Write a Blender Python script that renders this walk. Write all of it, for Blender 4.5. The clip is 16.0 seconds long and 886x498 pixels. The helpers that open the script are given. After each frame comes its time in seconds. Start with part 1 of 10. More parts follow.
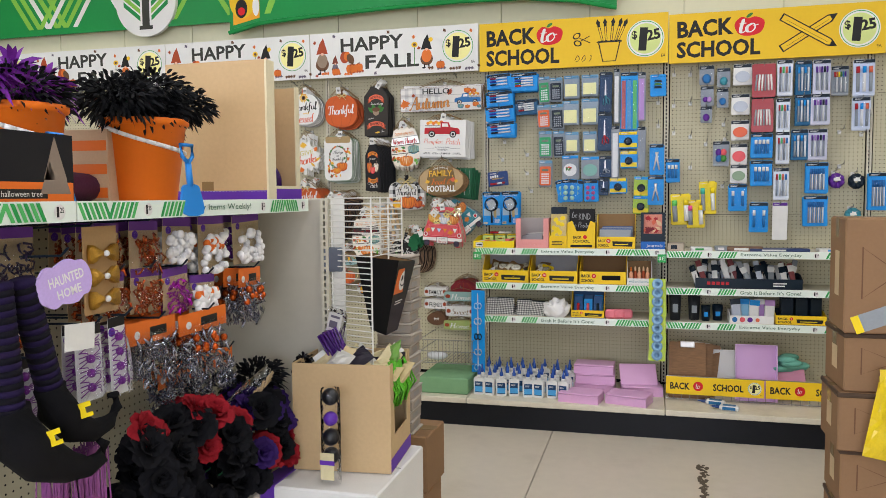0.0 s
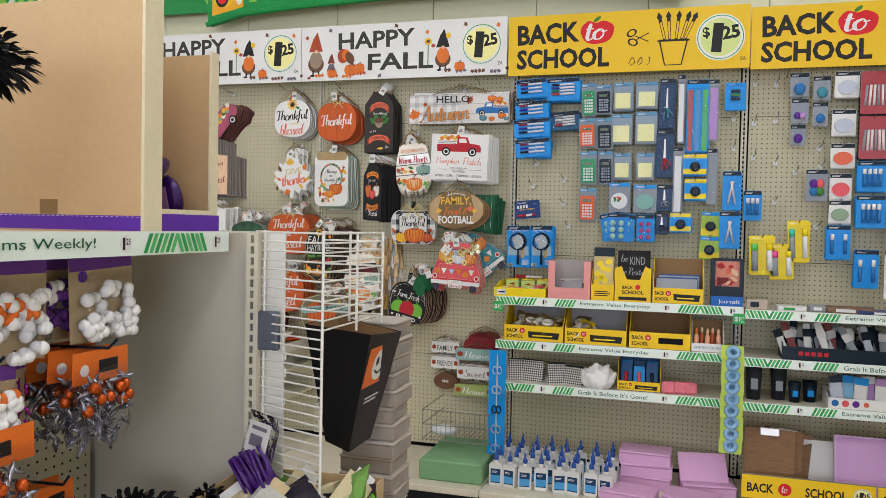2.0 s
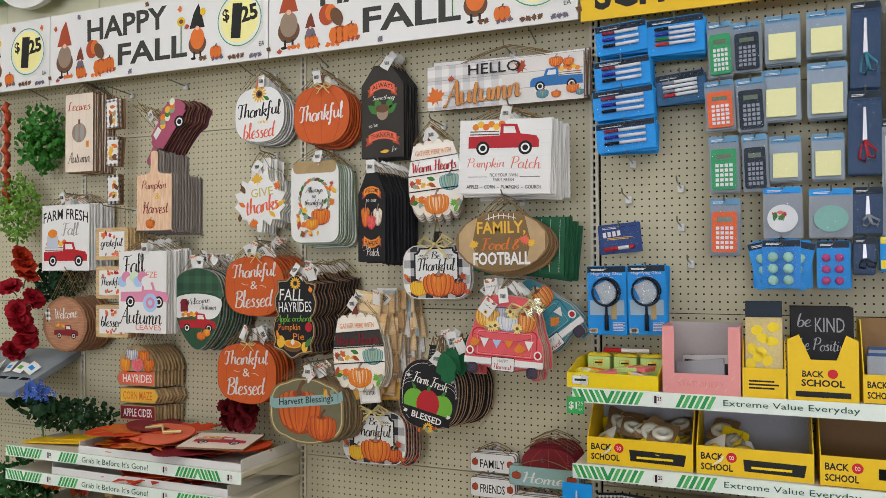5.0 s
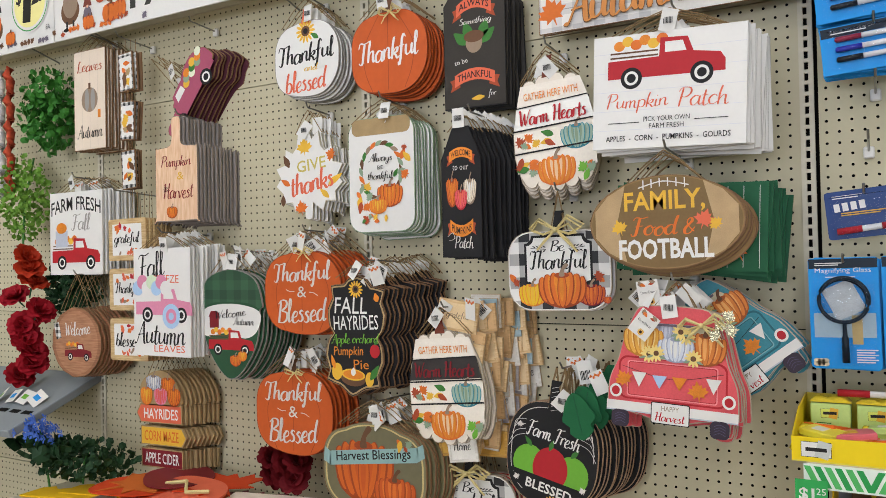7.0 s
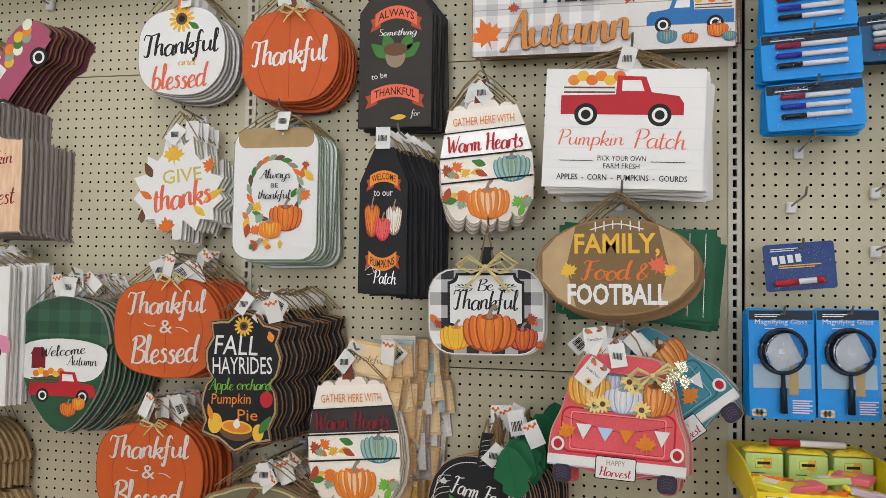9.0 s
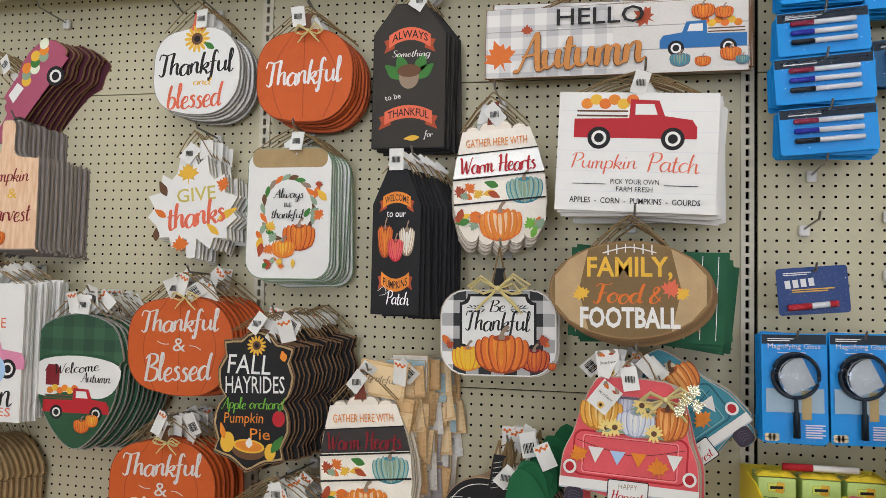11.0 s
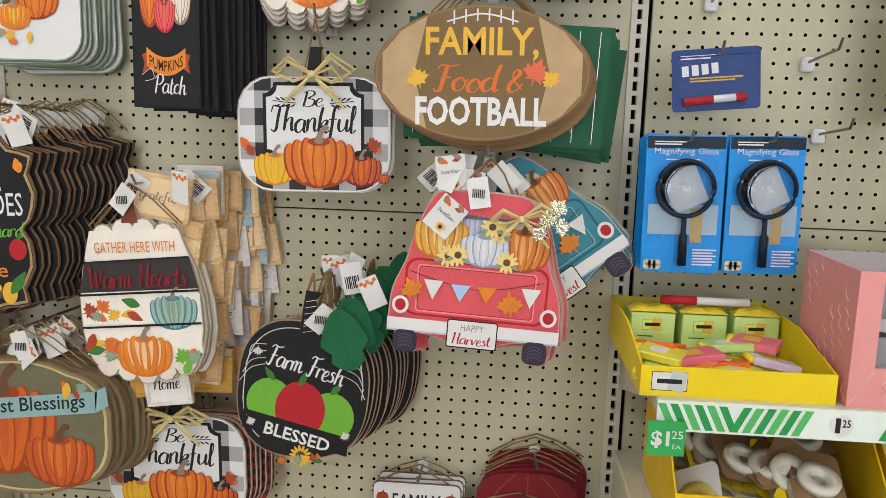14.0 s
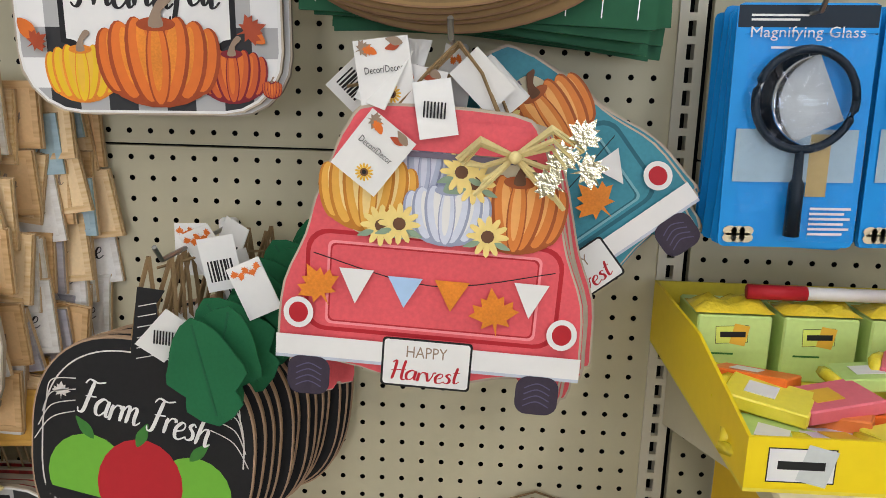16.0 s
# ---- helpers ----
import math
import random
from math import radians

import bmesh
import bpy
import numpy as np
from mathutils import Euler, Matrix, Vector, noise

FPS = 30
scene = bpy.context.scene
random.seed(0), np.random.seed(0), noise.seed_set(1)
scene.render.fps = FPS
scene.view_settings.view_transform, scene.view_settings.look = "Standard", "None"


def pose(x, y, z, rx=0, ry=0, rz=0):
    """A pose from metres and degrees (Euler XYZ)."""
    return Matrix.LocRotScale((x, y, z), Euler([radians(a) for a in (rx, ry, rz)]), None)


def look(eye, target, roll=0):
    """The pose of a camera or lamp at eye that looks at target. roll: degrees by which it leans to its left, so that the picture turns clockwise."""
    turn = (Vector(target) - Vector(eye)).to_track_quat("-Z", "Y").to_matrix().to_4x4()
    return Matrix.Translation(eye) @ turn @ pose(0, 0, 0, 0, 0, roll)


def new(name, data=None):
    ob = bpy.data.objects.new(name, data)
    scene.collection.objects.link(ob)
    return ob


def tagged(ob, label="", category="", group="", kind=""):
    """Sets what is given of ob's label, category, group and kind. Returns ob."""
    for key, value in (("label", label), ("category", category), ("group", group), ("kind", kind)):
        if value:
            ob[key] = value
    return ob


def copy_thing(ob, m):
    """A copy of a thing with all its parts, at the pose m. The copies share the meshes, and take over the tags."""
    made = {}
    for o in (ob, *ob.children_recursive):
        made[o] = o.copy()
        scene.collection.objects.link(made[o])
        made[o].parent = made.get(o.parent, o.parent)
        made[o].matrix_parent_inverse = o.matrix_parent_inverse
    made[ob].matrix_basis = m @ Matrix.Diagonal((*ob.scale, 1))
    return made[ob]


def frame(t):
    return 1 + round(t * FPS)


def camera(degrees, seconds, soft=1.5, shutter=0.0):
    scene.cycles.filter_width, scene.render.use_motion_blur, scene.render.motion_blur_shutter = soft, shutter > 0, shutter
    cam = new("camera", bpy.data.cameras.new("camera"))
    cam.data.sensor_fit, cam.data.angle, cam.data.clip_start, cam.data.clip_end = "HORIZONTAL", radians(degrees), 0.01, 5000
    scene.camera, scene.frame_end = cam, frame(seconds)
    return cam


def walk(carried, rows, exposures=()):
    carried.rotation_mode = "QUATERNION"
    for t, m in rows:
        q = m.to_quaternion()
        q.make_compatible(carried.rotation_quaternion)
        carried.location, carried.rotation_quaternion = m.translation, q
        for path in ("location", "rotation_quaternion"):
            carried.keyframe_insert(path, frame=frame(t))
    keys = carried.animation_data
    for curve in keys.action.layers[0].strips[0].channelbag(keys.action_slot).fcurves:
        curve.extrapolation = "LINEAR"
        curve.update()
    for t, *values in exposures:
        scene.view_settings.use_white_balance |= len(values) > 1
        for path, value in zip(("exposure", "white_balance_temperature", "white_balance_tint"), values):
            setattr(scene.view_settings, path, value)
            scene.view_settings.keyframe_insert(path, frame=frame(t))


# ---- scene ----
cam = camera(59.2, 16.0, soft=0.8)
PATH = [
    (0, (1.156, -5.546, 1.493), (0.64, -3.618, 1.36), -0.5),
    (0.5, (1.12, -5.271, 1.499), (0.56, -3.355, 1.373), 1.0),
    (1, (1.028, -5.023, 1.504), (0.466, -3.106, 1.402), 1.2),
    (1.5, (0.945, -4.754, 1.521), (0.4, -2.831, 1.454), 0.7),
    (2, (0.916, -4.461, 1.513), (0.344, -2.545, 1.455), 1.2),
    (2.5, (0.854, -4.168, 1.512), (0.242, -2.265, 1.462), 1.6),
    (3, (0.771, -3.863, 1.541), (0.136, -1.967, 1.552), 1.0),
    (3.2, (0.751, -3.751, 1.54), (0.105, -1.858, 1.569), 0.8),
    (5.3, (0.552, -2.63, 1.525), (-0.26, -0.802, 1.566), 0.1),
    (5.5, (0.537, -2.526, 1.518), (-0.311, -0.715, 1.559), 0.5),
    (6, (0.439, -2.29, 1.51), (-0.482, -0.516, 1.552), 0.5),
    (6.5, (0.281, -2.13, 1.53), (-0.67, -0.371, 1.57), -0.3),
    (7, (0.135, -1.967, 1.532), (-0.84, -0.221, 1.565), -1.1),
    (7.5, (0.001, -1.853, 1.547), (-0.91, -0.073, 1.57), -1.3),
    (8, (-0.168, -1.836, 1.554), (-0.825, 0.053, 1.569), -1.4),
    (8.5, (-0.27, -1.882, 1.556), (-0.704, 0.07, 1.588), -0.3),
    (9, (-0.306, -1.917, 1.57), (-0.703, 0.042, 1.657), 0.9),
    (9.5, (-0.306, -1.926, 1.57), (-0.714, 0.026, 1.712), 1.2),
    (9.7, (-0.311, -1.928, 1.566), (-0.72, 0.023, 1.727), 1.4),
    (11.8, (-0.317, -1.926, 1.618), (-0.734, 0.028, 1.694), 1.1),
    (12, (-0.314, -1.923, 1.611), (-0.722, 0.034, 1.686), 1.1),
    (12.5, (-0.322, -1.907, 1.611), (-0.684, 0.06, 1.65), 0.9),
    (13, (-0.292, -1.828, 1.587), (-0.592, 0.148, 1.519), 0.4),
    (13.5, (-0.251, -1.655, 1.557), (-0.473, 0.322, 1.356), 0.9),
    (14, (-0.231, -1.48, 1.533), (-0.379, 0.489, 1.213), 1.8),
    (14.5, (-0.233, -1.303, 1.496), (-0.366, 0.654, 1.105), 1.2),
    (15, (-0.27, -1.115, 1.492), (-0.336, 0.841, 1.079), 0.5),
    (15.5, (-0.265, -1.005, 1.471), (-0.297, 0.95, 1.05), 0.8),
    (16, (-0.23, -0.914, 1.458), (-0.316, 1.032, 1.006), 1.5),
]
STOPS = -0.12
walk(cam, [(t, look(eye, target, roll)) for t, eye, target, roll in PATH], exposures=[(0.0, STOPS - 0.12), (3.0, STOPS - 0.22), (5.5, STOPS - 0.15), (7.5, STOPS + 0.02), (9.5, STOPS - 0.1), (12.5, STOPS - 0.08), (14.0, STOPS + 0.12), (16.0, STOPS + 0.1)])

# ---- light: a closed shop lit by rows of ceiling strip lights ----
world = bpy.data.worlds.new("shop_world")
world.use_nodes = True
world.node_tree.nodes["Background"].inputs[0].default_value = (0.8, 0.9, 1.0, 1)
world.node_tree.nodes["Background"].inputs[1].default_value = 0.05
scene.world = world
CEILING = 3.75
STRIP_X = (-3.6, -1.2, 1.2, 3.6)
STRIP_Y = (-1.9, -4.2, -6.5)
STRIP_POWER = 8.8


def strip_lamp(x, y):
    data = bpy.data.lights.new("strip_light", "AREA")
    data.shape, data.size, data.size_y = "RECTANGLE", 0.3, 1.9
    data.energy, data.color = STRIP_POWER, (0.905, 0.99, 1.2)
    lamp = new("strip_light", data)
    lamp.matrix_world = pose(x, y, CEILING - 0.12)
    return lamp


for sx in STRIP_X:
    for sy in STRIP_Y:
        tagged(strip_lamp(sx, sy), kind="structure")


# daylight through the shop front behind the walker
front = bpy.data.lights.new("shop_front_daylight", "AREA")
front.shape, front.size, front.size_y = "RECTANGLE", 9.6, 2.1
front.energy, front.color = 440.0, (0.91, 0.98, 1.18)
front_lamp = tagged(new("shop_front_daylight", front), kind="structure")
front_lamp.matrix_world = pose(0, -10.95, 1.75, 90, 0, 0)

# ---- materials ----
def lin(h):
    """A linear colour from a six-digit hex code."""
    out = []
    for i in (0, 2, 4):
        v = int(h[i:i + 2], 16) / 255
        out.append(v / 12.92 if v <= 0.04045 else ((v + 0.055) / 1.055) ** 2.4)
    return out


CACHE = {}


def M(code, rough=0.55, var=0.12, scale=30.0, bump=0.08, metal=0.0, rnd=0.0, coat=0.0, stain=0.0):
    """Procedural surface: a base colour with cloudy and fine variation, grain relief and, if asked, a tint per object."""
    key = (code, rough, var, scale, bump, metal, rnd, coat, stain)
    if key in CACHE:
        return CACHE[key]
    m = bpy.data.materials.new("surface_" + code)
    m.use_nodes = True
    nt = m.node_tree
    b = nt.nodes["Principled BSDF"]
    tc = nt.nodes.new("ShaderNodeTexCoord")
    big = nt.nodes.new("ShaderNodeTexNoise")
    big.inputs["Scale"].default_value, big.inputs["Detail"].default_value = scale * 0.25, 3
    fine = nt.nodes.new("ShaderNodeTexNoise")
    fine.inputs["Scale"].default_value, fine.inputs["Detail"].default_value = scale * 5, 2
    nt.links.new(tc.outputs["Object"], big.inputs["Vector"])
    nt.links.new(tc.outputs["Object"], fine.inputs["Vector"])
    add = nt.nodes.new("ShaderNodeMath")
    add.operation = "MULTIPLY_ADD"
    nt.links.new(fine.outputs["Fac"], add.inputs[0])
    add.inputs[1].default_value = 0.6
    nt.links.new(big.outputs["Fac"], add.inputs[2])
    last = add.outputs[0]
    if rnd:
        info = nt.nodes.new("ShaderNodeObjectInfo")
        more = nt.nodes.new("ShaderNodeMath")
        more.operation = "MULTIPLY_ADD"
        nt.links.new(info.outputs["Random"], more.inputs[0])
        more.inputs[1].default_value = rnd
        nt.links.new(last, more.inputs[2])
        last = more.outputs[0]
    span = nt.nodes.new("ShaderNodeMapRange")
    span.inputs["From Min"].default_value, span.inputs["From Max"].default_value = 0.35, 1.25 + rnd
    span.inputs["To Min"].default_value, span.inputs["To Max"].default_value = 1 - var, 1 + var
    nt.links.new(last, span.inputs["Value"])
    mul = nt.nodes.new("ShaderNodeMix")
    mul.data_type, mul.blend_type = "RGBA", "MULTIPLY"
    mul.inputs["Factor"].default_value = 1
    c = lin(code)
    mul.inputs["A"].default_value = (*c, 1)
    nt.links.new(span.outputs["Result"], mul.inputs["B"])
    col = mul.outputs["Result"]
    if stain:
        st = nt.nodes.new("ShaderNodeTexNoise")
        st.inputs["Scale"].default_value, st.inputs["Detail"].default_value, st.inputs["Roughness"].default_value = 2.2, 6, 0.7
        nt.links.new(tc.outputs["Object"], st.inputs["Vector"])
        rp = nt.nodes.new("ShaderNodeMapRange")
        rp.inputs["From Min"].default_value, rp.inputs["From Max"].default_value = 0.55, 0.72
        rp.inputs["To Min"].default_value, rp.inputs["To Max"].default_value = 0, stain
        nt.links.new(st.outputs["Fac"], rp.inputs["Value"])
        mx = nt.nodes.new("ShaderNodeMix")
        mx.data_type = "RGBA"
        nt.links.new(rp.outputs["Result"], mx.inputs["Factor"])
        nt.links.new(col, mx.inputs["A"])
        mx.inputs["B"].default_value = (c[0] * 0.55, c[1] * 0.5, c[2] * 0.42, 1)
        col = mx.outputs["Result"]
    nt.links.new(col, b.inputs["Base Color"])
    b.inputs["Roughness"].default_value, b.inputs["Metallic"].default_value = rough, metal
    b.inputs["Coat Weight"].default_value = coat
    if rough >= .4 and not metal:
        b.inputs["Specular IOR Level"].default_value = .22
    if bump:
        bp = nt.nodes.new("ShaderNodeBump")
        bp.inputs["Strength"].default_value, bp.inputs["Distance"].default_value = bump, 0.002
        nt.links.new(fine.outputs["Fac"], bp.inputs["Height"])
        nt.links.new(bp.outputs["Normal"], b.inputs["Normal"])
    CACHE[key] = m
    return m


def wood(code, dark, stretch=(3, 30, 30)):
    """Board with long grain."""
    key = ("wood", code, dark, stretch)
    if key in CACHE:
        return CACHE[key]
    m = bpy.data.materials.new("grain_" + code)
    m.use_nodes = True
    nt = m.node_tree
    b = nt.nodes["Principled BSDF"]
    tc, mp, nz = (nt.nodes.new("ShaderNode" + k) for k in ("TexCoord", "Mapping", "TexNoise"))
    mp.inputs["Scale"].default_value = stretch
    nz.inputs["Scale"].default_value, nz.inputs["Detail"].default_value = 6, 6
    nt.links.new(tc.outputs["Object"], mp.inputs["Vector"])
    nt.links.new(mp.outputs["Vector"], nz.inputs["Vector"])
    rp = nt.nodes.new("ShaderNodeValToRGB")
    rp.color_ramp.elements[0].position, rp.color_ramp.elements[1].position = 0.35, 0.65
    rp.color_ramp.elements[0].color, rp.color_ramp.elements[1].color = (*lin(dark), 1), (*lin(code), 1)
    nt.links.new(nz.outputs["Fac"], rp.inputs["Fac"])
    nt.links.new(rp.outputs["Color"], b.inputs["Base Color"])
    b.inputs["Roughness"].default_value = 0.6
    bp = nt.nodes.new("ShaderNodeBump")
    bp.inputs["Strength"].default_value, bp.inputs["Distance"].default_value = 0.15, 0.002
    nt.links.new(nz.outputs["Fac"], bp.inputs["Height"])
    nt.links.new(bp.outputs["Normal"], b.inputs["Normal"])
    CACHE[key] = m
    return m


def checks(a, b_, size, rough=0.6):
    """Woven check: two crossing stripe waves of two colours."""
    key = ("checks", a, b_, size)
    if key in CACHE:
        return CACHE[key]
    m = bpy.data.materials.new("checked_cloth_" + a)
    m.use_nodes = True
    nt = m.node_tree
    bs = nt.nodes["Principled BSDF"]
    tc = nt.nodes.new("ShaderNodeTexCoord")
    sep = nt.nodes.new("ShaderNodeSeparateXYZ")
    nt.links.new(tc.outputs["Object"], sep.inputs[0])
    outs = []
    for axis in ("X", "Z"):
        w = nt.nodes.new("ShaderNodeMath")
        w.operation = "PINGPONG"
        nt.links.new(sep.outputs[axis], w.inputs[0])
        w.inputs[1].default_value = size
        g = nt.nodes.new("ShaderNodeMath")
        g.operation = "GREATER_THAN"
        nt.links.new(w.outputs[0], g.inputs[0])
        g.inputs[1].default_value = size / 2
        outs.append(g.outputs[0])
    s = nt.nodes.new("ShaderNodeMath")
    s.operation = "ADD"
    nt.links.new(outs[0], s.inputs[0])
    nt.links.new(outs[1], s.inputs[1])
    h = nt.nodes.new("ShaderNodeMath")
    h.operation = "MULTIPLY"
    nt.links.new(s.outputs[0], h.inputs[0])
    h.inputs[1].default_value = 0.5
    mx = nt.nodes.new("ShaderNodeMix")
    mx.data_type = "RGBA"
    nt.links.new(h.outputs[0], mx.inputs["Factor"])
    mx.inputs["A"].default_value, mx.inputs["B"].default_value = (*lin(a), 1), (*lin(b_), 1)
    nt.links.new(mx.outputs["Result"], bs.inputs["Base Color"])
    bs.inputs["Roughness"].default_value = rough
    CACHE[key] = m
    return m


def film(tint=(1, 1, 1), gloss=0.08, ior=1.28, crease=0.8):
    """Clear thin plastic: lets light through, with a glancing sheen and small creases."""
    key = ("film", tint, gloss, ior, crease)
    if key in CACHE:
        return CACHE[key]
    m = bpy.data.materials.new("clear_film")
    m.use_nodes = True
    nt = m.node_tree
    nt.nodes.remove(nt.nodes["Principled BSDF"])
    tr, gl, mx, fr = (nt.nodes.new("ShaderNode" + k) for k in ("BsdfTransparent", "BsdfGlossy", "MixShader", "Fresnel"))
    tr.inputs["Color"].default_value = (*tint, 1)
    gl.inputs["Roughness"].default_value = gloss
    tc, nz, bp = (nt.nodes.new("ShaderNode" + k) for k in ("TexCoord", "TexNoise", "Bump"))
    nz.inputs["Scale"].default_value, nz.inputs["Detail"].default_value = 45, 2
    bp.inputs["Strength"].default_value, bp.inputs["Distance"].default_value = crease, 0.01
    nt.links.new(tc.outputs["Object"], nz.inputs["Vector"])
    nt.links.new(nz.outputs["Fac"], bp.inputs["Height"])
    nt.links.new(bp.outputs["Normal"], gl.inputs["Normal"])
    nt.links.new(bp.outputs["Normal"], fr.inputs["Normal"])
    fr.inputs["IOR"].default_value = ior
    nt.links.new(fr.outputs[0], mx.inputs[0])
    nt.links.new(tr.outputs[0], mx.inputs[1])
    nt.links.new(gl.outputs[0], mx.inputs[2])
    nt.links.new(mx.outputs[0], nt.nodes["Material Output"].inputs["Surface"])
    CACHE[key] = m
    return m


def glow(strength):
    m = bpy.data.materials.new("lamp_diffuser")
    m.use_nodes = True
    b = m.node_tree.nodes["Principled BSDF"]
    b.inputs["Emission Color"].default_value = (1, 0.97, 0.92, 1)
    b.inputs["Emission Strength"].default_value = strength
    return m


# surfaces of the shop
PEG = M("c4bc9e", 0.5, 0.05, 8, 0.03, stain=0.06)
STEEL = M("cfc8b3", 0.42, 0.05, 10, 0.02)
DECK = M("d6cdb8", 0.45, 0.08, 9, 0.03, stain=0.35)
BLACK = M("15161a", 0.45, 0.2, 20, 0.05)
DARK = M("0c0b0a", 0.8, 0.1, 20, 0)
WHITE = M("e0ded9", 0.45, 0.05, 20, 0.03)
CARD = M("e0ded8", 0.55, 0.05, 25, 0.03)
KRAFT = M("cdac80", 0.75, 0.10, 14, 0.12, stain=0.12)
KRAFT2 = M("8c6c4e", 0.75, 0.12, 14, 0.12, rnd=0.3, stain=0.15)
# kraft with the shade inside boxes and trays darkened into its colour
KRAFT_SHADED = M("8c6e4c", 0.8, 0.10, 14, 0.1)
WIRE = M("8d8b86", 0.3, 0.1, 40, 0.02, metal=0.9)
WIREW = M("e6e3da", 0.35, 0.05, 40, 0.02)
WALLP = M("ddd8b8", 0.6, 0.05, 4, 0.04)
GREEN = M("1f8a45", 0.4, 0.08, 8, 0.02)
LIME = M("86bf4a", 0.4, 0.08, 8, 0.02)
TWINE = M("8d7452", 0.85, 0.25, 80, 0.3)
RAFFIA = M("d8c78c", 0.7, 0.25, 60, 0.2)
FILM = film()


# ---- geometry helpers ----
class Geo:
    """Collects points and faces of one mesh."""

    def __init__(self):
        self.v, self.f, self.smooth = [], [], False

    def put(self, v, f, m=None):
        n = len(self.v)
        self.v += [tuple(m @ Vector(p)) for p in v] if m is not None else [tuple(p) for p in v]
        self.f += [tuple(i + n for i in q) for q in f]
        return self

    def box(self, x0, x1, y0, y1, z0, z1, m=None, bev=0.0):
        if bev:
            b = bmesh.new()
            bmesh.ops.create_cube(b, size=1)
            for p in b.verts:
                p.co = Vector(((x0 + x1) / 2 + p.co.x * (x1 - x0), (y0 + y1) / 2 + p.co.y * (y1 - y0), (z0 + z1) / 2 + p.co.z * (z1 - z0)))
            bmesh.ops.bevel(b, geom=b.edges[:], offset=bev, segments=1, affect="EDGES")
            b.verts.index_update()
            self.put([p.co[:] for p in b.verts], [[q.index for q in f.verts] for f in b.faces], m)
            b.free()
            return self
        v = [(x, y, z) for x in (x0, x1) for y in (y0, y1) for z in (z0, z1)]
        return self.put(v, [(0, 1, 3, 2), (4, 6, 7, 5), (0, 4, 5, 1), (2, 3, 7, 6), (0, 2, 6, 4), (1, 5, 7, 3)], m)

    def flat(self, poly, y=0.0, m=None):
        """A filled outline (x, z) facing -y."""
        tris = fill(poly)
        return self.put([(p[0], y, p[1]) for p in poly], tris, m)

    def slab(self, poly, y0, y1, m=None):
        """An outline (x, z) given thickness from y0 (front) to y1."""
        n, tris = len(poly), fill(poly)
        v = [(p[0], y0, p[1]) for p in poly] + [(p[0], y1, p[1]) for p in poly]
        f = list(tris) + [tuple(i + n for i in reversed(t)) for t in tris] + [(i, i + n, (i + 1) % n + n, (i + 1) % n) for i in range(n)]
        return self.put(v, f, m)

    def tube(self, pts, r, n=6, m=None, ends=True):
        """A round bar along points; r is one radius or one for each point."""
        pts = [Vector(p) for p in pts]
        rs = r if isinstance(r, (list, tuple)) else [r] * len(pts)
        v, f = [], []
        up = Vector((0, 0, 1))
        for i, p in enumerate(pts):
            d = (pts[min(i + 1, len(pts) - 1)] - pts[max(i - 1, 0)]).normalized()
            a = d.cross(up if abs(d.z) < 0.95 else Vector((1, 0, 0))).normalized()
            c = a.cross(d)
            v += [p + (a * math.cos(2 * math.pi * k / n) + c * math.sin(2 * math.pi * k / n)) * rs[i] for k in range(n)]
        for i in range(len(pts) - 1):
            f += [(i * n + k, i * n + (k + 1) % n, (i + 1) * n + (k + 1) % n, (i + 1) * n + k) for k in range(n)]
        if ends:
            f += [tuple(range(n - 1, -1, -1)), tuple(range((len(pts) - 1) * n, len(pts) * n))]
        return self.put(v, f, m)

    def lathe(self, prof, n=24, m=None, cap=True):
        """A turned shape from (radius, height) pairs."""
        v = [(r * math.cos(2 * math.pi * k / n), r * math.sin(2 * math.pi * k / n), z) for r, z in prof for k in range(n)]
        f = [(i * n + k, i * n + (k + 1) % n, (i + 1) * n + (k + 1) % n, (i + 1) * n + k) for i in range(len(prof) - 1) for k in range(n)]
        if cap:
            f += [tuple(range(n - 1, -1, -1)), tuple(range((len(prof) - 1) * n, len(prof) * n))]
        return self.put(v, f, m)

    def ball(self, c, r, n=10, sq=(1, 1, 1), m=None):
        rows = n // 2 + 1
        prof = [(max(1e-4, math.sin(math.pi * i / rows)), -math.cos(math.pi * i / rows)) for i in range(rows + 1)]
        mm = Matrix.Translation(c) @ Matrix.Diagonal((r * sq[0], r * sq[1], r * sq[2], 1))
        return self.lathe(prof, n, (m @ mm) if m is not None else mm, cap=False)

    def mesh(self, name):
        me = bpy.data.meshes.new(name)
        me.from_pydata(self.v, [], self.f)
        me.update()
        if self.smooth:
            me.shade_smooth()
        return me


def fill(poly):
    """Triangles of an outline, facing -y."""
    from mathutils.geometry import tessellate_polygon
    out = []
    for a, b, c in tessellate_polygon([[Vector((p[0], p[1], 0)) for p in poly]]):
        (ax, az), (bx, bz), (cx, cz) = poly[a], poly[b], poly[c]
        out.append((a, b, c) if (bx - ax) * (cz - az) - (bz - az) * (cx - ax) > 0 else (a, c, b))
    return out


def thing(name, m, label="", category="", group="", kind=""):
    ob = new(name)
    ob.empty_display_size = 0.05
    ob.matrix_world = m
    return tagged(ob, label, category, group, kind)


def part(name, geo, material, parent=None, label="", m=None):
    me = geo.mesh(name) if isinstance(geo, Geo) else geo
    if not me.materials:
        me.materials.append(material)
    ob = new(name, me)
    if m is not None:
        ob.matrix_basis = m
    if parent is not None:
        ob.parent = parent
    return tagged(ob, label)


def solid(name, geo, material, label="", category="", group="", kind="", m=None):
    return tagged(part(name, geo, material, None, "", m), label, category, group, kind)


def G():
    return Geo()


def smooth(geo):
    geo.smooth = True
    return geo


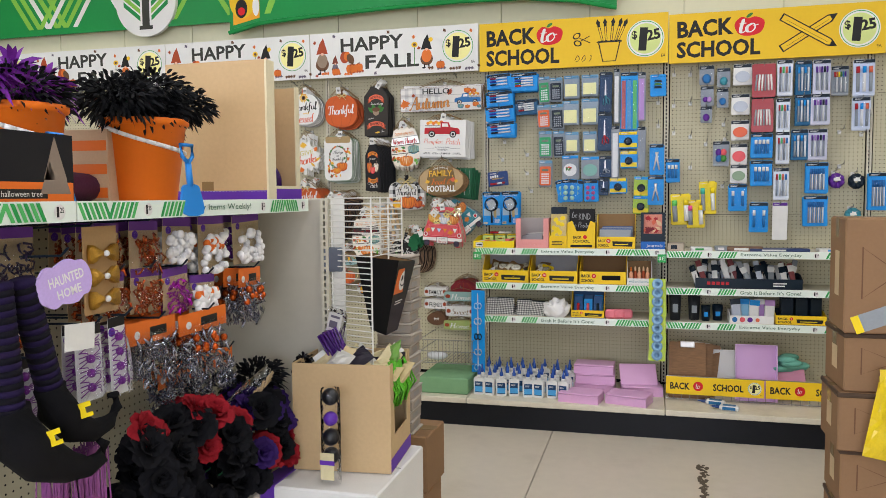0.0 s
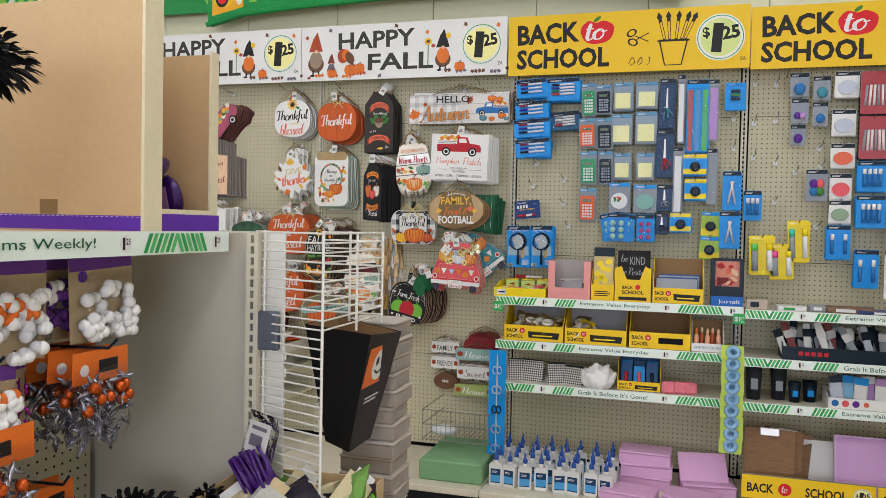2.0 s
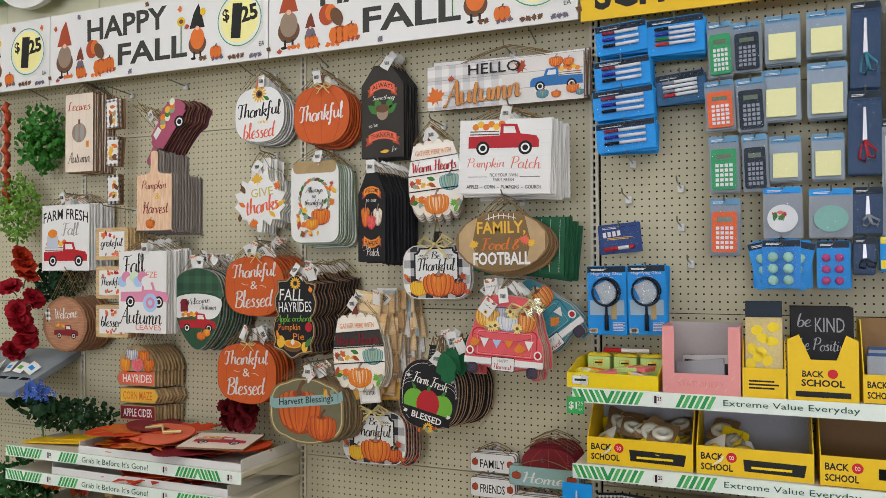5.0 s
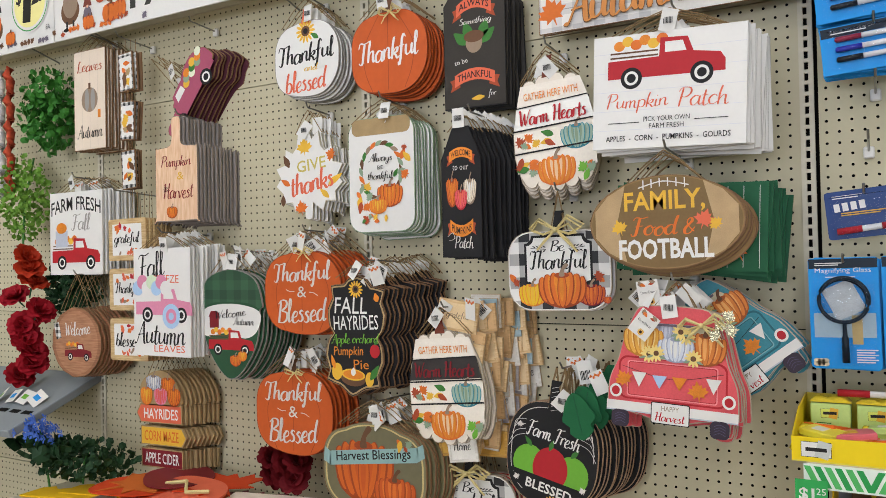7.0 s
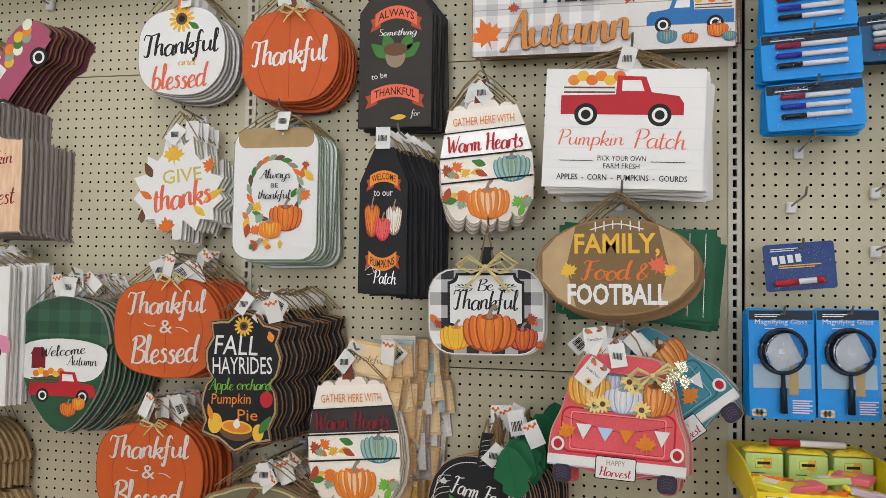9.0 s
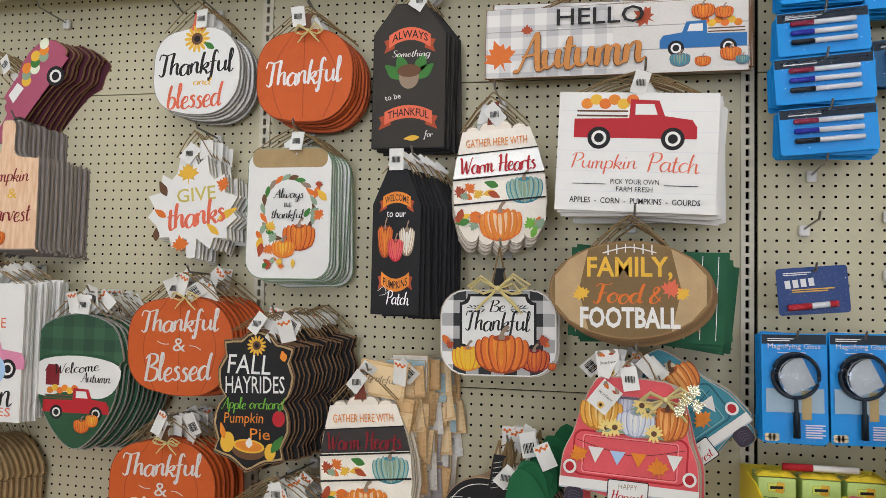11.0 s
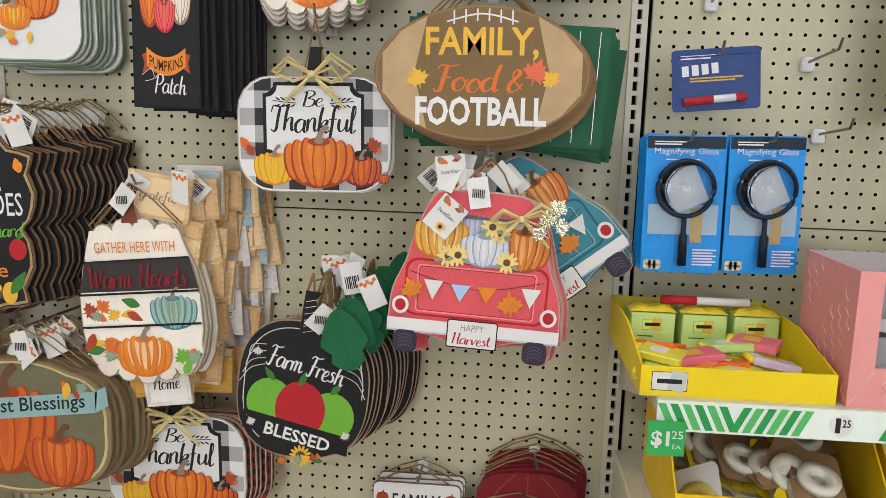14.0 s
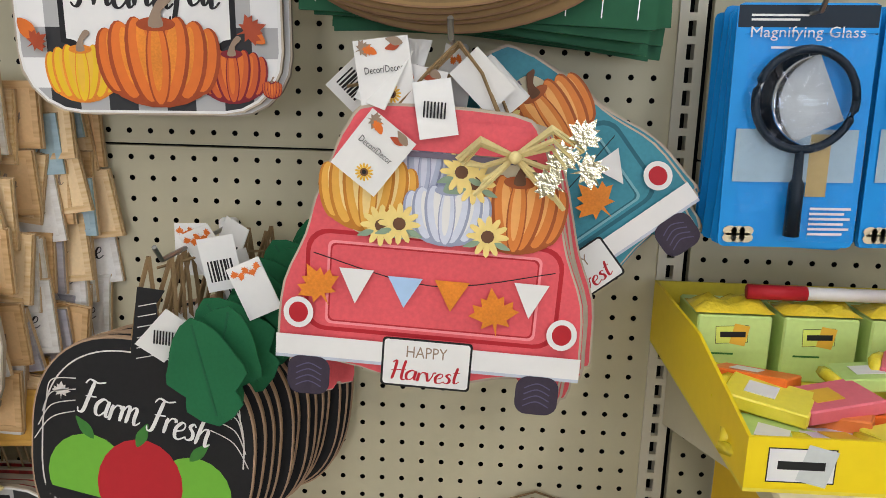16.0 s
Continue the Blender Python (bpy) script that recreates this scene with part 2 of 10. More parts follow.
# flat outlines
def ell(cx, cy, rx, ry, a=0.0, n=22):
    ca, sa = math.cos(radians(a)), math.sin(radians(a))
    return [(cx + rx * math.cos(t) * ca - ry * math.sin(t) * sa, cy + rx * math.cos(t) * sa + ry * math.sin(t) * ca) for t in (2 * math.pi * k / n for k in range(n))]


def rect(x0, z0, x1, z1):
    return [(x0, z0), (x1, z0), (x1, z1), (x0, z1)]


def rrect(x0, z0, x1, z1, r, n=5):
    out = []
    for cx, cz, s in ((x1 - r, z0 + r, -90), (x1 - r, z1 - r, 0), (x0 + r, z1 - r, 90), (x0 + r, z0 + r, 180)):
        out += [(cx + r * math.cos(radians(s + 90 * k / n)), cz + r * math.sin(radians(s + 90 * k / n))) for k in range(n + 1)]
    return out


def turn(poly, a, cx=0.0, cz=0.0, s=1.0):
    ca, sa = math.cos(radians(a)) * s, math.sin(radians(a)) * s
    return [(cx + x * ca - z * sa, cz + x * sa + z * ca) for x, z in poly]


def curve(pts, n=5):
    """A closed smooth outline through points."""
    out, k = [], len(pts)
    for i in range(k):
        p0, p1, p2, p3 = pts[i - 1], pts[i], pts[(i + 1) % k], pts[(i + 2) % k]
        for j in range(n):
            t = j / n
            out.append(tuple(0.5 * (2 * p1[d] + (p2[d] - p0[d]) * t + (2 * p0[d] - 5 * p1[d] + 4 * p2[d] - p3[d]) * t * t + (3 * p1[d] - p0[d] - 3 * p2[d] + p3[d]) * t ** 3) for d in (0, 1)))
    return out


def stroke(pts, w, n=6):
    """An open brush line through points as an outline of width w."""
    k, line = len(pts), []
    for i in range(k - 1):
        p0, p1, p2, p3 = pts[max(i - 1, 0)], pts[i], pts[i + 1], pts[min(i + 2, k - 1)]
        for j in range(n):
            t = j / n
            line.append(tuple(0.5 * (2 * p1[d] + (p2[d] - p0[d]) * t + (2 * p0[d] - 5 * p1[d] + 4 * p2[d] - p3[d]) * t * t + (3 * p1[d] - p0[d] - 3 * p2[d] + p3[d]) * t ** 3) for d in (0, 1)))
    line.append(tuple(pts[-1]))
    a, b = [], []
    for i, p in enumerate(line):
        q, r = line[max(i - 1, 0)], line[min(i + 1, len(line) - 1)]
        dx, dz = r[0] - q[0], r[1] - q[1]
        d = math.hypot(dx, dz) or 1
        a.append((p[0] - dz / d * w / 2, p[1] + dx / d * w / 2))
        b.append((p[0] + dz / d * w / 2, p[1] - dx / d * w / 2))
    return b + a[::-1]


def maple(cx, cz, s, a=0.0):
    base = [(0, -1), (.08, -.45), (.55, -.62), (.45, -.35), (.98, -.05), (.72, .08), (.78, .38), (.42, .25), (.45, .62), (.22, .52), (0, 1.0)]
    return turn(base + [(-x, z) for x, z in base[-2:0:-1]], a, cx, cz, s)


def drop(cx, cz, w, h, a=0.0):
    return turn(curve([(0, -h / 2), (w / 2, -h * .1), (w * .25, h * .3), (0, h / 2), (-w * .25, h * .3), (-w / 2, -h * .1)], 3), a, cx, cz)


TYPE = {}


def glyphs(s, shear=0.0, bold=0.0, spacing=1.0):
    key = (s, shear, bold, spacing)
    if key not in TYPE:
        c = bpy.data.curves.new("type", "FONT")
        c.body, c.size, c.shear, c.offset, c.resolution_u, c.space_character = s, 1.0, shear, bold, 2, spacing
        o = bpy.data.objects.new("type", c)
        me = bpy.data.meshes.new_from_object(o)
        v = [(p.co.x, p.co.y) for p in me.vertices]
        f = [tuple(q.vertices) for q in me.polygons]
        bpy.data.objects.remove(o)
        bpy.data.meshes.remove(me)
        x0, x1 = min(p[0] for p in v), max(p[0] for p in v)
        z0, z1 = min(p[1] for p in v), max(p[1] for p in v)
        TYPE[key] = ([((p[0] - x0) / (x1 - x0) - 0.5, (p[1] - z0) / (z1 - z0) - 0.5) for p in v], f)
    return TYPE[key]


PEN = {}


def pen(letter, advance, *strokes):
    """A brush letter: its advance and its strokes, in x-heights above the baseline."""
    PEN[letter] = (advance, strokes)


pen("a", 1.0, [(.78, .85), (.45, 1), (.12, .62), (.18, .1), (.45, 0), (.72, .4), (.8, .95)], [(.8, .95), (.76, .25), (.88, 0), (1.05, .2)])
pen("b", .95, [(.3, 2), (.16, 1.2), (.14, .1)], [(.14, .6), (.4, 1), (.74, .75), (.68, .2), (.4, 0), (.14, .15)])
pen("c", .8, [(.72, .78), (.5, 1), (.15, .65), (.2, .12), (.5, 0), (.82, .25)])
pen("d", 1.0, [(.78, .85), (.45, 1), (.12, .62), (.18, .1), (.45, 0), (.76, .5)], [(.95, 2), (.8, 1.2), (.76, .2), (.9, 0), (1.05, .2)])
pen("e", .8, [(.1, .4), (.55, .6), (.6, .92), (.38, 1), (.12, .6), (.2, .1), (.48, 0), (.82, .25)])
pen("f", .75, [(.7, 1.7), (.52, 2), (.34, 1.6), (.3, .4), (.22, -.55), (.05, -.7), (.04, -.4)], [(.02, .95), (.62, 1.02)])
pen("g", .95, [(.75, .85), (.45, 1), (.12, .6), (.2, .1), (.5, .05), (.76, .5)], [(.8, .95), (.76, 0), (.6, -.75), (.25, -.75), (.3, -.35), (1, .25)])
pen("h", .95, [(.3, 2), (.18, 1.2), (.14, 0)], [(.14, .4), (.4, .95), (.65, .95), (.66, .4), (.75, 0), (.98, .2)])
pen("i", .5, [(.22, .95), (.18, .25), (.3, 0), (.52, .2)], [(.26, 1.35), (.28, 1.52)])
pen("k", .9, [(.3, 2), (.18, 1.2), (.14, 0)], [(.14, .4), (.45, .9), (.7, .95), (.62, .6), (.2, .48), (.5, .35), (.72, 0), (.95, .2)])
pen("l", .5, [(0, .2), (.34, 1.3), (.36, 1.95), (.2, 1.95), (.16, .9), (.2, .1), (.35, 0), (.55, .25)])
pen("m", 1.35, [(.14, .95), (.14, 0)], [(.14, .5), (.34, .98), (.52, .9), (.52, 0)], [(.52, .5), (.75, .98), (.95, .9), (.95, .3), (1.08, 0), (1.35, .25)])
pen("n", .95, [(.14, .95), (.14, 0)], [(.14, .45), (.4, .98), (.64, .9), (.64, .3), (.75, 0), (.98, .22)])
pen("o", .9, [(.5, 1), (.15, .65), (.2, .1), (.5, 0), (.75, .4), (.65, .9), (.45, 1)], [(.6, .85), (.75, .75), (.95, .85)])
pen("p", .9, [(.16, 1), (.14, .2), (.1, -.8)], [(.14, .6), (.42, 1), (.74, .75), (.68, .15), (.4, 0), (.14, .2)])
pen("r", .7, [(.14, .95), (.14, 0)], [(.14, .5), (.35, .95), (.6, .95), (.68, .8)])
pen("s", .7, [(.55, .85), (.38, 1), (.2, .78), (.45, .5), (.5, .15), (.25, 0), (.05, .15)])
pen("t", .6, [(.3, 1.65), (.22, .6), (.26, .1), (.4, 0), (.62, .22)], [(.02, 1.08), (.56, 1.14)])
pen("u", 1.0, [(.15, .95), (.14, .3), (.3, 0), (.55, .15), (.72, .6)], [(.74, .95), (.72, .25), (.84, 0), (1.02, .2)])
pen("v", .8, [(.1, .9), (.2, .4), (.34, 0), (.55, .5), (.62, .95), (.82, .9)])
pen("w", 1.2, [(.1, .95), (.14, .2), (.3, 0), (.5, .3), (.56, .8)], [(.56, .8), (.58, .2), (.74, 0), (.98, .45), (.95, .95), (1.2, .88)])
pen("y", .95, [(.15, .95), (.15, .4), (.32, .1), (.55, .25), (.74, .7)], [(.76, .95), (.7, -.1), (.5, -.75), (.2, -.65), (.3, -.3), (.95, .25)])
pen("A", 1.35, [(.05, .1), (.2, 0), (.5, .9), (.88, 2)], [(.9, 2), (.98, 1), (1.08, .1), (1.25, 0), (1.4, .2)], [(.3, .75), (1.1, .85)])
pen("B", 1.25, [(.35, 1.95), (.28, 1), (.2, 0)], [(.05, 1.7), (.4, 2.05), (.9, 1.95), (.95, 1.5), (.45, 1.08)], [(.45, 1.08), (1.05, .85), (1, .2), (.5, 0), (.1, .2)])
pen("F", 1.1, [(.1, 1.7), (.3, 2), (.8, 1.9), (1.25, 2.05)], [(.6, 1.9), (.5, .9), (.4, .1), (.15, 0), (.05, .25)], [(.3, 1), (.95, 1.08)])
pen("H", 1.35, [(.1, 1.75), (.35, 2), (.36, 1), (.25, 0)], [(1.05, 2.05), (.98, 1), (.98, .2), (1.15, 0), (1.4, .2)], [(.1, .95), (1.2, 1.1)])
pen("L", 1.0, [(.55, 1.75), (.45, 2), (.3, 1.6), (.25, .3), (.1, .05), (.4, .08), (.7, 0), (1.05, .25)])
pen("P", 1.15, [(.4, 1.95), (.3, 1), (.22, 0)], [(.05, 1.6), (.35, 2.02), (.95, 1.95), (1.05, 1.4), (.7, 1), (.35, 1.05)])
pen("S", 1.0, [(.8, 1.75), (.6, 2.02), (.3, 1.8), (.35, 1.3), (.75, .8), (.75, .2), (.4, 0), (.08, .3)])
pen("T", 1.15, [(.05, 1.5), (.2, 2), (.7, 1.9), (1.35, 2.1)], [(.7, 1.9), (.6, .9), (.55, .2), (.35, 0), (.15, .2)])
pen("W", 1.7, [(.05, 1.8), (.2, 2), (.3, 1.6), (.47, .05), (.85, 1.6)], [(.85, 1.6), (1.02, .05), (1.5, 1.7), (1.7, 2)])
pen("&", 1.0, [(.9, .2), (.4, .9), (.3, 1.4), (.5, 1.7), (.65, 1.35), (.2, .6), (.25, .05), (.6, .1), (.9, .7)])
pen(" ", .55)


def brushed(s, weight):
    """Joined brush lettering as ribbons, broad on the way down and fine on the way up; None where a letter is not known."""
    if any(c not in PEN for c in s):
        return None
    v, f, at, depth = [], [], 0.0, []
    for i, c in enumerate(s):
        advance, strokes = PEN[c]
        lift = (.0, .07, -.04, .05, -.06)[i % 5]
        for k, pts in enumerate(strokes):
            line, n = [], len(pts)
            for j in range(n - 1):
                p0, p1, p2, p3 = pts[max(j - 1, 0)], pts[j], pts[j + 1], pts[min(j + 2, n - 1)]
                for q in range(4):
                    t = q / 4
                    line.append([.5 * (2 * p1[d] + (p2[d] - p0[d]) * t + (2 * p0[d] - 5 * p1[d] + 4 * p2[d] - p3[d]) * t * t + (3 * p1[d] - p0[d] - 3 * p2[d] + p3[d]) * t ** 3) for d in (0, 1)])
            line.append(list(pts[-1]))
            base = len(v)
            for j, p in enumerate(line):
                a, b = line[max(j - 1, 0)], line[min(j + 1, len(line) - 1)]
                dx, dz = b[0] - a[0], b[1] - a[1]
                d = math.hypot(dx, dz) or 1
                w = weight * (.42 + .58 * max(0, -dz / d)) * (.6 if j in (0, len(line) - 1) else 1)
                x, z = at + p[0] + .12 * p[1], p[1] + lift
                v += [(x + dz / d * w / 2, z - dx / d * w / 2), (x - dz / d * w / 2, z + dx / d * w / 2)]
                depth += [(i % 3) * 4e-5 + k * 1.5e-5 + j * 5e-7] * 2
            f += [(base + 2 * j, base + 2 * j + 2, base + 2 * j + 3, base + 2 * j + 1) for j in range(len(line) - 1)]
        at += advance * .9
    x0, x1 = min(p[0] for p in v), max(p[0] for p in v)
    z0, z1 = min(p[1] for p in v), max(p[1] for p in v)
    return [((p[0] - x0) / (x1 - x0) - .5, (p[1] - z0) / (z1 - z0) - .5) for p in v], f, depth


class Art:
    """Printed or painted layers on a face: named parts, each one mesh of thin films stacked towards -y."""

    def __init__(self, step=0.00004, start=0.0002):
        self.d, self.step, self.parts, self.now, self.turn = start, step, {}, "print", 0

    def on(self, name):
        self.now = name
        return self

    def apart(self):
        """What follows is a part of its own."""
        self.turn += 1
        return self

    def _geo(self, mat):
        self.d += self.step
        g, mats, spans = self.parts.setdefault((self.now, self.turn), (Geo(), [], []))
        if mat not in mats:
            mats.append(mat)
        spans.append((len(g.f), mats.index(mat)))
        return g

    def add(self, mat, *polys):
        g = self._geo(mat)
        for p in polys:
            g.flat(p, -self.d)
        return self

    def text(self, mat, s, cx, cz, w, h, shear=0.0, bold=0.0, rot=0.0, bend=0.0):
        """Lettering fitted to a box of w by h; bend lifts the middle (an arch)."""
        if self.now == "lettering":
            self.apart()
        g = self._geo(mat)
        ink = brushed(s, .2 + bold * 6) if shear > .12 else None
        if ink:
            self.d += .00012
            w, h = w * 1.08, h * 1.3
        v, f = ink[:2] if ink else glyphs(s, shear, bold)
        lift = ink[2] if ink else [0] * len(v)
        ca, sa = math.cos(radians(rot)), math.sin(radians(rot))
        pts = [(x * w, z * h + bend * (1 - 4 * x * x)) for x, z in v]
        g.put([(cx + x * ca - z * sa, -self.d - q, cz + x * sa + z * ca) for (x, z), q in zip(pts, lift)], f)
        self.d += .00018 if ink else 0
        return self

    def attach(self, parent, m=None):
        for (name, _), (g, mats, spans) in self.parts.items():
            me = g.mesh(name)
            for mat in mats:
                me.materials.append(mat)
            idx = np.zeros(len(g.f), dtype=np.int32)
            for at, k in spans:
                idx[at:] = k
            me.polygons.foreach_set("material_index", idx)
            part(name, me, None, parent, m=m)


# ---- setting ----
UP = [-3.69, -2.455, -1.222, 0.0, 1.247, 2.495, 3.74]
TOP = 2.42


def structure(name, geo, mat, label=""):
    return tagged(part(name, geo, mat), label or name.replace("_", " "), kind="structure")


floor = structure("floor", G().box(-8, 8, -11, 1.0, -0.25, -0.012), M("6f675a", 0.8), "joint bed under worn sealed concrete slabs")
SLAB = M("cdc1b0", 0.32, 0.10, 3, 0.05, stain=0.22, rnd=0.12)
for x0, x1 in ((-8, -3.1), (-3.1, 0.56), (0.56, 4.2), (4.2, 8)):
    for y0, y1 in ((-11, -7.2), (-7.2, -3.55), (-3.55, 1.0)):
        part("slab", G().box(x0 + .0022, x1 - .0022, y0 + .0022, y1 - .0022, -0.03, 0, bev=0.003), SLAB, floor)
scuff = G()
for i in range(44):
    q = i / 43
    scuff.flat(ell(1.434 - .016 * q + random.gauss(0, .011), -1.10 - .5 * q, random.uniform(.004, .016), random.uniform(.006, .03), random.uniform(-30, 30), 7), i * .00001)
mk = part("scuff", G().put([(x, z, 0.0008 + d) for x, d, z in scuff.v], scuff.f), M("5c5144", 0.7, 0.4, 60), floor, "dark rubber scuff mark")

structure("wall_north", G().box(-8, 8, 0.09, 0.25, 0, CEILING), WALLP, "pale cream shop wall behind the shelving")
for i in range(-9, 9):
    structure("wall_panel", G().box(i * .62 + .115, i * .62 + .732, 0.0, 0.085, TOP + .02, CEILING, bev=.003), WALLP, "pale cream wall panel above the shelving")
structure("wall_south", G().box(-8, -5, -11.2, -11, 0, CEILING).box(5, 8, -11.2, -11, 0, CEILING).box(-5, 5, -11.2, -11, 0, .6).box(-5, 5, -11.2, -11, 2.9, CEILING), WALLP, "plain cream wall with a wide shop window")
win = structure("window_1", G().box(-5, 5, -11.12, -11.08, .6, .66).box(-5, 5, -11.12, -11.08, 2.84, 2.9), M("8a8d90", .4, metal=.6), "wide aluminium shop window")
for k in range(5):
    part("mullion", G().box(-5 + k * 2.49, -4.95 + k * 2.49, -11.12, -11.08, .66, 2.84), M("8a8d90", .4, metal=.6), win)
for k in range(4):
    part("pane", G().box(-4.95 + k * 2.49, -2.51 + k * 2.49, -11.105, -11.095, .66, 2.84), FILM, win).visible_shadow = False
structure("wall_west", G().box(-8.2, -8, -11, .25, 0, CEILING), WALLP, "plain cream wall")
structure("wall_east", G().box(8, 8.2, -11, .25, 0, CEILING), WALLP, "plain cream wall")
structure("ceiling", G().box(-8.2, 8.2, -11.2, .25, CEILING, CEILING + .1), M("e4e2dc", 0.7, 0.04, 6), "white suspended ceiling")
GLOW = glow(5.0)
for sx in STRIP_X:
    for sy in STRIP_Y:
        lt = thing("ceiling_light", pose(sx, sy, CEILING), "white ceiling strip light, switched on", "light", "ceiling strip lights")
        part("housing", G().box(-.19, .19, -1.02, 1.02, -.07, 0, bev=.01), WHITE, lt)
        part("diffuser", G().box(-.16, .16, -.98, .98, -.1, -.072), GLOW, lt)


# perforated back panels
def perforated(w, h, pitch=0.0254, r=0.0034, slide=0.0):
    """A sheet of w by h with round holes on a square grid, as one mesh (origin at its lower left corner)."""
    nx, nz = int(w / pitch), int(h / pitch)
    ox, oz = (w - (nx - 1) * pitch) / 2 + slide, (h - (nz - 1) * pitch) / 2
    p, v, f = pitch / 2, [], []
    ring = [(1, 0), (1, 1), (0, 1), (-1, 1), (-1, 0), (-1, -1), (0, -1), (1, -1)]
    for i in range(nx):
        for j in range(nz):
            cx, cz, n = ox + i * pitch, oz + j * pitch, len(v)
            v += [(cx + a * p, 0, cz + b * p) for a, b in ring]
            v += [(cx + r * math.cos(k * math.pi / 4), 0, cz + r * math.sin(k * math.pi / 4)) for k in range(8)]
            f += [(n + k, n + (k + 1) % 8, n + 8 + (k + 1) % 8, n + 8 + k) for k in range(8)]
    a, b = ox - p, oz - p
    g = Geo()
    g.v, g.f = v, f
    for x0, x1, z0, z1 in ((0, w, 0, b), (0, w, h - b, h), (0, a, b, h - b), (a + nx * pitch, w, b, h - b)):
        g.put([(x0, 0, z0), (x1, 0, z0), (x1, 0, z1), (x0, 0, z1)], [(0, 1, 2, 3)])
    for x0, x1, z0, z1 in ((0, w, 0, 0), (0, w, h, h), (0, 0, 0, h), (w, w, 0, h)):
        g.put([(x0, 0, z0), (x1, 0, z1), (x1, 0.012, z1), (x0, 0.012, z0)], [(0, 1, 2, 3)])
    return g.mesh("peg_panel")


ROWS_Z = ((0.205, 0.745), (0.748, 1.359), (1.362, 2.128), (2.131, TOP))
# near-black sheet behind the panels paints the shade seen through the holes
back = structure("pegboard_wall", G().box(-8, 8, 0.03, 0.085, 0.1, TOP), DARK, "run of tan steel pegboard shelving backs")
for z0, z1 in ROWS_Z:
    left_me, right_me = perforated(1.20, z1 - z0, slide=-0.0102), perforated(1.20, z1 - z0)
    for i in range(6):
        me = left_me if i < 3 else right_me
        wide = UP[i + 1] - UP[i]
        part("peg_panel", me, PEG, back, m=Matrix.Translation((UP[i] + wide / 2 - .60, 0, z0)))


def slotted(h, w=0.03, deep=0.012):
    """An upright strip with a row of slots, origin at its foot."""
    g, n = Geo(), int(h / 0.0254)
    hw, s = w / 2, 0.0043
    for x0, x1 in ((-hw, -s), (s, hw)):
        g.box(x0, x1, -.004, deep, 0, h)
    for i in range(n + 1):
        z = i * 0.0254 - .0045
        if z + 0.009 > 0:
            g.box(-s, s, -.004, .004, max(z, 0), min(z + 0.0085, h))
    return g.mesh("upright")


upm = slotted(TOP - 0.2)
for x in UP:
    part("upright", upm, STEEL, back, m=Matrix.Translation((x, 0, 0.2)))
structure("top_rail", G().box(-8, 8, -.012, .0, TOP - .004, TOP + .022), STEEL, "tan steel top rail of the shelving")

# base deck and kick plate
for i in range(6):
    x0, x1 = UP[i], UP[i + 1]
    dk = thing("base_deck", pose(x0, 0, 0), "cream steel base deck, scratched and dusty", "shelf", "base decks", "structure")
    part("deck", G().box(.002, x1 - x0 - .002, -.68, 0, .15, .185, bev=.004), DECK, dk)
    part("kick_plate", G().box(0, x1 - x0, -.655, -.64, .0, .15), BLACK, dk, "black kick plate")


# ---- banners above the shelving ----
YEL = M("e4ba26", 0.45, 0.05, 10, 0.02)
INK = M("232221", 0.5, 0.15, 30, 0.02)
INKG = M("3a3a34", 0.5, 0.15, 30, 0.02)
REDC = M("d3222a", 0.4, 0.08, 20, 0.02)
LEAFY = M("3f7a35", 0.5, 0.2, 30, 0.05)
ORANGE = M("d9702b", 0.5, 0.12, 25, 0.03)
RUST = M("a8492a", 0.5, 0.12, 25, 0.03)
PALEY = M("efe79a", 0.5, 0.05, 20, 0.02)
BROWN = M("6a4a34", 0.6, 0.15, 25, 0.05)
TAUPE = M("95806c", 0.6, 0.12, 25, 0.05)
GREYB = M("6c6470", 0.6, 0.15, 25, 0.05)
MINT = M("3f9a4b", 0.45, 0.1, 25, 0.02)


def price_disc(a, cx, cz, r, face=PALEY, ring=MINT, side=None):
    """A round price mark: one dollar twenty-five."""
    a.on("price_mark").add(WHITE, ell(cx, cz, r, r, n=32)).add(ring, ell(cx, cz, r * .95, r * .95, n=32)).add(WHITE, ell(cx, cz, r * .91, r * .91, n=32))
    a.add(side or face, ell(cx, cz, r * .82, r * .82, n=32))
    a.text(INK, "1", cx - r * .12, cz - r * .02, r * .42, r * 1.25, bold=.06, rot=-4)
    a.text(INK, "$", cx - r * .58, cz + r * .2, r * .3, r * .5, bold=.03, rot=8)
    a.text(INK, "25", cx + r * .42, cz + r * .2, r * .72, r * .58, bold=.04, rot=8)
    a.text(INK, "EA", cx + r * .95, cz - r * .95, r * .22, r * .16)


def small_pumpkin(a, cx, cz, w, h, col=ORANGE, shade=RUST, stem=BROWN):
    a.apart().add(shade, ell(cx, cz, w * .5, h * .48)).add(col, ell(cx - w * .3, cz, w * .19, h * .42), ell(cx + w * .3, cz, w * .19, h * .42), ell(cx, cz, w * .16, h * .45))
    a.add(stem, [(cx - w * .05, cz + h * .4), (cx + w * .06, cz + h * .4), (cx + w * .12, cz + h * .62), (cx + w * .02, cz + h * .62)])


